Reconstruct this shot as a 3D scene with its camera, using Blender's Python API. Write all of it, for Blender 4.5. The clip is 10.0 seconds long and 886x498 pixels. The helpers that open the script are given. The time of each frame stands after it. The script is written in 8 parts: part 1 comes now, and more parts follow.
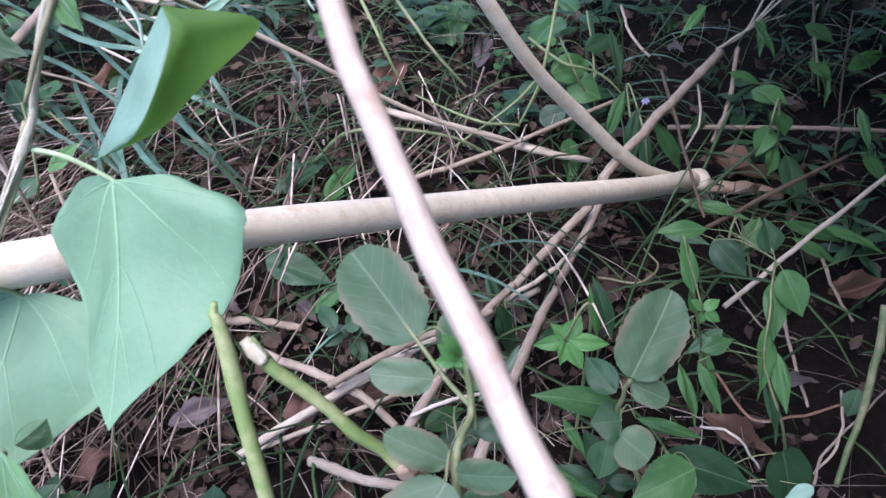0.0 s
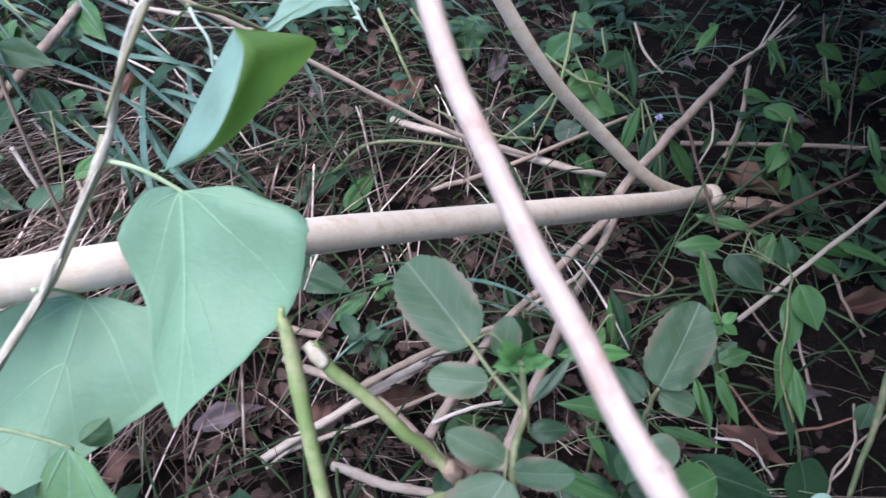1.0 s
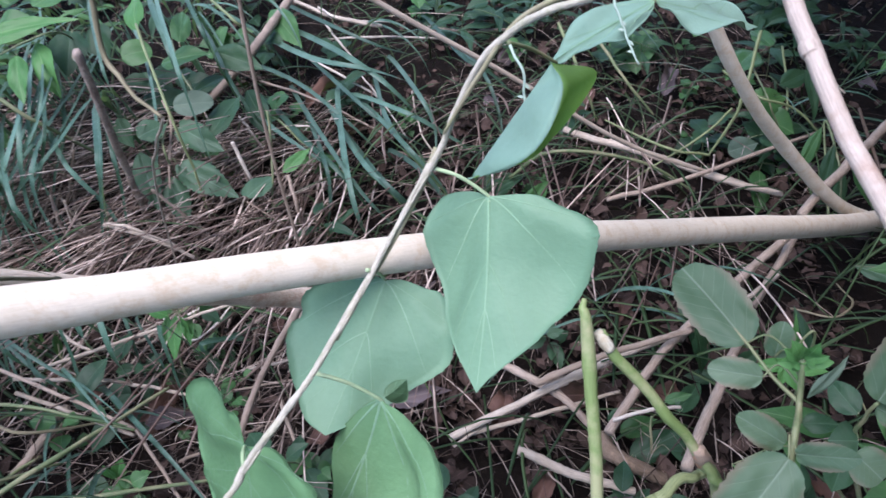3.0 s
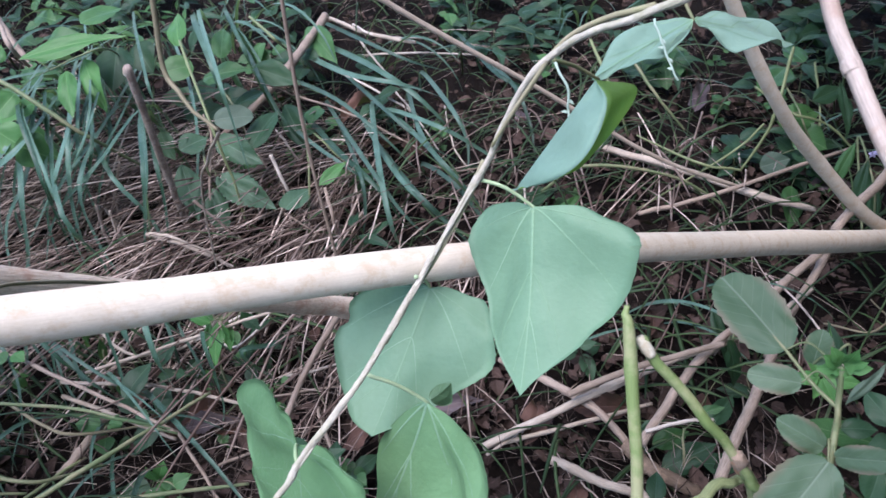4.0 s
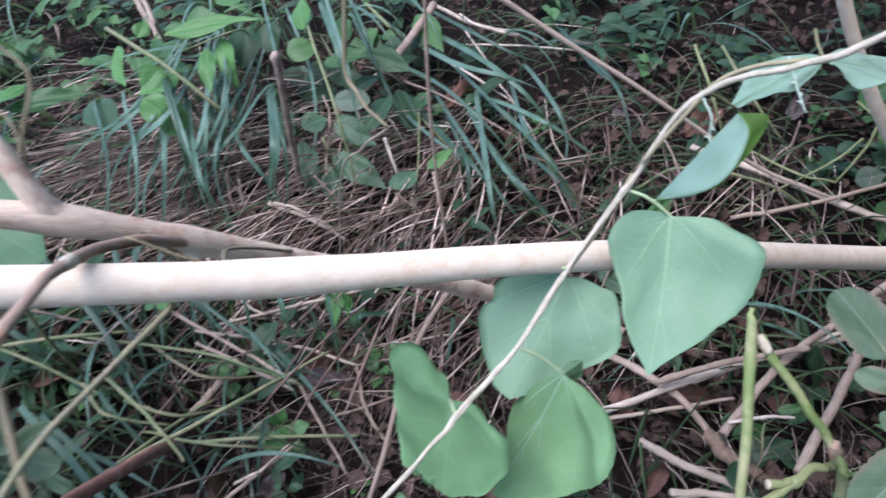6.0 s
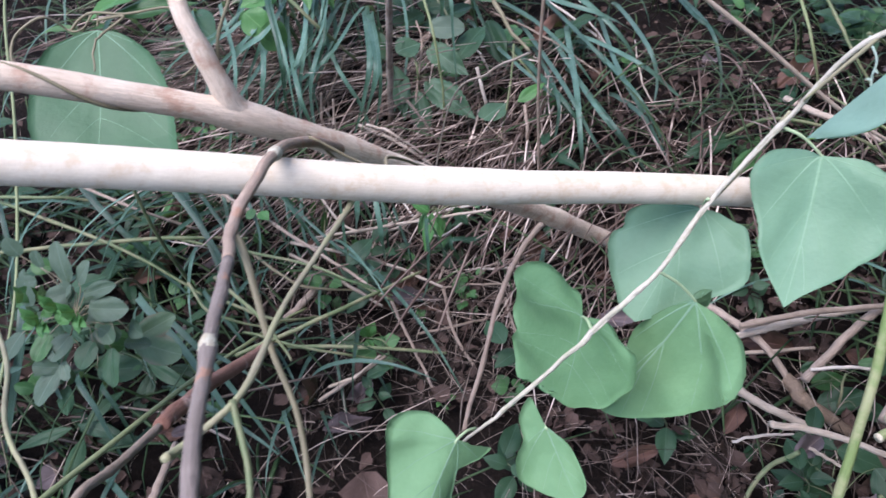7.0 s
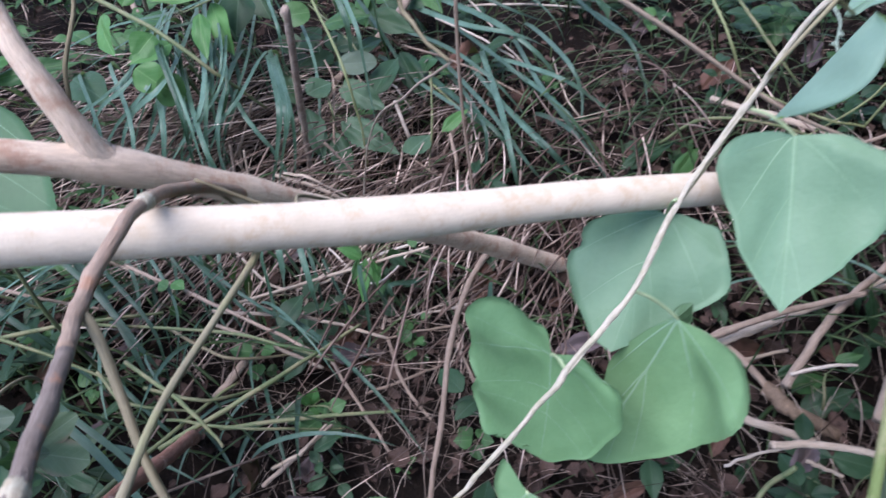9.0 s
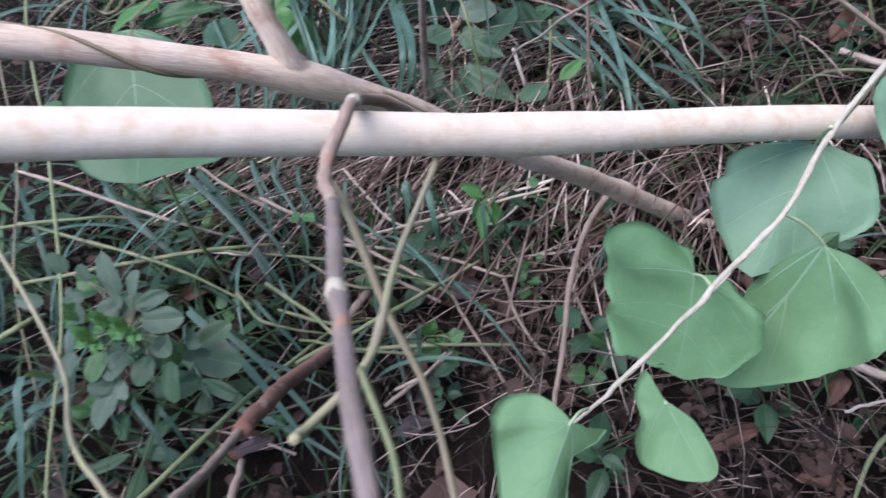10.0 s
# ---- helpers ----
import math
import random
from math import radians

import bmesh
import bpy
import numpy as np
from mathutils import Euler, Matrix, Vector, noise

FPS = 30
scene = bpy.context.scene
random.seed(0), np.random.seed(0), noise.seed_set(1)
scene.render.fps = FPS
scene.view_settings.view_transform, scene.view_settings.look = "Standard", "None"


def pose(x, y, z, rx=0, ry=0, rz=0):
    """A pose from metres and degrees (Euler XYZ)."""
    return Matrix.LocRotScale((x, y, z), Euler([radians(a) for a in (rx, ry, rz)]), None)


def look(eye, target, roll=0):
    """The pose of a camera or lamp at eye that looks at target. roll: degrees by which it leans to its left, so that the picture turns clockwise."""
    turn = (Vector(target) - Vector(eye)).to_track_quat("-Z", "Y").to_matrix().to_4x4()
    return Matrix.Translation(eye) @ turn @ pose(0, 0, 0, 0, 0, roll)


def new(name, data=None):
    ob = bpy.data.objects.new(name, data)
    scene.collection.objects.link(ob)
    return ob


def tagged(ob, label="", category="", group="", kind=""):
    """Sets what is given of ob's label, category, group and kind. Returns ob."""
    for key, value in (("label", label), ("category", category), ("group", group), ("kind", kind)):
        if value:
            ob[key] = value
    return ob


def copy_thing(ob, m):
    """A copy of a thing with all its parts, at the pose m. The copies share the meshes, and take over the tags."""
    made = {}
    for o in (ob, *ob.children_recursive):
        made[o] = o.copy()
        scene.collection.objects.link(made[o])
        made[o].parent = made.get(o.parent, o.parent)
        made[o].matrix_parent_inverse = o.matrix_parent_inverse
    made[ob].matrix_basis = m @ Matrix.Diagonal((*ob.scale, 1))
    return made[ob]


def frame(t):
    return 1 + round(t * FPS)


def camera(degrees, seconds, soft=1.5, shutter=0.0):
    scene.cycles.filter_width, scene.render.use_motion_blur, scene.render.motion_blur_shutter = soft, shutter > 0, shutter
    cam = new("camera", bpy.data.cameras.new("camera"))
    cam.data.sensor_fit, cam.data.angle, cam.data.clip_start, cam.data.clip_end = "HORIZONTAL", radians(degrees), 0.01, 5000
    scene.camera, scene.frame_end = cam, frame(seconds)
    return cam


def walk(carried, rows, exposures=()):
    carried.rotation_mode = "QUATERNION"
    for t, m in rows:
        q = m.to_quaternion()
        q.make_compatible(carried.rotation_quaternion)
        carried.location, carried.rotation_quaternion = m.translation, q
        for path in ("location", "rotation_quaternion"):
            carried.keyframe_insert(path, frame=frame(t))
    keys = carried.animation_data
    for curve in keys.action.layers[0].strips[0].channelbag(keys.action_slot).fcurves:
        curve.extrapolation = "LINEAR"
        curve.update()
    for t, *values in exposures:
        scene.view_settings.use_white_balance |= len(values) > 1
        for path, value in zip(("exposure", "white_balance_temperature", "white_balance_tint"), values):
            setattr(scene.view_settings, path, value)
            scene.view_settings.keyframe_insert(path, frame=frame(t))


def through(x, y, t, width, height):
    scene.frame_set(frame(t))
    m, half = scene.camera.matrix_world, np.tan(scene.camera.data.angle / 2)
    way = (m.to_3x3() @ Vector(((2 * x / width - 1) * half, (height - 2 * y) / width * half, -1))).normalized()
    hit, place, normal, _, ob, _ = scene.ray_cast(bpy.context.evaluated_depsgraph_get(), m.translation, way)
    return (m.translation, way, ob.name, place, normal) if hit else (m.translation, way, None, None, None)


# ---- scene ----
cam = camera(62.0, 10.0, soft=1.5, shutter=0.6)
PATH = [
    (0, (0.075, 0.081, 0.797), (0.031, 1.486, -0.625), -1.1),
    (0.5, (0.061, 0.075, 0.799), (0.026, 1.483, -0.621), 0.6),
    (1, (0.051, 0.067, 0.811), (0.004, 1.493, -0.591), -0.4),
    (1.5, (0.023, 0.051, 0.812), (-0.066, 1.467, -0.597), -0.2),
    (2, (0.005, 0.039, 0.81), (-0.133, 1.439, -0.612), 0.0),
    (2.5, (-0.033, 0.024, 0.837), (-0.302, 1.421, -0.568), -1.9),
    (2.7, (-0.034, 0.018, 0.849), (-0.344, 1.416, -0.547), -3.8),
    (3.8, (-0.044, -0.006, 0.869), (-0.449, 1.404, -0.491), -5.9),
    (4, (-0.045, -0.009, 0.871), (-0.467, 1.403, -0.481), -6.4),
    (4.5, (-0.044, -0.023, 0.869), (-0.518, 1.362, -0.494), -7.3),
    (5, (-0.047, -0.03, 0.87), (-0.53, 1.338, -0.506), -7.5),
    (5.5, (-0.065, -0.053, 0.893), (-0.584, 1.305, -0.48), -6.1),
    (6, (-0.09, -0.08, 0.941), (-0.659, 1.251, -0.439), -6.5),
    (6.2, (-0.105, -0.1, 0.95), (-0.693, 1.201, -0.45), -6.4),
    (7.3, (-0.17, -0.144, 0.957), (-0.783, 1.031, -0.54), -4.8),
    (7.5, (-0.171, -0.143, 0.972), (-0.774, 1.046, -0.519), -4.1),
    (8, (-0.171, -0.137, 0.953), (-0.745, 1.073, -0.532), -6.2),
    (8.5, (-0.172, -0.145, 0.952), (-0.624, 1.104, -0.543), -6.0),
    (9, (-0.185, -0.085, 0.884), (-0.672, 1.239, -0.533), -7.2),
    (9.5, (-0.206, -0.116, 0.866), (-0.796, 1.146, -0.569), -9.0),
    (10, (-0.217, -0.147, 0.891), (-0.902, 1.039, -0.566), -12.0),
]
cam.data.dof.use_dof, cam.data.dof.focus_distance, cam.data.dof.aperture_fstop = True, 0.7, 30.0
EXPOSURES = [(0.0, 2.04, 6050, 18), (2.5, 1.74, 6100, 16), (5.0, 1.72, 6200, 16), (6.0, 1.77, 6200, 17), (7.5, 1.72, 6250, 17), (10.0, 1.6, 6200, 19)]
walk(cam, [(t, look(eye, target, roll)) for t, eye, target, roll in PATH], EXPOSURES)

# ---- world and light: an overcast afternoon under open sky ----
world = bpy.data.worlds.new("overcast_sky")
scene.world = world
world.use_nodes = True
wn = world.node_tree.nodes
sky = wn.new("ShaderNodeTexSky")
sky.sky_type, sky.sun_disc = "NISHITA", False
SUN_ELEVATION, SUN_AZIMUTH = 70.0, 215.0
sky.sun_elevation, sky.sun_rotation = radians(SUN_ELEVATION), radians(SUN_AZIMUTH)
sky.air_density, sky.dust_density, sky.ozone_density = 1.0, 1.0, 2.0
wn["Background"].inputs["Strength"].default_value = 0.125
world.node_tree.links.new(sky.outputs[0], wn["Background"].inputs["Color"])
sun_data = bpy.data.lights.new("sun", "SUN")
sun_data.energy, sun_data.angle, sun_data.color = 2.2, radians(45), (1.0, 0.955, 1.0)
sun_lamp = new("sun", sun_data)
se, sa = radians(SUN_ELEVATION), radians(SUN_AZIMUTH)
sun_lamp.matrix_world = look((0, 0, 5), (-5 * math.cos(se) * math.sin(sa), -5 * math.cos(se) * math.cos(sa), 5 - 5 * math.sin(se)))


# ---- materials ----
def shader(name):
    m = bpy.data.materials.new(name)
    m.use_nodes = True
    nt = m.node_tree
    return m, nt, nt.nodes["Principled BSDF"]


def node(nt, kind, **values):
    n = nt.nodes.new(kind)
    for k, v in values.items():
        n.inputs[k].default_value = v
    return n


def ramp(nt, source, stops):
    r = nt.nodes.new("ShaderNodeValToRGB")
    el = r.color_ramp.elements
    while len(el) < len(stops):
        el.new(0.5)
    for e, (p, c) in zip(el, stops):
        e.position, e.color = p, (*c, 1)
    nt.links.new(source, r.inputs[0])
    return r.outputs[0]


def blend(nt, factor, a, b, kind="MIX"):
    m = nt.nodes.new("ShaderNodeMix")
    m.data_type, m.blend_type = "RGBA", kind
    for sock, v in ((m.inputs[0], factor), (m.inputs[6], a), (m.inputs[7], b)):
        if isinstance(v, (int, float)):
            sock.default_value = v
        elif isinstance(v, tuple):
            sock.default_value = (*v, 1)
        else:
            nt.links.new(v, sock)
    return m.outputs[2]


def calc(nt, op, a, b=0.0, clamp=False):
    m = nt.nodes.new("ShaderNodeMath")
    m.operation, m.use_clamp = op, clamp
    for sock, v in ((m.inputs[0], a), (m.inputs[1], b)):
        if isinstance(v, (int, float)):
            sock.default_value = v
        else:
            nt.links.new(v, sock)
    return m.outputs[0]


def noise_tex(nt, scale, detail=4.0, rough=0.6, stretch=None, coords="Object"):
    tc = nt.nodes.new("ShaderNodeTexCoord")
    n = node(nt, "ShaderNodeTexNoise", Scale=scale, Detail=detail, Roughness=rough)
    src = tc.outputs[coords]
    if stretch:
        mp = nt.nodes.new("ShaderNodeMapping")
        mp.inputs["Scale"].default_value = stretch
        nt.links.new(src, mp.inputs[0])
        src = mp.outputs[0]
    nt.links.new(src, n.inputs["Vector"])
    return n.outputs[0]


def bump(nt, bsdf, height, strength, distance):
    b = node(nt, "ShaderNodeBump", Strength=strength, Distance=distance)
    nt.links.new(height, b.inputs["Height"])
    nt.links.new(b.outputs[0], bsdf.inputs["Normal"])


def leaf_material(name, low, high, vein, rough=0.5, edge=None, through=0.28, veins=True, per_island=False, vein_amount=0.55, glow=(0.25, 0.42, 0.08), glow_mix=0.5, gloss=0.22):
    """Leaf: two-scale colour variation, pale veins along the leaf's own coordinates, light shining through."""
    m, nt, bsdf = shader(name)
    big = noise_tex(nt, 28.0, 3.0)
    fine = noise_tex(nt, 260.0, 3.0)
    if per_island:
        var = nt.nodes.new("ShaderNodeNewGeometry").outputs["Random Per Island"]
    else:
        var = nt.nodes.new("ShaderNodeObjectInfo").outputs["Random"]
    mixed = calc(nt, "ADD", calc(nt, "MULTIPLY", big, 0.8), calc(nt, "MULTIPLY", var, 0.5))
    col = ramp(nt, calc(nt, "SUBTRACT", mixed, 0.15), [(0.2, low), (0.8, high)])
    col = blend(nt, calc(nt, "MULTIPLY", fine, 0.22), col, tuple(0.55 * c for c in low))
    uv = nt.nodes.new("ShaderNodeUVMap")
    sep = nt.nodes.new("ShaderNodeSeparateXYZ")
    nt.links.new(uv.outputs[0], sep.inputs[0])
    across = calc(nt, "ABSOLUTE", calc(nt, "SUBTRACT", sep.outputs[0], 0.5))
    height = fine
    if veins:
        mid = calc(nt, "SUBTRACT", 1.0, calc(nt, "MULTIPLY", across, 38.0), True)
        saw = calc(nt, "FRACT", calc(nt, "ADD", calc(nt, "SUBTRACT", calc(nt, "MULTIPLY", sep.outputs[1], 6.0), calc(nt, "MULTIPLY", across, 4.5)), calc(nt, "MULTIPLY", big, 0.9)))
        side = calc(nt, "SUBTRACT", 1.0, calc(nt, "MULTIPLY", calc(nt, "ABSOLUTE", calc(nt, "SUBTRACT", saw, 0.5)), 14.0), True)
        line = calc(nt, "MAXIMUM", mid, calc(nt, "MULTIPLY", side, 0.3))
        col = blend(nt, calc(nt, "MULTIPLY", line, vein_amount), col, vein)
        height = calc(nt, "ADD", calc(nt, "MULTIPLY", fine, 0.4), calc(nt, "MULTIPLY", line, -0.8))
    if edge:
        rim = calc(nt, "MULTIPLY", calc(nt, "SUBTRACT", calc(nt, "ADD", calc(nt, "MULTIPLY", across, 2.0), calc(nt, "MULTIPLY", big, 0.5)), 0.95), 2.4, True)
        col = blend(nt, calc(nt, "MULTIPLY", rim, 0.75), col, edge)
    nt.links.new(col, bsdf.inputs["Base Color"])
    bsdf.inputs["Roughness"].default_value = rough
    bsdf.inputs["Specular IOR Level"].default_value = gloss
    pucker = noise_tex(nt, 75.0, 2.0)
    bump(nt, bsdf, calc(nt, "ADD", height, calc(nt, "MULTIPLY", pucker, 1.6)), 0.4, 0.0012)
    tr = nt.nodes.new("ShaderNodeBsdfTranslucent")
    nt.links.new(blend(nt, glow_mix, col, glow), tr.inputs[0])
    mx = nt.nodes.new("ShaderNodeMixShader")
    mx.inputs[0].default_value = through
    nt.links.new(bsdf.outputs[0], mx.inputs[1])
    nt.links.new(tr.outputs[0], mx.inputs[2])
    nt.links.new(mx.outputs[0], nt.nodes["Material Output"].inputs[0])
    return m


def wood_material(name, low, high, scale=60.0, rough=0.8, relief=0.6, specks=None, per_island=False, patch=None, dirt=0.4, fibre=0.5, patch_at=(0.45, 0.62)):
    """Bark, twigs and dry stalks: long grain, blotches, small raised pores."""
    m, nt, bsdf = shader(name)
    blot = noise_tex(nt, scale * 0.35, 4.0)
    grain = noise_tex(nt, scale * 4.0, 5.0, 0.7)
    if per_island:
        var = nt.nodes.new("ShaderNodeNewGeometry").outputs["Random Per Island"]
    else:
        var = nt.nodes.new("ShaderNodeObjectInfo").outputs["Random"]
    mixed = calc(nt, "ADD", calc(nt, "MULTIPLY", blot, 0.7), calc(nt, "MULTIPLY", var, 0.6 if per_island else 0.25))
    if per_island:
        between = tuple(0.6 * a + 0.2 * b for a, b in zip(low, high))
        col = ramp(nt, mixed, [(0.4, low), (0.74, between), (0.97, high)])
    else:
        col = ramp(nt, mixed, [(0.28, low), (0.85, high)])
    col = blend(nt, calc(nt, "MULTIPLY", grain, dirt), col, tuple(0.45 * c for c in low))
    height = grain
    if fibre and not per_island:
        at = nt.nodes.new("ShaderNodeAttribute")
        at.attribute_name = "fibre"
        lines = node(nt, "ShaderNodeTexNoise", Scale=1100.0, Detail=4.0, Roughness=0.65)
        nt.links.new(at.outputs["Vector"], lines.inputs["Vector"])
        dark = ramp(nt, lines.outputs[0], [(0.36, (1, 1, 1)), (0.58, (0, 0, 0))])
        col = blend(nt, calc(nt, "MULTIPLY", dark, fibre), col, tuple(0.42 * c for c in low))
        height = calc(nt, "ADD", grain, calc(nt, "MULTIPLY", lines.outputs[0], 2.5 * fibre))
    if patch:
        pm = ramp(nt, noise_tex(nt, scale * 0.55, 5.0, 0.7), [(patch_at[0], (0, 0, 0)), (patch_at[1], (1, 1, 1))])
        col = blend(nt, calc(nt, "MULTIPLY", pm, 0.7), col, patch)
    if specks:
        vor = node(nt, "ShaderNodeTexVoronoi", Scale=specks)
        tc = nt.nodes.new("ShaderNodeTexCoord")
        nt.links.new(tc.outputs["Object"], vor.inputs["Vector"])
        dots = calc(nt, "SUBTRACT", 1.0, calc(nt, "MULTIPLY", vor.outputs[0], 3.2), True)
        col = blend(nt, calc(nt, "MULTIPLY", dots, 0.22), col, (0.75, 0.7, 0.6))
        height = calc(nt, "ADD", calc(nt, "MULTIPLY", grain, 0.6), calc(nt, "MULTIPLY", dots, 0.8))
    nt.links.new(col, bsdf.inputs["Base Color"])
    bsdf.inputs["Roughness"].default_value = rough
    bsdf.inputs["Specular IOR Level"].default_value = 0.1 if per_island else 0.25
    bump(nt, bsdf, height, relief, 0.0012)
    return m


HEART = leaf_material("heart_leaf", (0.105, 0.215, 0.1), (0.165, 0.3, 0.15), (0.34, 0.5, 0.32), 0.5, veins=False, through=0.22)
HEART_MID = leaf_material("heart_leaf_greyish", (0.085, 0.172, 0.104), (0.135, 0.24, 0.15), (0.36, 0.5, 0.36), 0.52, veins=False, through=0.2)
HEART_BLUE = leaf_material("heart_leaf_bluish", (0.16, 0.27, 0.21), (0.22, 0.34, 0.27), (0.4, 0.52, 0.42), 0.55, veins=False, through=0.25)
VEIN = leaf_material("leaf_vein", (0.14, 0.25, 0.15), (0.2, 0.325, 0.205), (0.4, 0.5, 0.3), 0.6, veins=False, through=0.12)
GREY_LEAF = leaf_material("greyish_leaf", (0.042, 0.078, 0.044), (0.082, 0.128, 0.08), (0.2, 0.25, 0.19), 0.55, edge=(0.17, 0.11, 0.09), through=0.2, vein_amount=0.4)
DARK_LEAF = leaf_material("dark_leaf", (0.01, 0.032, 0.016), (0.028, 0.067, 0.033), (0.07, 0.12, 0.075), 0.5, through=0.18)
MID_LEAF = leaf_material("mid_green_leaf", (0.023, 0.066, 0.024), (0.056, 0.135, 0.045), (0.12, 0.21, 0.095), 0.45, through=0.2)
BRIGHT_LEAF = leaf_material("bright_young_leaf", (0.04, 0.125, 0.036), (0.075, 0.19, 0.06), (0.17, 0.3, 0.12), 0.45, through=0.28)
BLUISH = leaf_material("bluish_grey_leaf", (0.035, 0.062, 0.042), (0.085, 0.122, 0.088), (0.2, 0.26, 0.2), 0.6, through=0.2, vein_amount=0.3)
HEART_DARK = leaf_material("dull_round_leaf", (0.05, 0.11, 0.055), (0.085, 0.165, 0.085), (0.2, 0.3, 0.18), 0.5, veins=False, through=0.2)
YELLOW_GREEN = leaf_material("thin_leaflet", (0.11, 0.22, 0.06), (0.16, 0.3, 0.085), (0.2, 0.3, 0.14), 0.5, through=0.5, glow=(0.3, 0.52, 0.08), glow_mix=0.7)
GRASS = leaf_material("grass_blade", (0.015, 0.043, 0.027), (0.1, 0.18, 0.138), (0.15, 0.23, 0.18), 0.34, through=0.2)
PALE_LEAF = leaf_material("grey_green_leaf", (0.035, 0.075, 0.042), (0.075, 0.135, 0.08), (0.15, 0.22, 0.15), 0.5, through=0.22)
# darker copy of the grass; puts shade into the near tufts' colour
DARK_GRASS = leaf_material("dark_grass_blade", (0.014, 0.036, 0.025), (0.07, 0.125, 0.098), (0.09, 0.14, 0.11), 0.4, through=0.18)
GRASS_FINE = leaf_material("fine_grass", (0.012, 0.032, 0.013), (0.065, 0.105, 0.042), (0.14, 0.24, 0.18), 0.5, through=0.2, veins=False, per_island=True)
DEAD_LEAF = leaf_material("dead_leaf", (0.006, 0.0045, 0.004), (0.09, 0.06, 0.05), (0.12, 0.085, 0.072), 0.8, through=0.04, per_island=True, gloss=0.08)
DEAD_RED = leaf_material("rusty_dead_leaf", (0.045, 0.023, 0.018), (0.12, 0.064, 0.047), (0.16, 0.1, 0.08), 0.75, through=0.08)
DEAD_GREY = leaf_material("withered_grey_leaf", (0.05, 0.038, 0.04), (0.12, 0.095, 0.098), (0.17, 0.14, 0.13), 0.75, through=0.05)
BARK = wood_material("pale_bark", (0.53, 0.46, 0.36), (0.76, 0.69, 0.575), 130.0, 0.78, 0.3, patch=(0.43, 0.33, 0.23), dirt=0.36, fibre=0.14, patch_at=(0.5, 0.64))
BARK_TAN = wood_material("tan_bark", (0.62, 0.49, 0.37), (0.84, 0.73, 0.6), 75.0, 0.72, 1.0, patch=(0.38, 0.21, 0.14), dirt=0.28, fibre=0.45, patch_at=(0.5, 0.64))
BARK_PINK = wood_material("smooth_pinkish_cane", (0.34, 0.275, 0.23), (0.58, 0.5, 0.435), 70.0, 0.55, 0.5, patch=(0.25, 0.165, 0.125), fibre=0.4, patch_at=(0.5, 0.64))
BARK_DARK = wood_material("dark_bark", (0.06, 0.042, 0.03), (0.17, 0.115, 0.08), 70.0, 0.85, 0.9)
BARK_PURPLE = wood_material("grey_brown_twig", (0.28, 0.2, 0.145), (0.48, 0.375, 0.29), 85.0, 0.7, 0.9, patch=(0.33, 0.17, 0.1), dirt=0.4, fibre=0.35, patch_at=(0.53, 0.6))
BARK_TWIG = wood_material("red_brown_bent_twig", (0.25, 0.18, 0.133), (0.43, 0.335, 0.265), 85.0, 0.7, 0.9, patch=(0.3, 0.16, 0.1), dirt=0.4, fibre=0.35, patch_at=(0.53, 0.6))
TWIG_GREY = wood_material("slate_grey_twig", (0.15, 0.122, 0.105), (0.3, 0.25, 0.22), 85.0, 0.7, 0.9, patch=(0.3, 0.155, 0.095), dirt=0.4, fibre=0.35, patch_at=(0.57, 0.63))
BARK_ROOT = wood_material("brown_root_bark", (0.12, 0.085, 0.06), (0.27, 0.2, 0.145), 80.0, 0.8, 1.0, patch=(0.36, 0.25, 0.17), dirt=0.4, fibre=0.4, patch_at=(0.56, 0.66))
BARK_GREY = wood_material("grey_brown_bark", (0.3, 0.235, 0.19), (0.6, 0.5, 0.42), 110.0, 0.85, 1.4, patch=(0.16, 0.11, 0.085), dirt=0.3, fibre=0.5)
BARK_RED = wood_material("red_brown_twig", (0.2, 0.095, 0.068), (0.38, 0.21, 0.155), 90.0, 0.8, 1.0, patch=(0.4, 0.29, 0.25), patch_at=(0.55, 0.66))
TWIG = wood_material("dry_twig", (0.22, 0.165, 0.125), (0.47, 0.38, 0.305), 80.0, 0.8, 0.8)
STRAW = wood_material("dry_straw", (0.32, 0.26, 0.2), (0.57, 0.49, 0.405), 90.0, 0.75, 0.6)
PALE_STRAW = wood_material("bleached_straw", (0.42, 0.36, 0.3), (0.7, 0.63, 0.55), 90.0, 0.7, 0.5)
LITTER = wood_material("straw_litter", (0.035, 0.023, 0.018), (0.62, 0.5, 0.41), 40.0, 0.85, 0.3, per_island=True)
DEAD_STRAW = wood_material("hanging_dead_straw", (0.115, 0.077, 0.062), (0.82, 0.66, 0.55), 40.0, 0.8, 0.3, per_island=True)
STEM = wood_material("green_stem", (0.085, 0.115, 0.05), (0.155, 0.19, 0.095), 60.0, 0.55, 0.3, patch=(0.19, 0.17, 0.1), fibre=0.3)
STEM_CUT = wood_material("fleshy_green_stem", (0.14, 0.2, 0.07), (0.23, 0.29, 0.12), 50.0, 0.5, 0.3, patch=(0.3, 0.29, 0.17), dirt=0.25, fibre=0.2)
STEM_YELLOW = wood_material("yellow_green_stem", (0.15, 0.18, 0.08), (0.25, 0.28, 0.145), 60.0, 0.5, 0.2)
STEM_TAN = wood_material("pale_tan_stem", (0.22, 0.2, 0.125), (0.39, 0.355, 0.245), 70.0, 0.65, 0.4, patch=(0.24, 0.25, 0.13), fibre=0.3)
STEM_BROWN = wood_material("olive_brown_stem", (0.17, 0.15, 0.09), (0.29, 0.25, 0.165), 60.0, 0.6, 0.3)
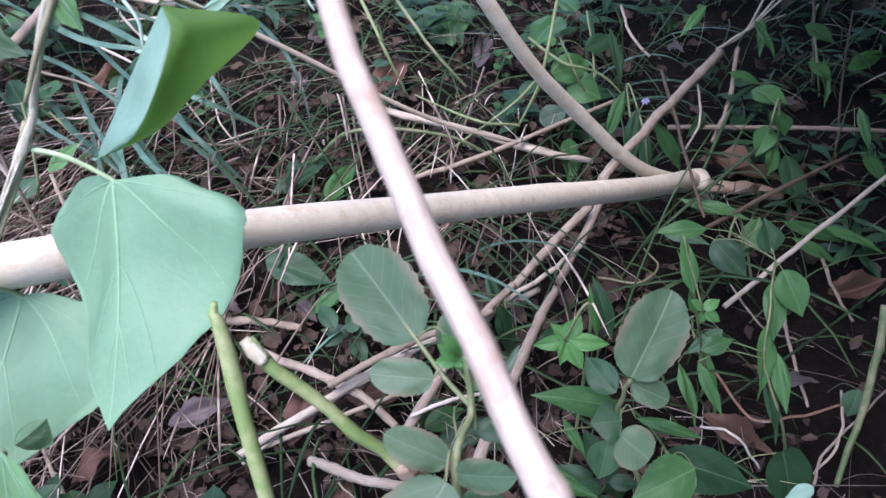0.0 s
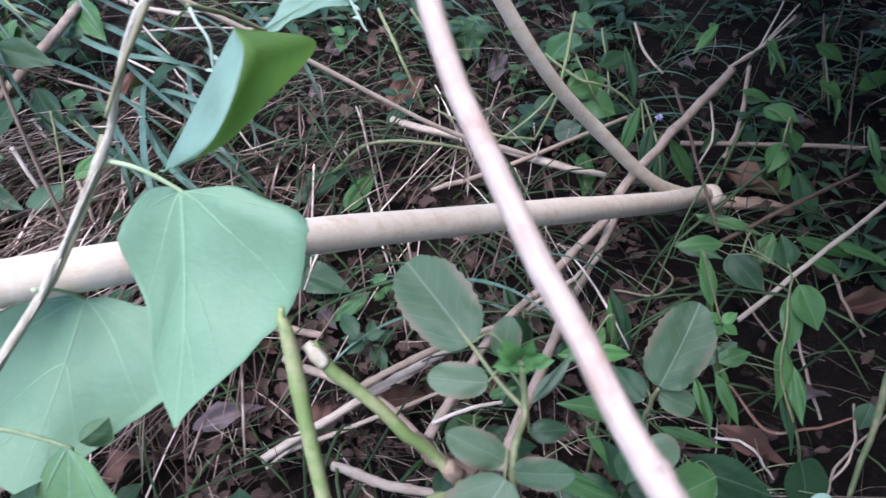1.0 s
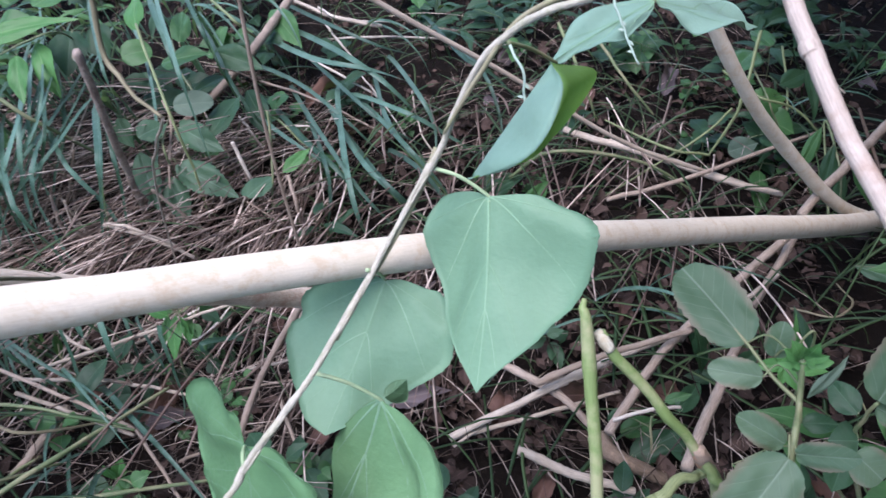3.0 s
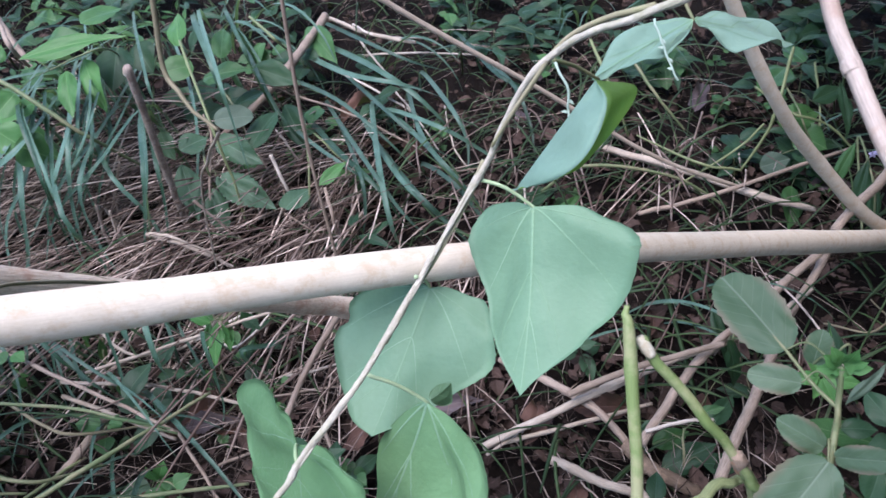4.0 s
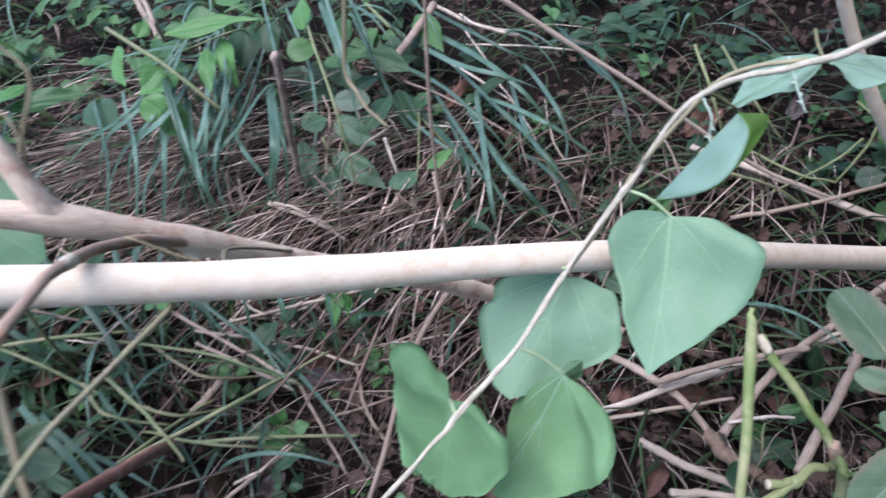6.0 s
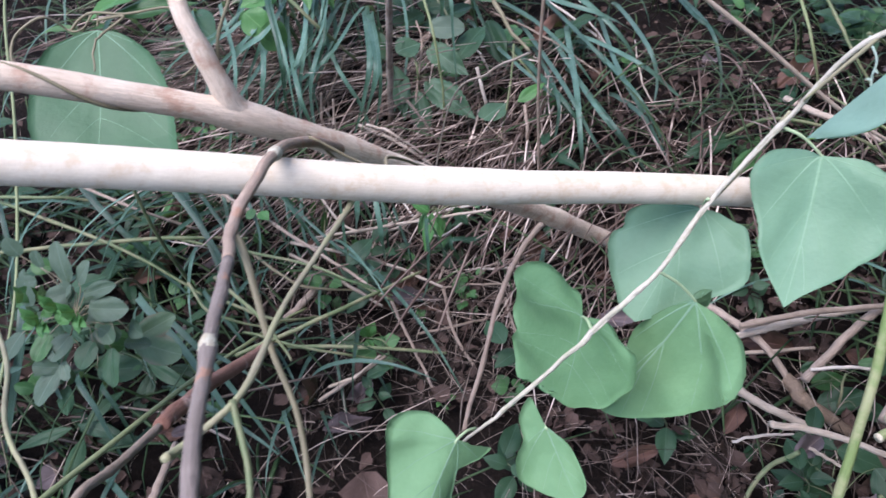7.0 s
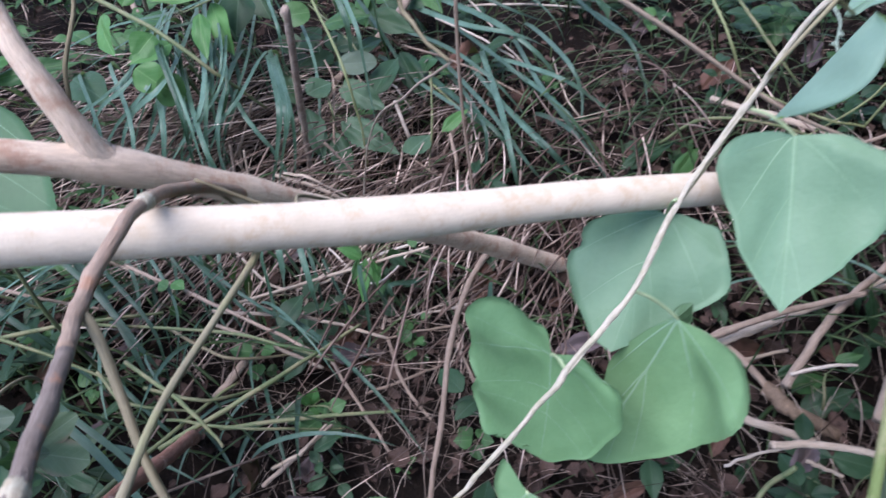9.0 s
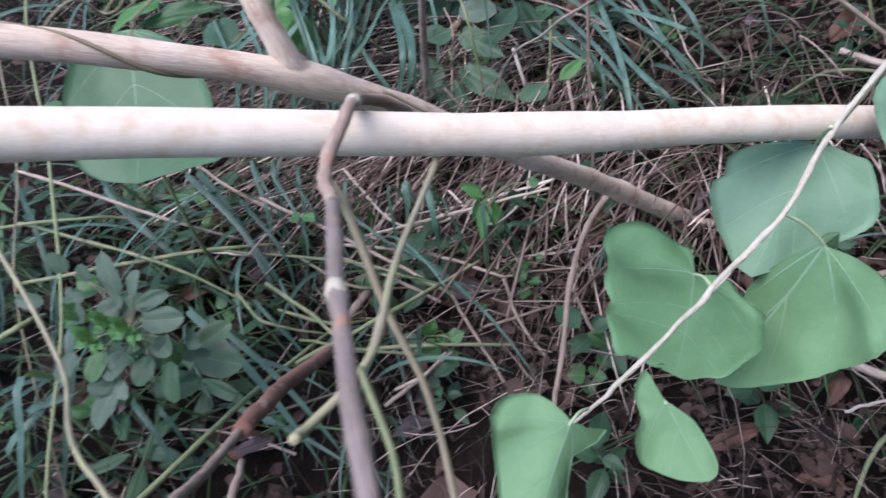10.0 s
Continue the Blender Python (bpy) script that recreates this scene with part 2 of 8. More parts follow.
PITH = wood_material("pale_cut_pith", (0.42, 0.4, 0.31), (0.66, 0.63, 0.52), 160.0, 0.8, 0.6, patch=(0.32, 0.26, 0.17))
PETIOLE = wood_material("pale_green_leafstalk", (0.3, 0.4, 0.22), (0.42, 0.52, 0.32), 60.0, 0.5, 0.2)
TENDRIL = wood_material("pale_flower_shoot", (0.3, 0.4, 0.33), (0.46, 0.55, 0.46), 80.0, 0.6, 0.2)
VINE = wood_material("vine_stem", (0.42, 0.39, 0.31), (0.7, 0.65, 0.55), 160.0, 0.75, 1.0, patch=(0.3, 0.3, 0.2), dirt=0.5, fibre=0.3)
PETAL = wood_material("lilac_petal", (0.33, 0.32, 0.5), (0.5, 0.48, 0.66), 100.0, 0.6, 0.1)

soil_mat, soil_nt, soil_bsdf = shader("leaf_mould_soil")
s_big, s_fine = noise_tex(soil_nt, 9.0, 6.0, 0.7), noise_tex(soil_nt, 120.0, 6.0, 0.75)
# near-black base, below real humus, so gaps in the litter look shaded
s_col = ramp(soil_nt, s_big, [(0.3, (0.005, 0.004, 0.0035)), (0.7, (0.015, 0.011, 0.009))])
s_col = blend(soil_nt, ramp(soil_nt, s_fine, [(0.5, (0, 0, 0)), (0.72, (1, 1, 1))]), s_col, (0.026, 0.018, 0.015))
soil_nt.links.new(s_col, soil_bsdf.inputs["Base Color"])
soil_bsdf.inputs["Roughness"].default_value = 0.95
soil_bsdf.inputs["Specular IOR Level"].default_value = 0.08
bump(soil_nt, soil_bsdf, s_fine, 1.0, 0.01)


# ---- builders ----
def mesh_of(name, verts, faces, material, uvs=None, smooth=True):
    me = bpy.data.meshes.new(name)
    me.from_pydata([tuple(v) for v in verts], [], faces)
    me.materials.append(material)
    if uvs is not None:
        layer = me.uv_layers.new(name="UVMap")
        idx = np.zeros(len(me.loops), dtype=np.int32)
        me.loops.foreach_get("vertex_index", idx)
        layer.data.foreach_set("uv", np.asarray(uvs, dtype=np.float32)[idx].ravel())
    if smooth:
        me.polygons.foreach_set("use_smooth", [True] * len(me.polygons))
    me.update()
    return me


def part(name, me, parent, label=""):
    ob = new(name, me)
    ob.parent = parent
    return tagged(ob, label)


def thing(name, label, category, group="", kind="", at=(0, 0, 0)):
    ob = new(name)
    ob.empty_display_size = 0.02
    ob.location = at
    return tagged(ob, label, category, group, kind)


def spline(points, n):
    c = np.array(points, float)
    p = np.vstack([2 * c[0] - c[1], c, 2 * c[-1] - c[-2]])
    out = []
    for s in np.linspace(0, len(c) - 1 - 1e-9, n):
        i = int(s)
        u = s - i
        a, b, d, e = p[i:i + 4]
        out.append(0.5 * (2 * b + (d - a) * u + (2 * a - 5 * b + 4 * d - e) * u * u + (3 * b - a - 3 * d + e) * u ** 3))
    return np.array(out)


def unit(v):
    v = np.asarray(v, float)
    return v / (np.linalg.norm(v) + 1e-12)


def tube(name, points, radii, material, sides=10, n=None, wobble=0.0, knots=(), rough=0.0, ends=True, seed=0):
    """A stem along a smooth line; radii are spread evenly along it; knots are (place 0..1, swelling, length)."""
    rnd = np.random.RandomState(seed + 17)
    n = n or max(8, 6 * len(points))
    line = spline(points, n)
    rad = np.interp(np.linspace(0, 1, n), np.linspace(0, 1, len(radii)), radii)
    at01 = np.linspace(0, 1, n)
    for place, swell, length in knots:
        rad = rad * (1 + swell * np.exp(-((at01 - place) / length) ** 2))
    if wobble:
        line = line + wobble * np.stack([np.interp(np.arange(n), np.arange(0, n + 4, 4), rnd.randn(len(np.arange(0, n + 4, 4)))) for _ in range(3)], 1)
    tang = np.gradient(line, axis=0)
    side = np.cross(tang[0], (0.3, 0.2, 1))
    verts, faces = [], []
    for i in range(n):
        t = unit(tang[i])
        side = unit(side - t * np.dot(side, t))
        up = np.cross(t, side)
        for k in range(sides):
            a = 2 * math.pi * k / sides
            r = rad[i] * (1 + rough * rnd.randn())
            verts.append(line[i] + r * (math.cos(a) * side + math.sin(a) * up))
    for i in range(n - 1):
        for k in range(sides):
            j = (k + 1) % sides
            faces.append((i * sides + k, i * sides + j, i * sides + sides + j, i * sides + sides + k))
    if ends:
        faces.append(tuple(range(sides - 1, -1, -1)))
        faces.append(tuple((n - 1) * sides + k for k in range(sides)))
    me = mesh_of(name, verts, faces, material)
    run = np.concatenate([[0], np.cumsum(np.linalg.norm(np.diff(line, axis=0), axis=1))])
    turn = np.arange(sides) * 2 * math.pi / sides
    fibre = np.stack([np.outer(rad, np.cos(turn)), np.outer(rad, np.sin(turn)), np.repeat((run * 0.07 + seed * 0.37)[:, None], sides, 1)], 2)
    me.attributes.new("fibre", "FLOAT_VECTOR", "POINT").data.foreach_set("vector", fibre.astype(np.float32).ravel())
    return me


# half outlines: along the leaf (0 stalk, 1 tip), across (1 widest); the widest point sits at WIDE
OUTLINES = {
    "heart": [(0, 0), (-0.03, 0.35), (0.03, 0.72), (0.16, 0.95), (0.3, 1), (0.47, 0.93), (0.65, 0.69), (0.81, 0.37), (0.92, 0.14), (1, 0)],
    "square": [(0, 0), (-0.04, 0.3), (-0.03, 0.72), (0.08, 0.96), (0.3, 1), (0.46, 0.84), (0.65, 0.64), (0.82, 0.38), (0.92, 0.18), (1, 0)],
    "deep": [(0, 0), (-0.16, 0.22), (-0.2, 0.55), (-0.06, 0.88), (0.3, 1), (0.55, 0.95), (0.75, 0.78), (0.9, 0.5), (0.99, 0.22), (1, 0)],
    "round": [(0, 0), (-0.34, 0.12), (-0.46, 0.45), (-0.2, 0.86), (0.3, 1), (0.6, 0.9), (0.8, 0.66), (0.92, 0.4), (0.99, 0.17), (1, 0)],
    "ovate": [(0, 0), (0.02, 0.25), (0.08, 0.62), (0.18, 0.9), (0.3, 1), (0.48, 0.91), (0.66, 0.66), (0.82, 0.36), (0.93, 0.13), (1, 0)],
    "lance": [(0, 0), (0.03, 0.15), (0.1, 0.55), (0.2, 0.88), (0.3, 1), (0.5, 0.86), (0.68, 0.58), (0.84, 0.28), (0.94, 0.1), (1, 0)],
}
WIDE = 0.3
OUTLINES["oval"] = [(0, 0), (0.0, 0.25), (0.05, 0.6), (0.15, 0.86), (0.3, 1), (0.54, 0.98), (0.75, 0.82), (0.9, 0.55), (0.98, 0.26), (1, 0)]


def half_outline(kind, wide, rows):
    c = spline([(a, b, 0) for a, b in OUTLINES[kind]], rows)
    a, b = c[:, 0], np.maximum(c[:, 1], 0)
    a = np.where(a < WIDE, a * wide / WIDE, wide + (a - WIDE) * (1 - wide) / (1 - WIDE))
    b[0] = b[-1] = 0
    return a, b


def leaf_mesh(name, stalk, tip, right, left, material, kinds=("heart", "heart"), rows=22, cols=6, bulge=0.04, ripple=0.02, teeth=0.0, thick=0.0004, seed=0, veins=None, uneven=0.1, quilt=0.0):
    """A leaf from its stalk, tip and a point on either side: the halves may fold. A kind is a name from OUTLINES or
    an outline of its own in leaf lengths (along, across). Returns the blade and, if asked for, its ribs."""
    rnd = random.Random(seed)
    stalk, tip, right, left = (np.array(v, float) for v in (stalk, tip, right, left))
    axis = tip - stalk
    length = np.linalg.norm(axis)
    ax = axis / length
    up = unit(np.cross(right - stalk, axis) + np.cross(axis, left - stalk))
    sides, lines = [], []
    for p, kind in ((right, kinds[0]), (left, kinds[1])):
        wide = min(max(float(np.dot(p - stalk, ax) / length), 0.08), 0.7)
        out = p - stalk - ax * np.dot(p - stalk, ax)
        if isinstance(kind, str):
            sides.append(out)
            lines.append(half_outline(kind, wide, rows))
        else:
            own = spline([(a, s / 0.6, 0) for a, s in kind], rows)
            sides.append(unit(out) * length * 0.6)
            lines.append((own[:, 0], np.maximum(own[:, 1], 0)))
    phase = rnd.random() * 9

    def place(half, al, c):
        """The surface at al along the midrib and c across it."""
        a01, c1 = min(max(al, 0), 1), min(c, 1.2)
        lift = bulge * length * math.sin(math.pi * a01) * (1 - 0.6 * c1) - 0.05 * length * max(al, 0) ** 2
        lift += ripple * length * c1 * c1 * math.sin(7.3 * al * (1 + 0.2 * half) + phase + 2.1 * half)
        if quilt:
            reach, bearing = math.hypot(al, 0.6 * c1), math.atan2(0.6 * c1, al + 0.02)
            fold = 2 * abs(math.sin(2.7 * bearing)) - 1
            lift += quilt * length * min(1, 3 * c1) * (0.9 * fold * min(1, 2 * reach) + 1.5 * noise.noise((al * 2.6, c1 * 2.4 + 7 * half, seed * 1.3)))
        return stalk + ax * length * al + sides[half] * c + up * lift

    verts, uvs, faces, grids = [], [], [], []
    for half in (0, 1):
        a, b = lines[half]
        ids = []
        for i in range(rows):
            row = []
            edge = b[i] * (1 + uneven * noise.noise((a[i] * 5.2, half * 3.1, seed * 1.7)))
            for j in range(cols + 1):
                if half == 1 and j == 0:
                    row.append(grids[0][i][0])
                    continue
                s = j / cols
                if j == 0:
                    p = place(0, max(lines[0][0][i], 0.0), 0)
                else:
                    p = place(half, a[i] * s + max(lines[0][0][i], 0.0) * (1 - s), edge * s * (1 + (teeth * (1 if i % 2 else -1) if j == cols else 0)))
                row.append(len(verts))
                verts.append(p)
                uvs.append((0.5 + (0.5 if half == 0 else -0.5) * s * min(max(b[i], 0.05), 1), min(max(a[i], 0), 1)))
            ids.append(row)
        grids.append(ids)
        for i in range(rows - 1):
            for j in range(cols):
                q = (ids[i][j], ids[i][j + 1], ids[i + 1][j + 1], ids[i + 1][j])
                faces.append(q if half == 0 else q[::-1])
    if thick:
        n = len(verts)
        verts += [v - up * thick for v in verts]
        uvs += uvs
        rim = [grids[0][i][cols] for i in range(rows)] + [grids[1][i][cols] for i in range(rows - 1, -1, -1)]
        faces += [tuple(k + n for k in f[::-1]) for f in faces]
        faces += [(rim[k], rim[k + 1], rim[k + 1] + n, rim[k] + n) for k in range(len(rim) - 1)]
    blade = mesh_of(name, verts, faces, material, uvs)
    if veins is None:
        return blade
    ribs = []

    def rib(path, r0, r1):
        rv, rf = [], []
        m = len(path)
        for i, p in enumerate(path):
            t = unit(path[min(i + 1, m - 1)] - path[max(i - 1, 0)])
            sd = np.cross(t, up)
            r = r0 + (r1 - r0) * i / (m - 1)
            for way, skin in ((up, 0.0002), (-up, 0.0002 + thick)):
                rv.extend([p + sd * r + way * skin, p + way * (skin + 0.00015 + r * 0.15), p - sd * r + way * skin])
        for i in range(m - 1):
            for k in (0, 1, 3, 4):
                rf.append((6 * i + k, 6 * i + k + 1, 6 * i + k + 7, 6 * i + k + 6))
        ribs.append(mesh_of("vein", rv, rf, VEIN))

    size = length * veins
    rib([place(0, a, 0) for a in np.linspace(0, 0.97, 18)], size, size * 0.3)
    for half in (0, 1):
        oa, oc = lines[half]
        for start, end, w in ((0.0, 0.12, 0.5), (0.0, 0.5, 0.75), (0.34, 0.8, 0.5), (0.58, 0.92, 0.35)):
            i = min(range(rows), key=lambda k: abs(oa[k] - end) - 0.3 * oc[k])
            rib([place(half, start + (oa[i] - start) * s ** 1.25, oc[i] * s) for s in np.linspace(0, 0.93, 12)], size * w, size * 0.15)
    return blade, ribs


def folded_leaf(name, near_edge, midrib, far_edge, material, inner, rows=26, cols=6):
    """A leaf creased along its midrib; the three lines run from stalk to tip."""
    lines = [spline(p, rows) for p in (near_edge, midrib, far_edge)]
    verts, uvs, faces = [], [], []
    across = 2 * cols + 1
    for i in range(rows):
        for j in range(across):
            k, s = (0, j / cols) if j <= cols else (1, j / cols - 1)
            p = lines[k][i] * (1 - s) + lines[k + 1][i] * s
            out = unit(np.cross(lines[k + 1][i] - lines[k][i] + 1e-6, midrib[-1] - np.array(midrib[0])))
            verts.append(p + out * 0.0022 * math.sin(math.pi * s) * math.sin(i * 0.55 + 2 * k))
            uvs.append((j / (across - 1), i / (rows - 1)))
    for i in range(rows - 1):
        for j in range(across - 1):
            o = i * across + j
            faces.append((o, o + 1, o + across + 1, o + across))
    me = mesh_of(name, verts, faces, material, uvs)
    me.materials.append(inner)
    for k, face in enumerate(me.polygons):
        face.material_index = int(k % (across - 1) >= cols)
    return me


def simple_leaf(name, stalk, tip, width, material, face=(0.1, -0.55, 0.85), kind="ovate", fold=0.25, rows=12, cols=3, bulge=0.05, ripple=0.03, teeth=0.0, seed=0, wide=0.4):
    """A small leaf with its upper side turned towards face; width is its full width."""
    stalk, tip = np.array(stalk, float), np.array(tip, float)
    ax = tip - stalk
    sd = unit(np.cross(ax, face)) * width / 2
    nrm = unit(np.cross(sd, ax))
    if np.dot(nrm, face) < 0:
        nrm = -nrm
    mid = stalk + ax * wide
    lift = nrm * fold * width / 2
    return leaf_mesh(name, stalk, tip, mid + sd + lift, mid - sd + lift, material, (kind, kind), rows, cols, bulge, ripple, teeth, 0.0, seed, uneven=0.05, quilt=0.03)


def ground_height(x, y):
    return 0.025 * noise.noise((x * 1.7, y * 1.7, 0.3)) + 0.01 * noise.noise((x * 7, y * 7, 1.3))


# ---- ground: one sheet to the horizon ----
near = np.arange(-2.6, 2.61, 0.06)
far = np.array([3.2, 4.5, 7, 12, 25, 60, 150, 400.0])
axis_xy = np.concatenate([-far[::-1], near, far])
gv = [(x, y + 0.7, ground_height(x, y + 0.7) - 0.012) for y in axis_xy for x in axis_xy]
gn = len(axis_xy)
gf = [(r * gn + c, r * gn + c + 1, r * gn + gn + c + 1, r * gn + gn + c) for r in range(gn - 1) for c in range(gn - 1)]
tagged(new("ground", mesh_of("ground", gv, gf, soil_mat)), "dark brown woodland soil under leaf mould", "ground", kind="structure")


# ---- ground cover in bulk ----
def spread(n, seed, boxes):
    """Places spread over boxes (x0, y0, x1, y1, share), drawn together into clumps with bare gaps between them."""
    rnd = np.random.RandomState(seed)
    many = 3 * n
    share = np.array([b[4] for b in boxes], float)
    pick = rnd.choice(len(boxes), many, p=share / share.sum())
    bx = np.array([b[:4] for b in boxes])[pick]
    x, y = bx[:, 0] + rnd.rand(many) * (bx[:, 2] - bx[:, 0]), bx[:, 1] + rnd.rand(many) * (bx[:, 3] - bx[:, 1])
    clump = np.array([0.5 * noise.noise((a * 10, b * 10, 2.5)) + noise.noise((a * 26, b * 26, 6.5)) for a, b in zip(x, y)])
    keep = np.argsort(-(clump + 1.5 * rnd.rand(many)))[:n]
    return rnd, x[keep], y[keep]


def strands(name, n, seed, boxes, length, radius, lie, lift, heading, scatter, material, segs=4, curve=0.3, thick=0.8):
    """Many thin bent stalks or blades in one mesh. lie: how steeply they rise; heading: their mean direction in degrees."""
    rnd, x, y = spread(n, seed, boxes)
    z = np.array([ground_height(a, b) for a, b in zip(x, y)]) + rnd.rand(n) * lift
    ln = length[0] + (length[1] - length[0]) * rnd.rand(n) ** 1.6
    rd = radius[0] + (radius[1] - radius[0]) * rnd.rand(n) ** 2
    az = np.radians(heading + scatter * (rnd.rand(n) * 2 - 1))
    el = np.radians(lie[0] + (lie[1] - lie[0]) * rnd.rand(n))
    turn = curve * rnd.randn(n)
    droop = np.radians(lie[2]) * (0.4 + rnd.rand(n))
    s = segs + 1
    verts = np.zeros((n, s, 3, 3))
    px, py, pz = x.copy(), y.copy(), z.copy()
    for i in range(s):
        d = np.stack([np.cos(az) * np.cos(el), np.sin(az) * np.cos(el), np.sin(el)], 1)
        sd = np.stack([-np.sin(az), np.cos(az), np.zeros(n)], 1)
        up = np.cross(d, sd)
        r = (rd * (1.0 if i < segs else 0.25))[:, None]
        c = np.stack([px, py, np.maximum(pz, -0.01)], 1)
        verts[:, i, 0] = c + sd * r
        verts[:, i, 1] = c - sd * r
        verts[:, i, 2] = c + up * r * thick
        step = ln / segs
        px, py, pz = px + d[:, 0] * step, py + d[:, 1] * step, pz + d[:, 2] * step
        az, el = az + turn / segs, el - droop / segs
    flat_v = verts.reshape(-1, 3)
    faces = []
    for k in range(n):
        b = k * s * 3
        for i in range(segs):
            o = b + i * 3
            faces += [(o, o + 3, o + 5, o + 2), (o + 2, o + 5, o + 4, o + 1), (o + 1, o + 4, o + 3, o)]
    uv = np.tile(np.array([(0.9, 0.5), (0.1, 0.5), (0.5, 0.5)]), (n * s, 1))
    return new(name, mesh_of(name, flat_v, faces, material, uv))


def litter_leaves(name, n, seed, boxes, size, material, lift=0.02, tilt=35):
    """Many curled fallen leaves in one mesh."""
    rnd, x, y = spread(n, seed, boxes)
    rows, half = 8, 2
    a = np.linspace(0, 1, rows)
    wdt = np.sin(np.pi * a ** 0.8) * 0.3 + 0.015
    verts, faces, uvs = [], [], []
    for k in range(n):
        sz = size[0] + (size[1] - size[0]) * rnd.rand() ** 1.5
        m = np.array(Euler((radians(tilt * rnd.randn() * 0.6), radians(tilt * rnd.randn() * 0.6), rnd.rand() * 6.28)).to_matrix())
        curl, fold, wide = rnd.randn() * 0.9, rnd.rand() * 0.8, 0.7 + 0.7 * rnd.rand()
        o = np.array((x[k], y[k], ground_height(x[k], y[k]) + 0.006 + lift * rnd.rand()))
        b = len(verts)
        for i in range(rows):
            for j in range(-half, half + 1):
                u = j / half
                p = np.array((a[i] - 0.5 + 0.05 * rnd.randn() * abs(u), u * wdt[i] * wide * (1 + 0.12 * rnd.randn() * (abs(u) > 0.9)), 0.25 * curl * (a[i] - 0.5) ** 2 + fold * abs(u) * wdt[i] + 0.06 * rnd.randn() * abs(u)))
                verts.append(o + sz * (m @ p))
                uvs.append((0.5 + u / 2, a[i]))
        c = 2 * half + 1
        for i in range(rows - 1):
            for j in range(2 * half):
                faces.append((b + i * c + j, b + i * c + j + 1, b + (i + 1) * c + j + 1, b + (i + 1) * c + j))
    return new(name, mesh_of(name, verts, faces, material, uvs))


ALL = [(-2.3, -0.2, -0.3, 2.2, 1.0), (-0.3, -0.2, 0.35, 1.15, 0.6), (-0.3, 1.15, 0.35, 2.2, 0.4), (0.35, -0.2, 1.3, 2.2, 0.45), (-1.3, 0.3, 0.35, 1.4, 1.1)]
STRAWY = [(-2.3, 0.55, -0.5, 2.2, 0.7), (-1.3, 0.5, -0.2, 1.3, 0.28), (-0.85, 0.35, -0.32, 0.78, 0.2), (-1.8, -0.2, -0.35, 0.55, 0.16), (-0.6, 0.0, 0.2, 0.6, 0.2), (-0.35, -0.2, 0.35, 1.15, 0.28), (-0.35, 1.15, 0.35, 2.2, 0.16), (0.35, 0.2, 1.3, 2.2, 0.14)]
ROUND = [(-4.6 + 0.9 * i, -3.4 + 0.9 * j, -3.7 + 0.9 * i, -2.5 + 0.9 * j, math.exp(-((i - 4.2) ** 2 + (j - 4.6) ** 2) / 7.0)) for i in range(9) for j in range(10) if not (2 < i < 6 and 3 < j < 6)]
tagged(litter_leaves("leaf_litter", 10000, 3, ALL, (0.008, 0.034), DEAD_LEAF, 0.03, 45), "brown curled fallen leaves strewn over the soil", "leaf litter", kind="stuff")
tagged(strands("straw_litter", 2150, 4, STRAWY, (0.05, 0.28), (0.0003, 0.00095), (-8, 30, 26), 0.06, 0, 180, LITTER, curve=0.6), "dry brown and beige straw and grass stalks matted on soil", "straw litter", kind="stuff")
tagged(strands("fine_litter", 8000, 14, STRAWY, (0.015, 0.09), (0.00025, 0.0007), (-10, 35, 20), 0.05, 0, 180, LITTER, segs=3, curve=0.7), "fine broken bits of dry grass and rootlets", "litter", kind="stuff")
tagged(strands("dead_grass", 1600, 5, [(-1.6, 0.9, -0.45, 1.3, 0.8), (-1.3, 0.75, -0.45, 1.15, 1.2), (-1.1, 0.6, -0.2, 0.9, 0.5), (-0.45, 0.8, 0.2, 1.3, 0.3)], (0.14, 0.4), (0.0007, 0.0025), (4, 40, 14), 0.07, -94, 24, DEAD_STRAW, segs=5, curve=0.1), "hanging brown dead grass strands", "dead grass", kind="stuff")
tagged(strands("fine_grass", 1150, 6, [(-2.2, 0.6, -0.4, 2.1, 0.7), (-0.4, 0.6, 1.2, 1.6, 0.35), (-0.4, 0.5, 0.5, 1.5, 0.4), (-1.3, 0.0, -0.7, 0.6, 0.2)], (0.1, 0.34), (0.0012, 0.0032), (15, 72, 105), 0.03, -80, 150, GRASS_FINE, segs=6, curve=0.4, thick=0.15), "thin green grass blades among the litter", "grass", kind="stuff")
tagged(litter_leaves("leaf_litter", 4200, 23, ROUND, (0.03, 0.09), DEAD_LEAF, 0.03, 45), "brown fallen leaves thinning out round the clearing", "leaf litter", kind="stuff")
tagged(strands("straw_litter", 4200, 24, ROUND, (0.06, 0.34), (0.0008, 0.0026), (-8, 30, 26), 0.06, 0, 180, LITTER, curve=0.6), "dry straw thinning out round the clearing", "straw litter", kind="stuff")
tagged(strands("fine_grass", 3800, 26, ROUND, (0.1, 0.36), (0.0012, 0.004), (15, 75, 100), 0.02, -80, 180, GRASS_FINE, segs=5, curve=0.4, thick=0.15), "green grass blades growing round the clearing", "grass", kind="stuff")


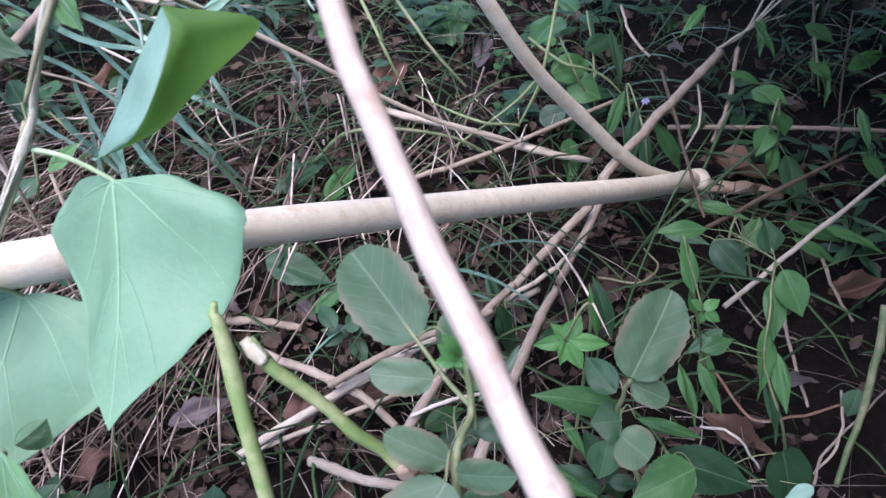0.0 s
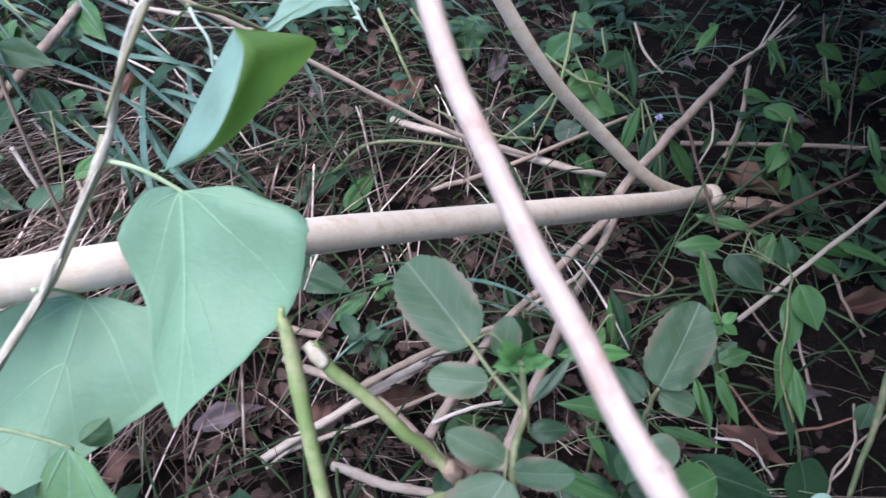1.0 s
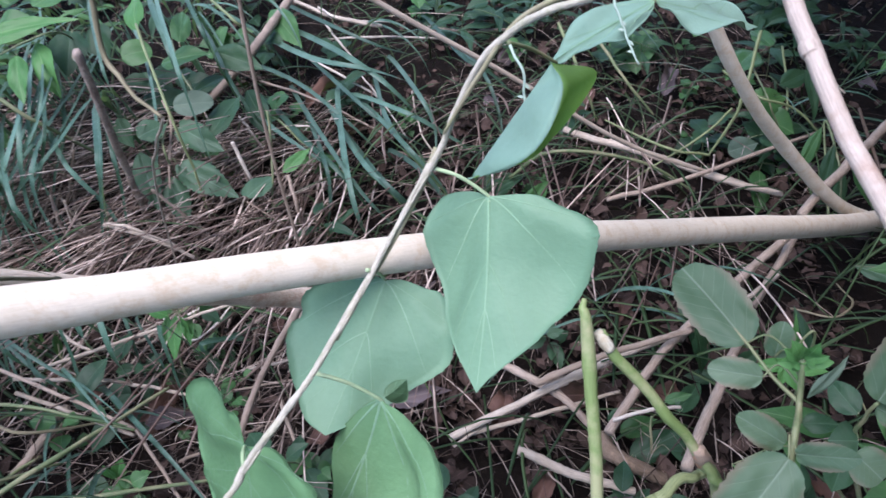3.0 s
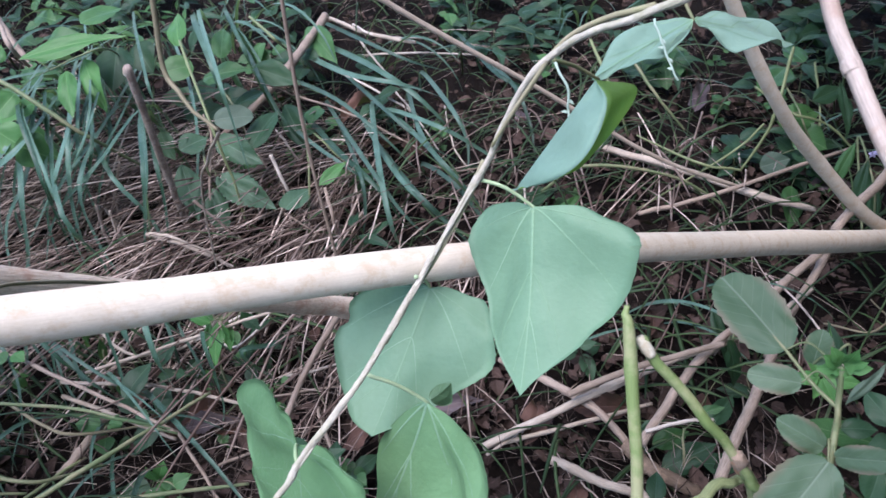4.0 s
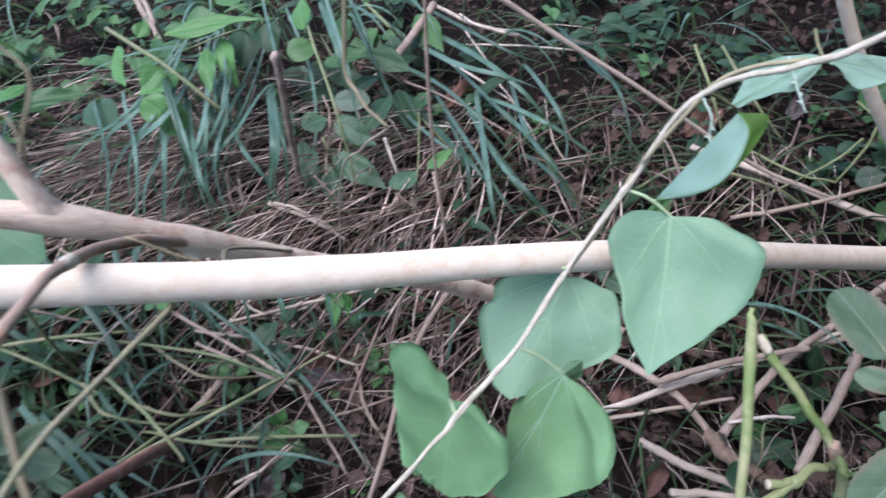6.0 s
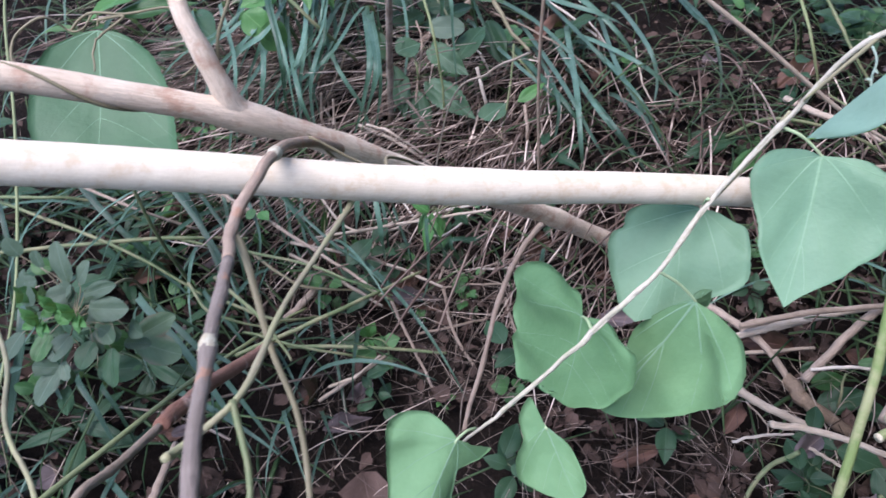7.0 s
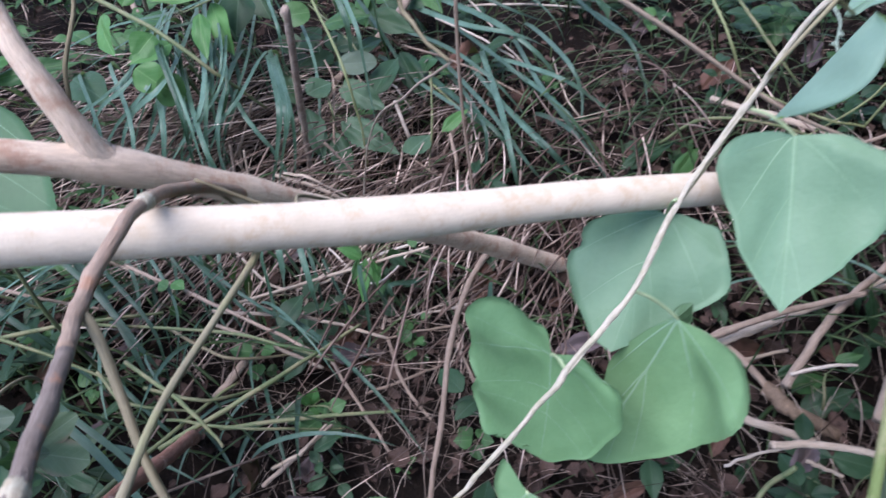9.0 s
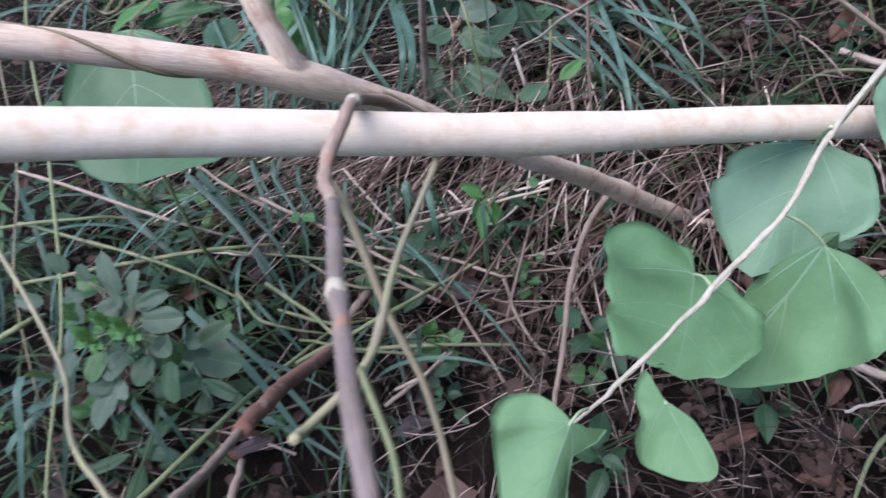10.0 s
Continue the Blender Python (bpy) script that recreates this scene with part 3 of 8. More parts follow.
# ---- the shrub: leaning trunk, second trunk, shoots and side twigs ----
shrub = thing("shrub", "leaning shrub with smooth pale beige bark and bare twigs", "shrub", at=(0.434, 0.985, 0.02))
shrub.location = (0, 0, 0)
part("trunk", tube("trunk", [(-1.19, -0.55, 0.99), (-0.97, -0.355, 0.895), (-0.764, -0.168, 0.798), (-0.550, 0.024, 0.700), (-0.333, 0.206, 0.590), (-0.115, 0.390, 0.488), (0.079, 0.581, 0.347), (0.261, 0.779, 0.195), (0.434, 0.984, 0.039), (0.462, 1.000, 0.024), (0.482, 1.012, -0.015), (0.488, 1.016, -0.06)],
                        [0.0135, 0.0135, 0.0135, 0.0132, 0.0128, 0.0128, 0.0135, 0.0145, 0.0155, 0.0165, 0.0155, 0.014], BARK, 20, 90, 0.0008, [(0.365, 0.12, 0.01), (0.72, 0.14, 0.01), (0.27, 0.05, 0.008), (0.49, 0.05, 0.008), (0.59, 0.07, 0.007), (0.8, 0.16, 0.02)], 0.006), shrub, "smooth pale trunk with small pores")
part("second_trunk", tube("second_trunk", [(-0.99, -0.28, 1.09), (-0.810, -0.115, 0.912), (-0.649, 0.034, 0.752), (-0.486, 0.190, 0.624), (-0.411, 0.379, 0.411), (-0.346, 0.580, 0.189), (-0.239, 0.767, -0.041)],
                          [0.0085, 0.0085, 0.009, 0.0095, 0.011, 0.0125, 0.014], BARK_TAN, 16, 80, 0.0008, [(0.5, 0.3, 0.014), (0.56, 0.14, 0.012), (0.83, 0.2, 0.012), (0.77, 0.12, 0.01), (0.35, 0.1, 0.02)], 0.02), shrub, "tan knotty side trunk")
part("side_shoot", tube("side_shoot", [(-0.487, 0.188, 0.625), (-0.492, 0.1835, 0.65), (-0.506, 0.186, 0.69), (-0.522, 0.197, 0.722), (-0.545, 0.21, 0.765), (-0.575, 0.225, 0.82), (-0.6, 0.235, 0.9)], [0.0115, 0.0085, 0.0066, 0.0057, 0.005, 0.0045, 0.004], BARK_TAN, 12, 40, 0.0006, [(0.3, 0.1, 0.03)], 0.015), shrub, "short upright tan shoot")
part("collar", tube("collar", [(-0.4588, 0.2585, 0.5468), (-0.4570, 0.2630, 0.5417), (-0.4550, 0.2682, 0.5359), (-0.4529, 0.2733, 0.5301)], [0.0096, 0.0122, 0.0118, 0.0098], BARK, 18, 14, 0.0003, [(0.5, 0.06, 0.1)], 0.035), shrub, "pale peeling collar of bark")
TWIG_LINE = [(-0.450, 0.260, 0.548), (-0.438, 0.184, 0.619), (-0.401, 0.108, 0.674), (-0.381, 0.050, 0.686), (-0.352, 0.013, 0.706), (-0.324, -0.031, 0.723), (-0.290, -0.078, 0.742), (-0.263, -0.120, 0.745), (-0.235, -0.2, 0.74), (-0.2, -0.32, 0.72)]
part("collar", tube("collar", [(-0.4905, 0.1865, 0.637), (-0.4925, 0.1845, 0.646), (-0.4955, 0.183, 0.655)], [0.0088, 0.0086, 0.0068], PITH, 14, 8, 0, (), 0.07), shrub, "pale peeling bark collar at the fork")
twig_run = spline(TWIG_LINE, 181)
part("bent_twig", tube("bent_twig", twig_run[:84:6], [0.0048, 0.0039, 0.0034, 0.0031, 0.0029], BARK_TWIG, 12, 70, 0.0003, [(0.0, 0.3, 0.04), (0.42, 0.16, 0.02), (0.7, 0.15, 0.016), (0.8, 0.2, 0.02)], 0.012), shrub, "bent tan twig with rusty patches")
part("lower_twig", tube("lower_twig", twig_run[78::6], [0.0029, 0.0028, 0.0027, 0.0026, 0.0026], TWIG_GREY, 12, 70, 0.0003, [(0.12, 0.18, 0.014), (0.25, 0.3, 0.016), (0.45, 0.15, 0.014)], 0.012), shrub, "slate-grey end of the bent twig with rusty spots and pale nodes")
for place_at, ring in ((39, 0.0044), (114, 0.0036)):
    ring_line = spline(TWIG_LINE, 201)[place_at - 2:place_at + 3]
    part("pale_node", tube("pale_node", ring_line, [ring * 0.85, ring, ring, ring * 0.8], PITH, 12, 8, 0, (), 0.06), shrub, "whitish ring on the twig")
part("thin_twig", tube("thin_twig", [(-0.3769, 0.0431, 0.6887), (-0.3655, 0.036, 0.684), (-0.340, 0.008, 0.661), (-0.317, -0.012, 0.636), (-0.296, -0.043, 0.618), (-0.27, -0.09, 0.6), (-0.25, -0.13, 0.56)], [0.0024, 0.0021, 0.0018, 0.0016, 0.0016, 0.0015, 0.0014], STEM_BROWN, 8, 30, 0.0004), shrub, "thin olive twig")
part("green_twig", tube("green_twig", [(-0.3828, 0.1608, 0.6100), (-0.3827, 0.1542, 0.6031), (-0.3609, 0.0881, 0.6356), (-0.339, 0.022, 0.668), (-0.323, -0.029, 0.680), (-0.327, -0.062, 0.687), (-0.3245, -0.0732, 0.6978)], [0.0036, 0.0022, 0.0017, 0.0016, 0.0016, 0.0017, 0.0019], STEM_TAN, 8, 40, 0.0003, [(0.62, 0.3, 0.03), (0.9, 0.25, 0.02)], 0.03), shrub, "thin tan twig with a broken end")
part("knot", tube("knot", [(-0.3828, 0.1608, 0.6100), (-0.3825, 0.1572, 0.6069), (-0.3824, 0.1553, 0.6053)], [0.0075, 0.0055, 0.0022], BARK, 12, 10, 0, (), 0.06), shrub, "small raised knot at the twig's foot")
part("green_twig", tube("green_twig", [(-0.3235, -0.036, 0.683), (-0.303, -0.058, 0.673), (-0.29, -0.085, 0.665), (-0.28, -0.12, 0.65)], [0.0016, 0.0014, 0.0013, 0.001], STEM, 8, 20, 0.0003), shrub, "thin green twig")
part("branch", tube("branch", [(0.0, 0.715, 0.68), (0.045, 0.750, 0.556), (0.133, 0.794, 0.389), (0.225, 0.853, 0.255), (0.324, 0.901, 0.136), (0.415, 0.970, 0.05)], [0.007, 0.0075, 0.008, 0.009, 0.0095, 0.011], BARK, 14, 50, 0.0008, [(0.35, 0.07, 0.02), (0.6, 0.08, 0.02)], 0.012), shrub, "slender pale branch rising from the base")
part("twig", tube("twig", [(-0.352, 0.575, 0.2), (-0.380, 0.541, 0.17), (-0.379, 0.435, 0.185), (-0.358, 0.324, 0.195), (-0.342, 0.213, 0.208)], [0.0045, 0.004, 0.0036, 0.003, 0.0026], TWIG, 9, 40, 0.0012, [(0.3, 0.3, 0.02), (0.55, 0.3, 0.02), (0.78, 0.25, 0.02)], 0.03), shrub, "broken grey side twig")

# a twining thin stem on the side trunk
twiner = thing("twining_stem", "thin brown twining stem wound round the tan side trunk", "climber")
coil = []
core = spline([(-0.99, -0.28, 1.09), (-0.810, -0.115, 0.912), (-0.649, 0.034, 0.752), (-0.486, 0.190, 0.624), (-0.411, 0.379, 0.411), (-0.346, 0.580, 0.189), (-0.239, 0.767, -0.041)], 241)
for k in range(61):
    i = 30 + 2 * k
    ahead = unit(core[i + 1] - core[i - 1])
    out_a = unit(np.cross(ahead, (0.2, 0.1, 1)))
    out_b = np.cross(ahead, out_a)
    turn = 2 * math.pi * 4.6 * k / 60 + 1.2
    coil.append(core[i] + (0.0102 + 0.0012 * math.sin(k * 0.9)) * (math.cos(turn) * out_a + math.sin(turn) * out_b))
part("stem", tube("stem", coil, [0.0012, 0.0013, 0.0012], STEM_BROWN, 7, 240, 0.0003), twiner)
part("tendril", tube("tendril", [coil[0], (-0.74, 0.05, 0.83), (-0.72, 0.09, 0.86), (-0.68, 0.1, 0.83), (-0.66, 0.12, 0.8)], [0.0016, 0.0013, 0.0011, 0.001], STEM_BROWN, 7, 40, 0.001), twiner)
part("tendril", tube("tendril", [coil[44], (-0.5, 0.2, 0.68), (-0.49, 0.22, 0.72), (-0.52, 0.22, 0.76), (-0.53, 0.2, 0.8)], [0.0016, 0.0013, 0.0011, 0.001], STEM_BROWN, 7, 40, 0.001), twiner)
part("tendril", tube("tendril", [coil[60], (-0.40, 0.24, 0.57), (-0.39, 0.21, 0.585), (-0.425, 0.18, 0.63)], [0.0016, 0.0013, 0.0011, 0.001], STEM_BROWN, 7, 30, 0.0004), twiner)

for pts in ([(-0.7091, 0.1833, 0.6181), (-0.7190, 0.1905, 0.6279), (-0.7205, 0.2034, 0.6388), (-0.6984, 0.2151, 0.6526), (-0.6934, 0.2251, 0.6451), (-0.6884, 0.2299, 0.6335), (-0.6701, 0.2307, 0.6402), (-0.6649, 0.2435, 0.6483), (-0.6593, 0.2355, 0.6396)], [(-0.6884, 0.2299, 0.6335), (-0.6689, 0.2406, 0.6475), (-0.6328, 0.2460, 0.6507), (-0.5929, 0.2577, 0.6573), (-0.5569, 0.2395, 0.6550), (-0.5411, 0.2191, 0.6458), (-0.5415, 0.1975, 0.6421)], [(-0.6608, 0.2395, 0.6434), (-0.6343, 0.2434, 0.6493), (-0.6554, 0.2322, 0.6354), (-0.6578, 0.2214, 0.6278), (-0.6518, 0.2086, 0.6151)]):
    part("tendril", tube("tendril", pts, [0.0013, 0.001, 0.0008], STEM_BROWN, 7, 60, 0.0003, (), 0.03), twiner, "dry brownish curling tendril")

# near cane leaning across
cane = thing("dead_cane", "straight pale pinkish dead cane leaning across", "cane")
CANE_LINE = [(0.02, 0.62, 0.96), (0.022, 0.41, 0.815), (0.028, 0.311, 0.751), (0.039, 0.259, 0.723), (0.058, 0.211, 0.700), (0.082, 0.161, 0.679), (0.107, 0.108, 0.664), (0.15, 0.02, 0.6), (0.2, -0.1, 0.4), (0.22, -0.16, 0.0)]
part("cane", tube("cane", CANE_LINE, [0.003, 0.0031, 0.0033, 0.0033, 0.0033, 0.0033, 0.0034, 0.0038, 0.0042, 0.005], BARK_PINK, 14, 120, 0.0003, [(0.33, 0.06, 0.008), (0.6, 0.08, 0.008)], 0.006), cane)
for place_at in (66, 120):
    part("node", tube("node", spline(CANE_LINE, 201)[place_at - 1:place_at + 2], [0.0033, 0.0037, 0.0033], BARK_PINK, 14, 8, 0, (), 0.02), cane)

# ---- the vine with heart-shaped leaves ----
vine = thing("leafy_vine", "climbing vine with large grey-green heart-shaped leaves", "vine")
part("stem", tube("stem", [(0.16, 0.43, 0.83), (0.07, 0.37, 0.77), (-0.013, 0.348, 0.712), (-0.084, 0.362, 0.668), (-0.123, 0.348, 0.595), (-0.159, 0.305, 0.537), (-0.178, 0.246, 0.520), (-0.206, 0.209, 0.489), (-0.237, 0.178, 0.447), (-0.270, 0.146, 0.406), (-0.302, 0.119, 0.371)], [0.0022, 0.0022, 0.0022, 0.002, 0.0019, 0.0018, 0.0018, 0.0019, 0.0018, 0.0016, 0.0013], VINE, 10, 220, 0.0005, [(0.405, 0.45, 0.01), (0.53, 0.3, 0.01), (0.645, 0.35, 0.008), (0.74, 0.35, 0.01), (0.9, 0.3, 0.01)], 0.08), vine, "pale twisting vine stem")
part("second_stem", tube("second_stem", [(-0.121, 0.352, 0.603), (-0.13, 0.342, 0.58), (-0.152, 0.318, 0.543), (-0.163, 0.3, 0.529), (-0.172, 0.268, 0.52)], [0.0015, 0.0014, 0.0014, 0.0013, 0.001], STEM_TAN, 8, 40, 0.0004), vine, "pale olive stem wound along the vine")
part("second_stem", tube("second_stem", [(-0.03, 0.352, 0.705), (-0.07, 0.365, 0.682), (-0.092, 0.358, 0.655), (-0.115, 0.35, 0.615)], [0.0016, 0.0016, 0.0015, 0.001], STEM_TAN, 8, 30, 0.0004), vine, "pale olive stem wound along the vine")


vine_low = spline([(-0.123, 0.348, 0.595), (-0.159, 0.305, 0.537), (-0.178, 0.246, 0.520), (-0.206, 0.209, 0.489), (-0.237, 0.178, 0.447), (-0.270, 0.146, 0.406)], 50)
for phase, radius, material in ((0.0, 0.0008, VINE), (3.3, 0.0007, VINE)):
    strand = [p + 0.0015 * np.array((math.cos(0.2 * k + phase), 0.6 * math.sin(0.2 * k + phase), 0.8 * math.sin(0.2 * k + phase))) for k, p in enumerate(vine_low)]
    part("strand", tube("strand", strand[::2], [radius, radius, radius * 0.7], material, 7, 100, 0.0002), vine, "thin strand twisted round the vine")


def heart(label, stalk, tip, right, left, node_at, kinds=("heart", "heart"), material=None, seed=0, **more):
    blade, ribs = leaf_mesh("leaf", stalk, tip, right, left, material or HEART, kinds, seed=seed, rows=more.pop("rows", 44), cols=8, quilt=0.036, uneven=0.03, teeth=more.pop("teeth", 0.005), veins=more.pop("veins", 0.008), **more)
    ob = part("leaf", blade, vine, label)
    for rib in ribs:
        part("vein", rib, ob)
    if node_at is not None:
        mid = (np.array(node_at) + np.array(stalk)) / 2 + np.array((0, 0, 0.004))
        part("petiole", tube("petiole", [node_at, mid, np.array(stalk), np.array(stalk) * 0.97 + np.array(tip) * 0.03], [0.0014, 0.0012, 0.0011, 0.0007], PETIOLE, 8, 16), ob)
    return ob


WAVY = ([(0, 0), (-0.01, 0.17), (0, 0.28), (0.05, 0.38), (0.1, 0.5), (0.17, 0.56), (0.27, 0.56), (0.43, 0.52), (0.55, 0.44), (0.65, 0.33), (0.75, 0.26), (0.91, 0.08), (1, 0)],
            [(0, 0), (-0.03, 0.1), (-0.04, 0.25), (-0.02, 0.38), (0.07, 0.455), (0.21, 0.45), (0.34, 0.415), (0.46, 0.355), (0.56, 0.325), (0.64, 0.3), (0.81, 0.17), (0.93, 0.06), (1, 0)])
ROUNDED = ([(0, 0), (-0.04, 0.1), (-0.04, 0.26), (-0.04, 0.36), (0.06, 0.44), (0.16, 0.5), (0.26, 0.55), (0.36, 0.55), (0.47, 0.48), (0.58, 0.38), (0.81, 0.2), (1, 0)],
           [(0, 0), (0, 0.09), (0.1, 0.3), (0.2, 0.43), (0.29, 0.48), (0.39, 0.46), (0.46, 0.51), (0.58, 0.48), (0.73, 0.38), (0.85, 0.26), (0.96, 0.15), (1, 0)])
FOLDED = ([(0, 0), (-0.05, 0.13), (-0.08, 0.28), (-0.03, 0.37), (0.04, 0.44), (0.14, 0.48), (0.24, 0.46), (0.38, 0.4), (0.54, 0.34), (0.76, 0.21), (0.91, 0.1), (1, 0)],
          [(0, 0), (0.04, 0.04), (0.18, 0.1), (0.38, 0.16), (0.52, 0.14), (0.65, 0.09), (0.8, 0.05), (1, 0)])
NOTCHED = ([(0, 0), (-0.04, 0.22), (0.08, 0.4), (0.15, 0.58), (0.28, 0.64), (0.51, 0.63), (0.7, 0.51), (0.89, 0.39), (0.94, 0.25), (1.01, 0.11), (1, 0)],
           [(0, 0), (-0.18, 0.08), (-0.21, 0.25), (-0.2, 0.58), (-0.15, 0.83), (-0.02, 1.07), (0.15, 1.2), (0.33, 1.14), (0.64, 1.17), (0.77, 1.0), (0.92, 1.09), (1.12, 0.99), (1.28, 0.82), (1.11, 0.52), (1.12, 0.36), (0.97, 0.13), (1, 0)])
TUCKED = ([(0, 0), (0, 0.09), (0.03, 0.23), (0.02, 0.41), (0.1, 0.33), (0.19, 0.21), (0.25, 0.14), (0.4, 0.2), (0.6, 0.27), (0.8, 0.23), (1, 0)],
          [(0, 0), (-0.04, 0.05), (-0.11, 0.23), (-0.09, 0.36), (-0.02, 0.48), (0.1, 0.53), (0.21, 0.5), (0.34, 0.42), (0.54, 0.32), (0.81, 0.2), (1, 0)])
YOUNG = ([(0, 0), (0.1, 0.07), (0.34, 0.19), (0.64, 0.21), (0.88, 0.19), (0.98, 0.11), (1, 0)],
         [(0, 0), (-0.09, 0.01), (-0.26, 0.01), (-0.4, 0.02), (-0.44, 0.06), (-0.34, 0.2), (-0.23, 0.28), (-0.07, 0.31), (0.06, 0.35), (0.17, 0.48), (0.34, 0.57), (0.53, 0.56), (0.7, 0.44), (0.88, 0.24), (1, 0)])
heart("broad hanging heart-shaped leaf", (-0.0899, 0.3481, 0.5724), (-0.0842, 0.2614, 0.4940), (-0.0225, 0.3285, 0.5660), (-0.1275, 0.3500, 0.5330), (-0.124, 0.349, 0.591), WAVY, HEART_MID, seed=1, bulge=0.03, ripple=0.012)
heart("round heart-shaped leaf behind the others", (-0.1622, 0.3406, 0.4974), (-0.1891, 0.2557, 0.4322), (-0.1043, 0.3102, 0.4655), (-0.2272, 0.3060, 0.4672), (-0.1593, 0.3065, 0.5424), ROUNDED, HEART_MID, seed=2, bulge=0.03, ripple=0.015)
heart("hanging heart-shaped leaf with insect specks", (-0.147, 0.259, 0.476), (-0.194, 0.229, 0.326), (-0.1, 0.209, 0.466), (-0.1923, 0.2542, 0.3980), (-0.18, 0.25, 0.51), FOLDED, seed=3, bulge=0.02, ripple=0.012)
heart("notched heart-shaped leaf behind the stem", (-0.2283, 0.2236, 0.4613), (-0.2271, 0.1902, 0.3819), (-0.175, 0.202, 0.444), (-0.297, 0.281, 0.44), (-0.215, 0.2, 0.478), NOTCHED, seed=4, bulge=0.02, ripple=0.02)
heart("half-folded heart-shaped leaf", (-0.2876, 0.0957, 0.4355), (-0.2989, 0.0151, 0.3752), (-0.2604, 0.1083, 0.3850), (-0.3364, 0.0610, 0.4303), (-0.2811, 0.1166, 0.4220), TUCKED, seed=5, bulge=0.03, ripple=0.012)
heart("small young heart-shaped leaf", (-0.2315, 0.1454, 0.4081), (-0.1939, 0.1145, 0.3687), (-0.1959, 0.136, 0.3872), (-0.2465, 0.1177, 0.3927), (-0.2555, 0.1629, 0.3928), YOUNG, seed=6, bulge=0.03, ripple=0.012)
heart("curled lobe of a heart-shaped leaf", (-0.1483, 0.2676, 0.4668), (-0.1362, 0.2814, 0.4693), (-0.1368, 0.2745, 0.4552), (-0.1465, 0.2777, 0.4691), None, ("ovate", "ovate"), HEART_DARK, seed=8, rows=12)
# the threefold leaf at the upper end of the vine
part("leaf", folded_leaf("leaf", [(-0.0578, 0.3865, 0.6415), (-0.0694, 0.3806, 0.6243), (-0.081, 0.3747, 0.607), (-0.0925, 0.3687, 0.5897), (-0.104, 0.3628, 0.5725)],
                         [(-0.0578, 0.3865, 0.6415), (-0.0497, 0.3668, 0.6371), (-0.0574, 0.347, 0.618), (-0.0761, 0.350, 0.594), (-0.104, 0.3628, 0.5725)],
                         [(-0.0578, 0.3865, 0.6415), (-0.0315, 0.4413, 0.6040), (-0.0488, 0.3822, 0.6023), (-0.0713, 0.3696, 0.5853), (-0.104, 0.3628, 0.5725)], HEART_BLUE, YELLOW_GREEN), vine, "folded leaflet, pale blue-green beneath")
heart("bluish leaflet of a threefold leaf", (0.0035, 0.5120, 0.6197), (-0.0621, 0.4396, 0.6156), (-0.0326, 0.5126, 0.6163), (-0.0219, 0.4643, 0.6145), None, ("ovate", "ovate"), HEART_BLUE, seed=10, bulge=0.0, ripple=0.02)
heart("bluish leaflet of a threefold leaf", (0.0055, 0.5124, 0.6195), (0.0858, 0.5532, 0.5864), (0.0376, 0.4975, 0.6092), (0.0572, 0.5688, 0.5964), None, ("ovate", "ovate"), HEART_BLUE, seed=11, bulge=0.0, ripple=0.02)
part("petiole", tube("petiole", [(-0.0846, 0.4039, 0.6441), (-0.0719, 0.4222, 0.6299), (-0.0573, 0.4350, 0.6139)], [0.0015, 0.0013, 0.0011], STEM, 8, 20), vine)
part("petiole", tube("petiole", [(-0.0051, 0.5306, 0.6342), (-0.0009, 0.5230, 0.6250), (0.0049, 0.5127, 0.6185)], [0.0015, 0.0013, 0.0011], STEM, 8, 20), vine)
for pts in ([(-0.0834, 0.4030, 0.6428), (-0.0746, 0.3940, 0.6309), (-0.0737, 0.3890, 0.6181), (-0.0696, 0.3843, 0.6120), (-0.0634, 0.3844, 0.6102)], [(-0.0242, 0.4825, 0.6341), (-0.0194, 0.4750, 0.6249), (-0.0134, 0.4669, 0.6147), (-0.0052, 0.4571, 0.6022)]):
    shoot = part("flower_shoot", tube("flower_shoot", pts, [0.0009, 0.0008, 0.0008, 0.0006], TENDRIL, 8, 40, 0.0003), vine, "pale budding flower shoot")
    for k in range(4):
        q = spline(pts, 20)[7 + 3 * k]
        part("bud", simple_leaf("bud", q, q + np.array((0.004 * (-1) ** k, -0.001, -0.003 + 0.004 * (k % 2))), 0.0022, TENDRIL, rows=6, cols=1), shoot)

# ---- the cut green plant ----
cut_plant = thing("cut_plant", "fleshy green plant stems cut off at the top", "plant")
part("stem", tube("stem", [(-0.0292, 0.2825, 0.560), (-0.026, 0.272, 0.539), (-0.011, 0.223, 0.440), (0.002, 0.180, 0.311), (0.01, 0.15, 0.15), (0.015, 0.14, -0.02)], [0.0014, 0.0038, 0.0037, 0.0039, 0.0042, 0.0048], STEM_CUT, 14, 60, 0.0006, [(0.235, 0.14, 0.012), (0.5, 0.15, 0.012)], 0.01), cut_plant, "upright yellow-green stem")
stub = part("stem", tube("stem", [(-0.019, 0.280, 0.536), (0.016, 0.270, 0.493), (0.05, 0.264, 0.447), (0.062, 0.262, 0.425)], [0.0033, 0.0033, 0.0032, 0.0036], STEM_CUT, 14, 40, 0.0006, [(0.4, 0.08, 0.03)], 0.01), cut_plant, "slanting yellow-green stem broken off")
part("cut_end", tube("cut_end", [(-0.0205, 0.2805, 0.5375), (-0.016, 0.2775, 0.5325), (-0.012, 0.2755, 0.528)], [0.0026, 0.0038, 0.003], PITH, 12, 8, 0, (), 0.05), stub, "white splintered pith")
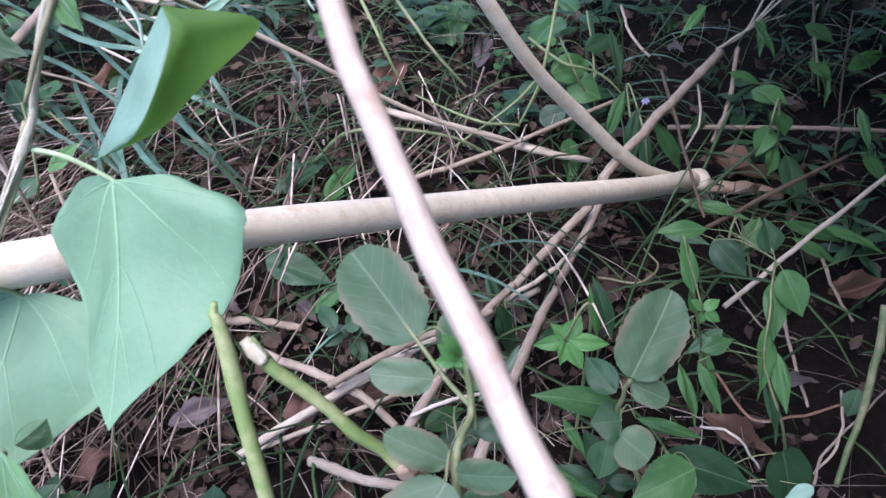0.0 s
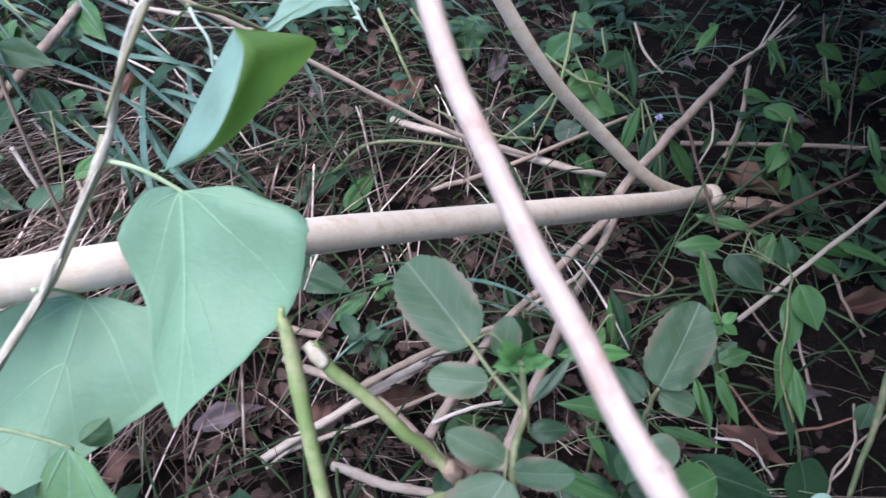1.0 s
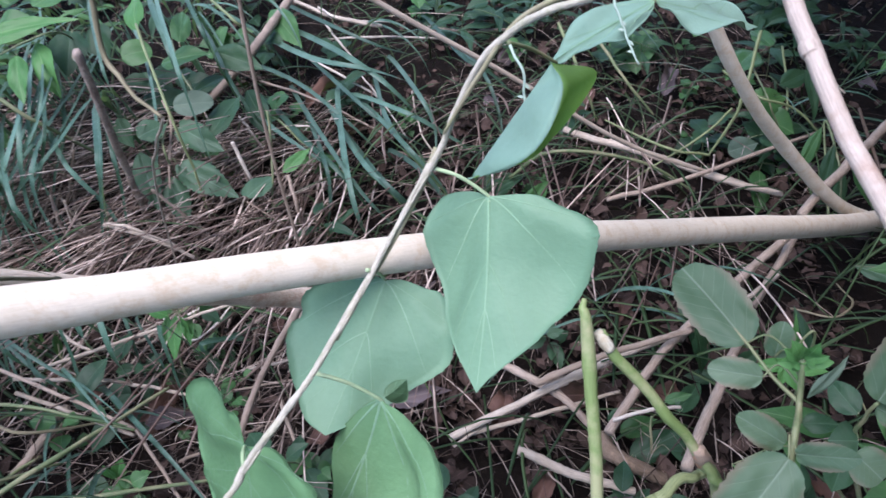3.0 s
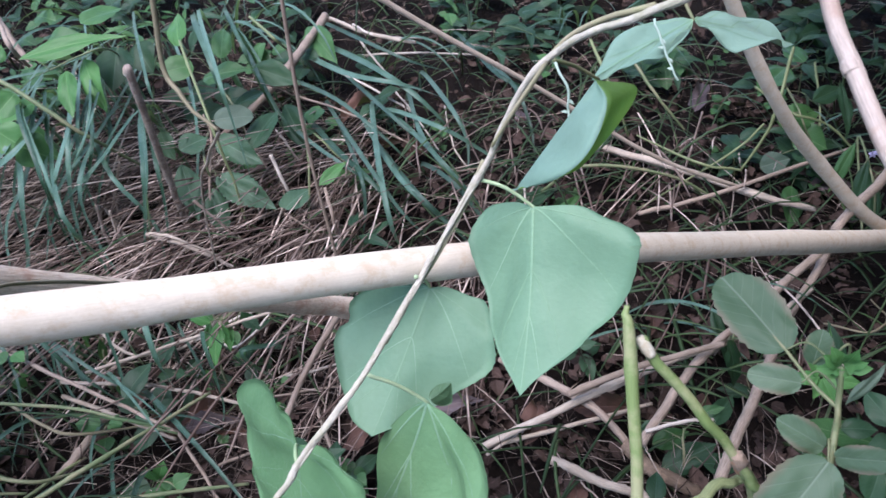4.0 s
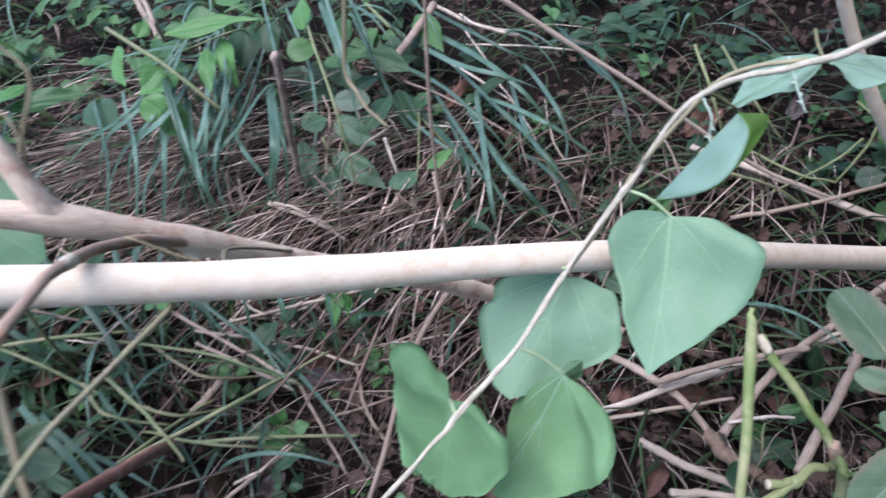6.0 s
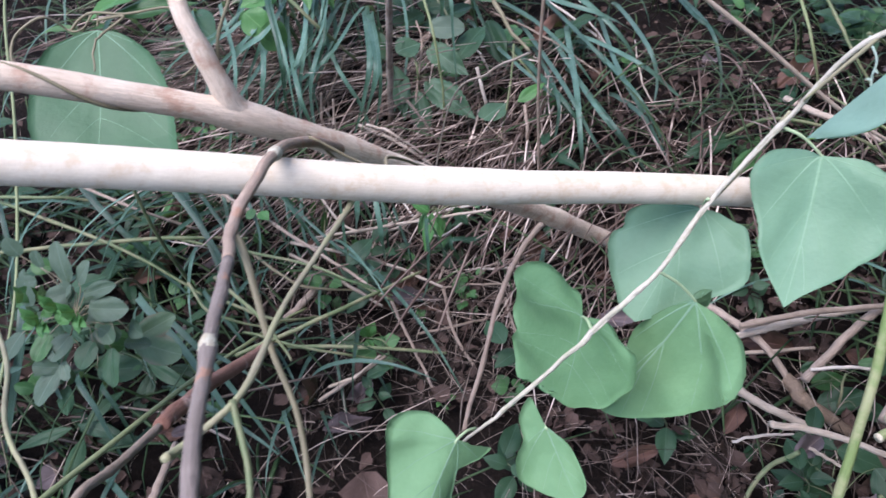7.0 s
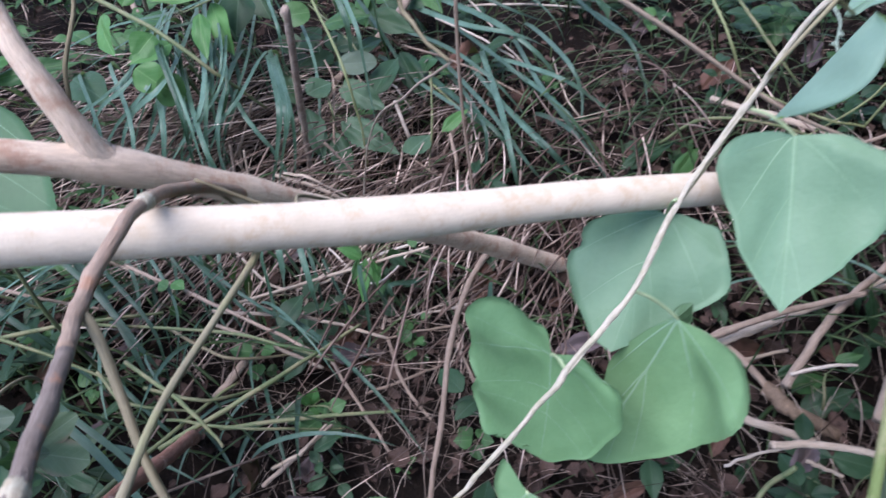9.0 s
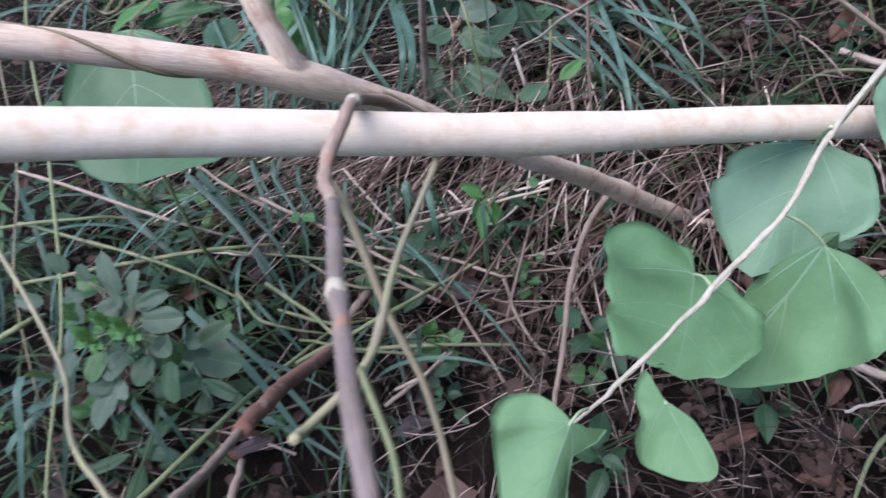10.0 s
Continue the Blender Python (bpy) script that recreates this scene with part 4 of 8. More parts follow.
part("node", tube("node", [(0.046, 0.263, 0.458), (0.05, 0.265, 0.446), (0.055, 0.268, 0.434)], [0.0036, 0.0048, 0.0038], BARK_PURPLE, 14, 12, 0, [(0.3, 0.18, 0.1), (0.75, 0.2, 0.1)], 0.1), cut_plant, "swollen pinkish node")
part("lower_stem", tube("lower_stem", [(0.052, 0.267, 0.44), (0.07, 0.275, 0.39), (0.085, 0.28, 0.25), (0.09, 0.28, 0.1), (0.09, 0.28, -0.02)], [0.0045, 0.0044, 0.0048, 0.005, 0.005], STEM_CUT, 12, 30, 0.001), cut_plant)
part("side_branch", tube("side_branch", [(0.0563, 0.2698, 0.4236), (0.0474, 0.2621, 0.4266), (0.0362, 0.2554, 0.4315), (0.0244, 0.2414, 0.4295)], [0.0034, 0.0032, 0.0036, 0.0038], STEM_YELLOW, 10, 24, 0.0006, [(0.95, 0.3, 0.06)]), cut_plant, "short yellowish side branch")
for pts in ([(0.0072, 0.2327, 0.4347), (0.0157, 0.2366, 0.4324), (0.0247, 0.2418, 0.4297)], [(0.0038, 0.2175, 0.4282), (0.0147, 0.2298, 0.4290), (0.0248, 0.2415, 0.4294)]):
    sp = part("side_stub", tube("side_stub", pts, [0.0035, 0.0034, 0.0036], STEM_YELLOW, 10, 20, 0.0004), cut_plant, "short cut side stub")
    p0, p1 = np.array(pts[0]), np.array(pts[1])
    part("cut_end", tube("cut_end", [p0 - 0.03 * (p1 - p0), p0 + 0.1 * (p1 - p0)], [0.0034, 0.0038], PITH, 10, 4), sp, "pale cut end")


# ---- herbs with oval leaves, matched one by one ----
def herb(name, label, category, stem_pts, radius, leaves, stem_mat=None, leaf_mat=None, group=""):
    """leaves: (stalk, tip, width, material or None, outline, teeth)"""
    h = thing(name, label, category, group)
    part("stem", tube("stem", stem_pts, radius, stem_mat or STEM, 8, 24, 0.0006), h)
    line = spline(stem_pts, 40)
    for k, (stalk, tip, width, mat, kind, teeth) in enumerate(leaves):
        start = np.array(stalk, float)
        near = line[np.argmin(np.linalg.norm(line - start, axis=1))]
        away = np.linalg.norm(near - start)
        if away > 0.11:
            near = np.array((start[0] + 0.015 * math.sin(k), start[1] + 0.05, 0.0))
        if away > 0.004:
            part("petiole", tube("petiole", [near, near * 0.45 + start * 0.55 + np.array((0, 0.008, 0.004)), start], [0.0007, 0.0006, 0.0005], stem_mat or STEM, 6, 12), h)
        part("leaf", simple_leaf("leaf", stalk, tip, width, mat or leaf_mat, kind=kind, rows=34 if teeth else 18, cols=5, teeth=teeth * 0.7, seed=k, ripple=0.015, bulge=0.03, fold=0.12, face=(0.05 + 0.15 * math.sin(k * 2.3), -0.62, 0.78) if kind == "oval" else (0.1 + 0.5 * math.sin(k * 2.3 + len(label)), -0.55 + 0.3 * math.cos(k * 1.7), 0.85)), h)
    return h


grey_herb = herb("grey_herb", "herb with serrated grey-green leaves edged in brown", "herb",
     [(0.0771, 0.2559, 0.5597), (0.0811, 0.2460, 0.5369), (0.0735, 0.2190, 0.5310), (0.09, 0.19, 0.42), (0.12, 0.2, 0.2), (0.12, 0.22, -0.02)], [0.0014, 0.0016, 0.0018, 0.0022, 0.0026, 0.003],
     [((0.0564, 0.2763, 0.5448), (0.0240, 0.3205, 0.5540), 0.034, None, "oval", 0.05), ((0.0640, 0.2601, 0.5380), (0.0371, 0.2622, 0.5382), 0.0165, None, "oval", 0.05),
      ((0.0712, 0.2735, 0.5390), (0.0738, 0.2833, 0.5560), 0.0145, None, "oval", 0.05), ((0.0707, 0.2236, 0.5353), (0.0468, 0.2272, 0.5483), 0.0155, None, "oval", 0.04),
      ((0.0745, 0.2176, 0.5368), (0.0943, 0.2058, 0.5568), 0.0135, None, "oval", 0.04), ((0.0702, 0.2132, 0.5388), (0.0420, 0.1790, 0.5080), 0.034, None, "oval", 0.04),
      ((0.0830, 0.2480, 0.5400), (0.1000, 0.2610, 0.5600), 0.008, BLUISH, "lance", 0.03), ((0.0820, 0.2400, 0.5300), (0.1010, 0.2430, 0.5290), 0.011, DARK_LEAF, "ovate", 0.03)], STEM, GREY_LEAF)
part("side_stem", tube("side_stem", [(0.0811, 0.2460, 0.5369), (0.0690, 0.2600, 0.5390), (0.0564, 0.2763, 0.5448), (0.0450, 0.2910, 0.5480)], [0.0012, 0.0011, 0.0009, 0.0005], STEM, 7, 24), grey_herb)
bud_at = np.array((0.0771, 0.2570, 0.5610))
rb = random.Random(8)
for k in range(16):
    a = k * 2.4
    r = 0.003 + 0.008 * k / 16
    q = bud_at + np.array((math.cos(a) * r * 0.4, -0.002, math.sin(a) * r * 0.4))
    tipq = bud_at + np.array((math.cos(a) * r * 1.5, -0.004 + 0.004 * rb.random(), math.sin(a) * r * 1.3 + 0.004))
    part("young_leaf", simple_leaf("young_leaf", q, tipq, 0.005 + 0.0025 * rb.random(), BRIGHT_LEAF, face=(0.1, -0.7, 0.6), rows=8, cols=2, seed=k), grey_herb, "bright green young leaf")

herb("broad_leaf_herb", "herb with a big dull grey-green serrated leaf", "herb", [(0.1888, 0.3658, 0.3858), (0.1889, 0.3682, 0.3636), (0.1928, 0.3701, 0.3162), (0.25, 0.36, 0.15), (0.26, 0.36, -0.01)], [0.0014, 0.0016, 0.002, 0.0024, 0.0026],
     [((0.1895, 0.3669, 0.3869), (0.2162, 0.4054, 0.4302), 0.043, GREY_LEAF, "oval", 0.04), ((0.1919, 0.3687, 0.3764), (0.2176, 0.3610, 0.3680), 0.02, GREY_LEAF, "oval", 0.03), ((0.1831, 0.3694, 0.3650), (0.1647, 0.3976, 0.3688), 0.022, DARK_LEAF, "ovate", 0.03),
      ((0.1909, 0.3651, 0.3360), (0.1688, 0.3634, 0.3348), 0.03, DARK_LEAF, "ovate", 0.02), ((0.1889, 0.3579, 0.3289), (0.2112, 0.3454, 0.3158), 0.032, GREY_LEAF, "oval", 0.03), ((0.1810, 0.3550, 0.3262), (0.1750, 0.3348, 0.3065), 0.026, DARK_LEAF, "ovate", 0.03)])
herb("lance_leaf_herb", "low herb with smooth bright green pointed leaves", "herb", [(0.2119, 0.4233, 0.2592), (0.2132, 0.4219, 0.2015), (0.27, 0.42, 0.1), (0.27, 0.42, -0.01)], [0.0016, 0.0018, 0.002, 0.002],
     [((0.2119, 0.4243, 0.2602), (0.1349, 0.4258, 0.2781), 0.026, MID_LEAF, "lance", 0), ((0.2238, 0.4185, 0.2540), (0.2842, 0.4067, 0.2405), 0.012, MID_LEAF, "lance", 0), ((0.1634, 0.4228, 0.2461), (0.1853, 0.3974, 0.2204), 0.01, MID_LEAF, "lance", 0), ((0.1156, 0.3829, 0.2503), (0.1916, 0.3597, 0.2250), 0.02, MID_LEAF, "lance", 0)])
herb("dark_leaf_herb", "herb with dark green serrated and heart-shaped leaves", "herb", [(0.2444, 0.3884, 0.2518), (0.2548, 0.3818, 0.2169), (0.33, 0.4, 0.1), (0.34, 0.4, -0.01)], [0.0016, 0.0018, 0.002, 0.002],
     [((0.2398, 0.3844, 0.2480), (0.3180, 0.3694, 0.2308), 0.04, DARK_LEAF, "ovate", 0.04), ((0.2642, 0.3740, 0.2510), (0.2122, 0.3517, 0.2447), 0.04, MID_LEAF, "ovate", 0.04), ((0.3474, 0.4004, 0.2323), (0.3547, 0.3650, 0.1972), 0.05, DARK_LEAF, "heart", 0), ((0.3640, 0.3702, 0.2302), (0.3387, 0.3606, 0.2214), 0.014, HEART_BLUE, "ovate", 0)])
five = [(0.1689, 0.4887, 0.2689), (0.19, 0.5, 0.3), (0.2, 0.5, 0.1), (0.2, 0.5, -0.01)]
herb("five_leaf_herb", "young bright green herb with five serrated leaflets", "herb", five, [0.0012, 0.0014, 0.0018, 0.002],
     [((0.1700, 0.4888, 0.2689), (0.1573, 0.4993, 0.2797), 0.013, BRIGHT_LEAF, "ovate", 0.05), ((0.1700, 0.4888, 0.2689), (0.1851, 0.5041, 0.2836), 0.018, BRIGHT_LEAF, "ovate", 0.05), ((0.1700, 0.4880, 0.2682), (0.1411, 0.4847, 0.2657), 0.014, BRIGHT_LEAF, "ovate", 0.05), ((0.1700, 0.4873, 0.2675), (0.1660, 0.4721, 0.2526), 0.014, BRIGHT_LEAF, "ovate", 0.05), ((0.1720, 0.4874, 0.2675), (0.1862, 0.4700, 0.2498), 0.016, BRIGHT_LEAF, "ovate", 0.05), ((0.1730, 0.4885, 0.2685), (0.2104, 0.4866, 0.2655), 0.016, BRIGHT_LEAF, "ovate", 0.05)])
herb("small_leaf_herb", "slender herb with a tuft of small bright leaves", "herb", [(0.3137, 0.5467, 0.2373), (0.2891, 0.5849, 0.3040), (0.3089, 0.5816, 0.2438), (0.37, 0.6, 0.05), (0.37, 0.6, -0.01)], [0.001, 0.001, 0.0014, 0.002, 0.002],
     [((0.3137, 0.5494, 0.2400), (0.3009, 0.5563, 0.2472), 0.012, BRIGHT_LEAF, "ovate", 0), ((0.3137, 0.5494, 0.2400), (0.3302, 0.5568, 0.2468), 0.012, BRIGHT_LEAF, "ovate", 0), ((0.3137, 0.5478, 0.2385), (0.3082, 0.5387, 0.2296), 0.012, MID_LEAF, "ovate", 0), ((0.3153, 0.5479, 0.2384), (0.3302, 0.5411, 0.2313), 0.012, BRIGHT_LEAF, "ovate", 0), ((0.3042, 0.5602, 0.2510), (0.2894, 0.5952, 0.3001), 0.018, MID_LEAF, "lance", 0)])
herb("hanging_leaf_herb", "climbing herb with smooth pointed hanging leaves", "herb", [(0.3921, 0.5992, 0.2587), (0.3798, 0.5537, 0.2422), (0.3728, 0.5143, 0.2035), (0.4044, 0.4837, 0.1301), (0.45, 0.5, 0.0)], [0.0012, 0.0014, 0.0014, 0.0016, 0.002],
     [((0.3908, 0.5783, 0.2661), (0.4113, 0.5456, 0.2333), 0.032, MID_LEAF, "ovate", 0), ((0.3857, 0.5762, 0.2502), (0.3838, 0.5283, 0.2170), 0.024, MID_LEAF, "ovate", 0), ((0.3802, 0.5483, 0.2228), (0.3691, 0.4860, 0.1757), 0.024, MID_LEAF, "lance", 0), ((0.3881, 0.5285, 0.2030), (0.3956, 0.4775, 0.1664), 0.018, MID_LEAF, "lance", 0), ((0.3829, 0.5183, 0.1791), (0.3918, 0.4609, 0.1361), 0.018, DARK_LEAF, "lance", 0), ((0.3924, 0.6102, 0.2555), (0.3865, 0.6367, 0.2818), 0.03, DARK_LEAF, "lance", 0),
      ((0.3504, 0.6553, 0.2310), (0.3834, 0.6208, 0.2099), 0.034, DARK_LEAF, "ovate", 0), ((0.3442, 0.6639, 0.2397), (0.2878, 0.6607, 0.2383), 0.022, MID_LEAF, "lance", 0), ((0.3110, 0.5211, 0.2121), (0.3441, 0.5295, 0.2194), 0.02, MID_LEAF, "lance", 0), ((0.3083, 0.5132, 0.2044), (0.3333, 0.4744, 0.1653), 0.014, MID_LEAF, "lance", 0)])
herb("rusty_spotted_herb", "herb with dark drooping leaves beside the trunk", "herb", [(-0.2667, 1.0605, -0.0526), (-0.2170, 1.0898, -0.0252), (-0.1407, 1.1319, -0.0141), (-0.16, 1.0, 0.0)], [0.0016, 0.0018, 0.002, 0.002],
     [((-0.1586, 1.0905, 0.0019), (-0.2581, 1.0201, -0.0366), 0.055, DARK_LEAF, "lance", 0), ((-0.0971, 1.0813, 0.0189), (-0.1606, 1.0047, -0.0266), 0.05, MID_LEAF, "lance", 0), ((-0.2138, 0.8469, 0.0159), (-0.1092, 0.8082, 0.0026), 0.045, DARK_LEAF, "ovate", 0.03), ((0.0464, 1.5344, 0.0545), (0.0591, 1.4305, 0.0217), 0.11, MID_LEAF, "heart", 0.02)])
herb("trefoil_herb", "small green herb with narrow pointed threefold leaves below the trunk", "herb", [(-0.5093, 0.5603, 0.1660), (-0.53, 0.52, 0.12), (-0.54, 0.53, -0.01)], [0.001, 0.0014, 0.0016],
     [((-0.5333, 0.5515, 0.1656), (-0.5305, 0.5074, 0.1208), 0.02, BRIGHT_LEAF, "lance", 0), ((-0.5222, 0.5543, 0.1646), (-0.5121, 0.5279, 0.1348), 0.016, BRIGHT_LEAF, "lance", 0), ((-0.5373, 0.5521, 0.1677), (-0.5723, 0.5552, 0.1831), 0.02, MID_LEAF, "lance", 0), ((-0.5429, 0.5490, 0.1666), (-0.5491, 0.5269, 0.1322), 0.012, MID_LEAF, "lance", 0), ((-0.5045, 0.5642, 0.1683), (-0.4767, 0.5577, 0.1519), 0.02, DARK_LEAF, "lance", 0)])
herb("clover_herb", "small clover-like herb with round bright leaflets", "herb", [(-0.5786, 0.3812, 0.0413), (-0.53, 0.36, 0.08), (-0.53, 0.36, -0.01)], [0.001, 0.0012, 0.0014],
     [((-0.5786, 0.3812, 0.0413), (-0.5893, 0.3851, 0.0635), 0.02, BRIGHT_LEAF, "ovate", 0), ((-0.5766, 0.3828, 0.0422), (-0.5671, 0.3960, 0.0666), 0.02, BRIGHT_LEAF, "ovate", 0), ((-0.5767, 0.3790, 0.0385), (-0.5561, 0.3628, 0.0297), 0.02, BRIGHT_LEAF, "ovate", 0), ((-0.5532, 0.3877, 0.0388), (-0.5359, 0.3974, 0.0425), 0.012, BRIGHT_LEAF, "ovate", 0), ((-0.5846, 0.3716, 0.0339), (-0.6209, 0.3624, 0.0375), 0.03, DARK_LEAF, "ovate", 0)])
rose_pts = [(-0.7412, 0.1085, 0.3473), (-0.93, 0.3, 0.12), (-0.94, 0.32, -0.01)]
ROSETTE_TOP = [((-0.7682, 0.1439, 0.3624), (-0.7854, 0.1652, 0.3998), 0.024, BLUISH, "oval", 0.03),
               ((-0.7607, 0.1396, 0.3560), (-0.7780, 0.1172, 0.3579), 0.024, BLUISH, "oval", 0.03),
               ((-0.7570, 0.1481, 0.3615), (-0.7464, 0.1645, 0.3842), 0.019, BLUISH, "oval", 0.03),
               ((-0.7488, 0.1417, 0.3531), (-0.7138, 0.1580, 0.3663), 0.018, BLUISH, "oval", 0.03),
               ((-0.8013, 0.1099, 0.3475), (-0.8057, 0.1232, 0.3734), 0.024, BLUISH, "oval", 0.03),
               ((-0.7400, 0.1332, 0.3427), (-0.6944, 0.1452, 0.3484), 0.027, BLUISH, "oval", 0.03),
               ((-0.7389, 0.1572, 0.2542), (-0.6962, 0.1908, 0.2785), 0.029, GREY_LEAF, "oval", 0.03),
               ((-0.7351, 0.1560, 0.2517), (-0.6771, 0.1617, 0.2474), 0.038, GREY_LEAF, "oval", 0.03),
               ((-0.7000, 0.1245, 0.3202), (-0.7172, 0.1192, 0.3360), 0.020, BLUISH, "oval", 0.03),
               ((-0.7535, 0.0757, 0.3011), (-0.7735, 0.0625, 0.3116), 0.018, BLUISH, "oval", 0.03),
               ((-0.7535, 0.0757, 0.3011), (-0.7590, 0.0352, 0.2837), 0.026, BLUISH, "oval", 0.03)]
ROSETTE_LOW = [((-0.7520, 0.0810, 0.3049), (-0.7335, 0.0683, 0.3008), 0.016, BLUISH, "oval", 0.03),
               ((-0.7266, 0.1097, 0.3184), (-0.7251, 0.0809, 0.3079), 0.024, DARK_LEAF, "oval", 0.03),
               ((-0.7058, 0.1128, 0.3129), (-0.6871, 0.0812, 0.2934), 0.024, DARK_LEAF, "oval", 0.03),
               ((-0.7725, 0.0971, 0.3259), (-0.7721, 0.0678, 0.3153), 0.022, MID_LEAF, "oval", 0.03),
               ((-0.7513, 0.1051, 0.3242), (-0.7575, 0.0743, 0.3150), 0.024, BLUISH, "oval", 0.03),
               ((-0.8004, 0.0865, 0.3280), (-0.8023, 0.0563, 0.3177), 0.024, BLUISH, "oval", 0.03),
               ((-0.7702, 0.1138, 0.2309), (-0.7161, 0.1340, 0.2399), 0.032, DARK_LEAF, "oval", 0.03),
               ((-0.8243, 0.1441, 0.3842), (-0.8363, 0.1468, 0.4045), 0.024, BLUISH, "oval", 0.03),
               ((-0.7993, 0.1440, 0.3745), (-0.8034, 0.1499, 0.3943), 0.018, BLUISH, "oval", 0.03),
               ((-0.7262, 0.1289, 0.3339), (-0.7002, 0.1139, 0.3251), 0.024, GREY_LEAF, "oval", 0.03)]
rosette = herb("rosette_herb", "herb with bright green young tufts above bluish-grey leaves", "herb", rose_pts, [0.002, 0.0024, 0.003],
     ROSETTE_TOP + ROSETTE_LOW, STEM_BROWN, BLUISH)
for centre in (np.array((-0.7621, 0.0947, 0.3603)), np.array((-0.7284, 0.1134, 0.3625)), np.array((-0.7553, 0.1149, 0.3607))):
    for k in range(16):
        a = k * 2.4
        r = 0.007 + 0.017 * k / 16
        d = np.array((math.cos(a), -0.35 + 0.3 * math.sin(k), math.sin(a)))
        part("young_leaf", simple_leaf("young_leaf", centre + d * r * 0.3, centre + d * r + np.array((0, -0.004, 0.003)), 0.011, BRIGHT_LEAF, face=(0.1, -0.7, 0.6), rows=8, cols=2, seed=k, teeth=0.06), rosette, "bright green young leaf")

rl = random.Random(31)
for centre, spread_r, count in ((np.array((-0.7860, 0.1282, 0.3295)), 0.045, 14), (np.array((-0.7799, 0.0768, 0.2853)), 0.03, 8), (np.array((-0.7347, 0.1469, 0.2711)), 0.045, 10), (np.array((-0.8569, 0.1519, 0.3223)), 0.04, 5)):
    for k in range(count):
        o = centre + np.array((rl.gauss(0, 1), rl.gauss(0, 0.5), rl.gauss(0, 1))) * spread_r * 0.6
        a = rl.uniform(0, 6.28)
        d = np.array((math.cos(a), -0.4, 0.7 * math.sin(a))) * rl.uniform(0.018, 0.03)
        part("leaf", simple_leaf("leaf", o, o + d, rl.uniform(0.014, 0.022), BLUISH if k % 3 else MID_LEAF, kind="oval", face=(rl.uniform(-0.6, 0.6), -0.6, 0.7), fold=0.35, rows=10, cols=3, teeth=0.04, seed=k), rosette)

# the big round leaf behind the side trunk
big_leaf = thing("round_leaf_plant", "single large round dull green leaf on a thin stalk", "plant")
BROAD = ([(0, 0), (0.02, 0.12), (0.11, 0.25), (0.25, 0.38), (0.45, 0.44), (0.63, 0.46), (0.82, 0.5), (0.93, 0.48), (0.96, 0.34), (0.98, 0.17), (1, 0)],
         [(0, 0), (0.01, 0.08), (0.06, 0.2), (0.11, 0.3), (0.24, 0.38), (0.41, 0.42), (0.59, 0.42), (0.77, 0.36), (0.88, 0.29), (0.95, 0.18), (1, 0)])
big_blade, big_ribs = leaf_mesh("leaf", (-0.8650, 0.3890, 0.5065), (-0.7904, 0.2487, 0.4122), (-0.7302, 0.3379, 0.4427), (-0.8961, 0.2807, 0.4741), HEART_DARK, BROAD, 60, 8, seed=12, bulge=0.05, ripple=0.02, quilt=0.03, uneven=0.06, teeth=0.007, veins=0.004)
lf = part("leaf", big_blade, big_leaf)
for rib in big_ribs:
    part("vein", rib, lf)
part("stalk", tube("stalk", [(-0.8663, 0.3894, 0.5047), (-0.8994, 0.3731, 0.4411), (-0.86, 0.33, 0.25), (-0.88, 0.36, 0.05), (-0.88, 0.36, -0.02)], [0.0022, 0.0022, 0.0026, 0.003, 0.003], STEM, 8, 24), big_leaf)

# ---- sticks, stalks and runners on the ground ----
LABELS = {"fallen_stick": ("dry beige-brown stick lying on the litter", "stick"), "dead_root": ("thick dark brown dead root at ground level", "root"), "broken_stick": ("pale dry stick with a splintered broken end", "stick"), "runner_stem": ("thin green stem trailing over the litter", "stem"),
          "dry_stalk": ("thin dry stalk among the litter", "stalk"), "dark_twig": ("thin blackish dead twig", "twig"), "dead_stump": ("short brown dead stump by the trunk base", "stump"), "dead_shoot": ("grey dead shoot cut at the top with a dark hollow", "stick"), "red_twig": ("rough red-brown twig among grass", "twig")}


def stick(name, points, radius, material, seed, group=""):
    label, cat = LABELS[name]
    rnd = random.Random(seed)
    radius *= 0.55 if material in (STEM_YELLOW, STEM_BROWN) else 1.0
    green = material in (STEM, STEM_YELLOW, STEM_BROWN, STEM_TAN)
    knots = [(rnd.uniform(0.1, 0.9), 0.14, 0.02) for _ in range(3)]
    me = tube(name, points, [radius * 1.05, radius, radius * (0.7 if green else 0.85)], material, 9, 36, max(radius * 0.15, 0.0006), knots, 0.02 if green else 0.05, seed=seed)
    return tagged(new(name, me), label, cat, group)


stick("fallen_stick", [(-0.172, 0.491, 0.050), (0.002, 0.600, 0.090), (0.181, 0.734, 0.060)], 0.0049, STRAW, 0, "fallen sticks")
stick("fallen_stick", [(-0.171, 0.499, 0.040), (-0.063, 0.537, 0.060), (0.035, 0.591, 0.050)], 0.0029, STRAW, 1, "fallen sticks")
stick("fallen_stick", [(-0.165, 0.483, 0.050), (-0.093, 0.551, 0.050), (0.017, 0.617, 0.070)], 0.0018, STRAW, 2, "fallen sticks")
stick("fallen_stick", [(-0.173, 0.636, 0.050), (-0.052, 0.569, 0.070), (0.010, 0.523, 0.050)], 0.0053, TWIG, 3, "fallen sticks")
stick("dead_root", [(0.002, 0.520, 0.060), (0.036, 0.489, 0.060), (0.090, 0.486, 0.030)], 0.0095, BARK_ROOT, 4)
stick("fallen_stick", [(0.019, 0.502, 0.090), (0.076, 0.612, 0.100), (0.144, 0.708, 0.100)], 0.0057, TWIG, 5, "fallen sticks")
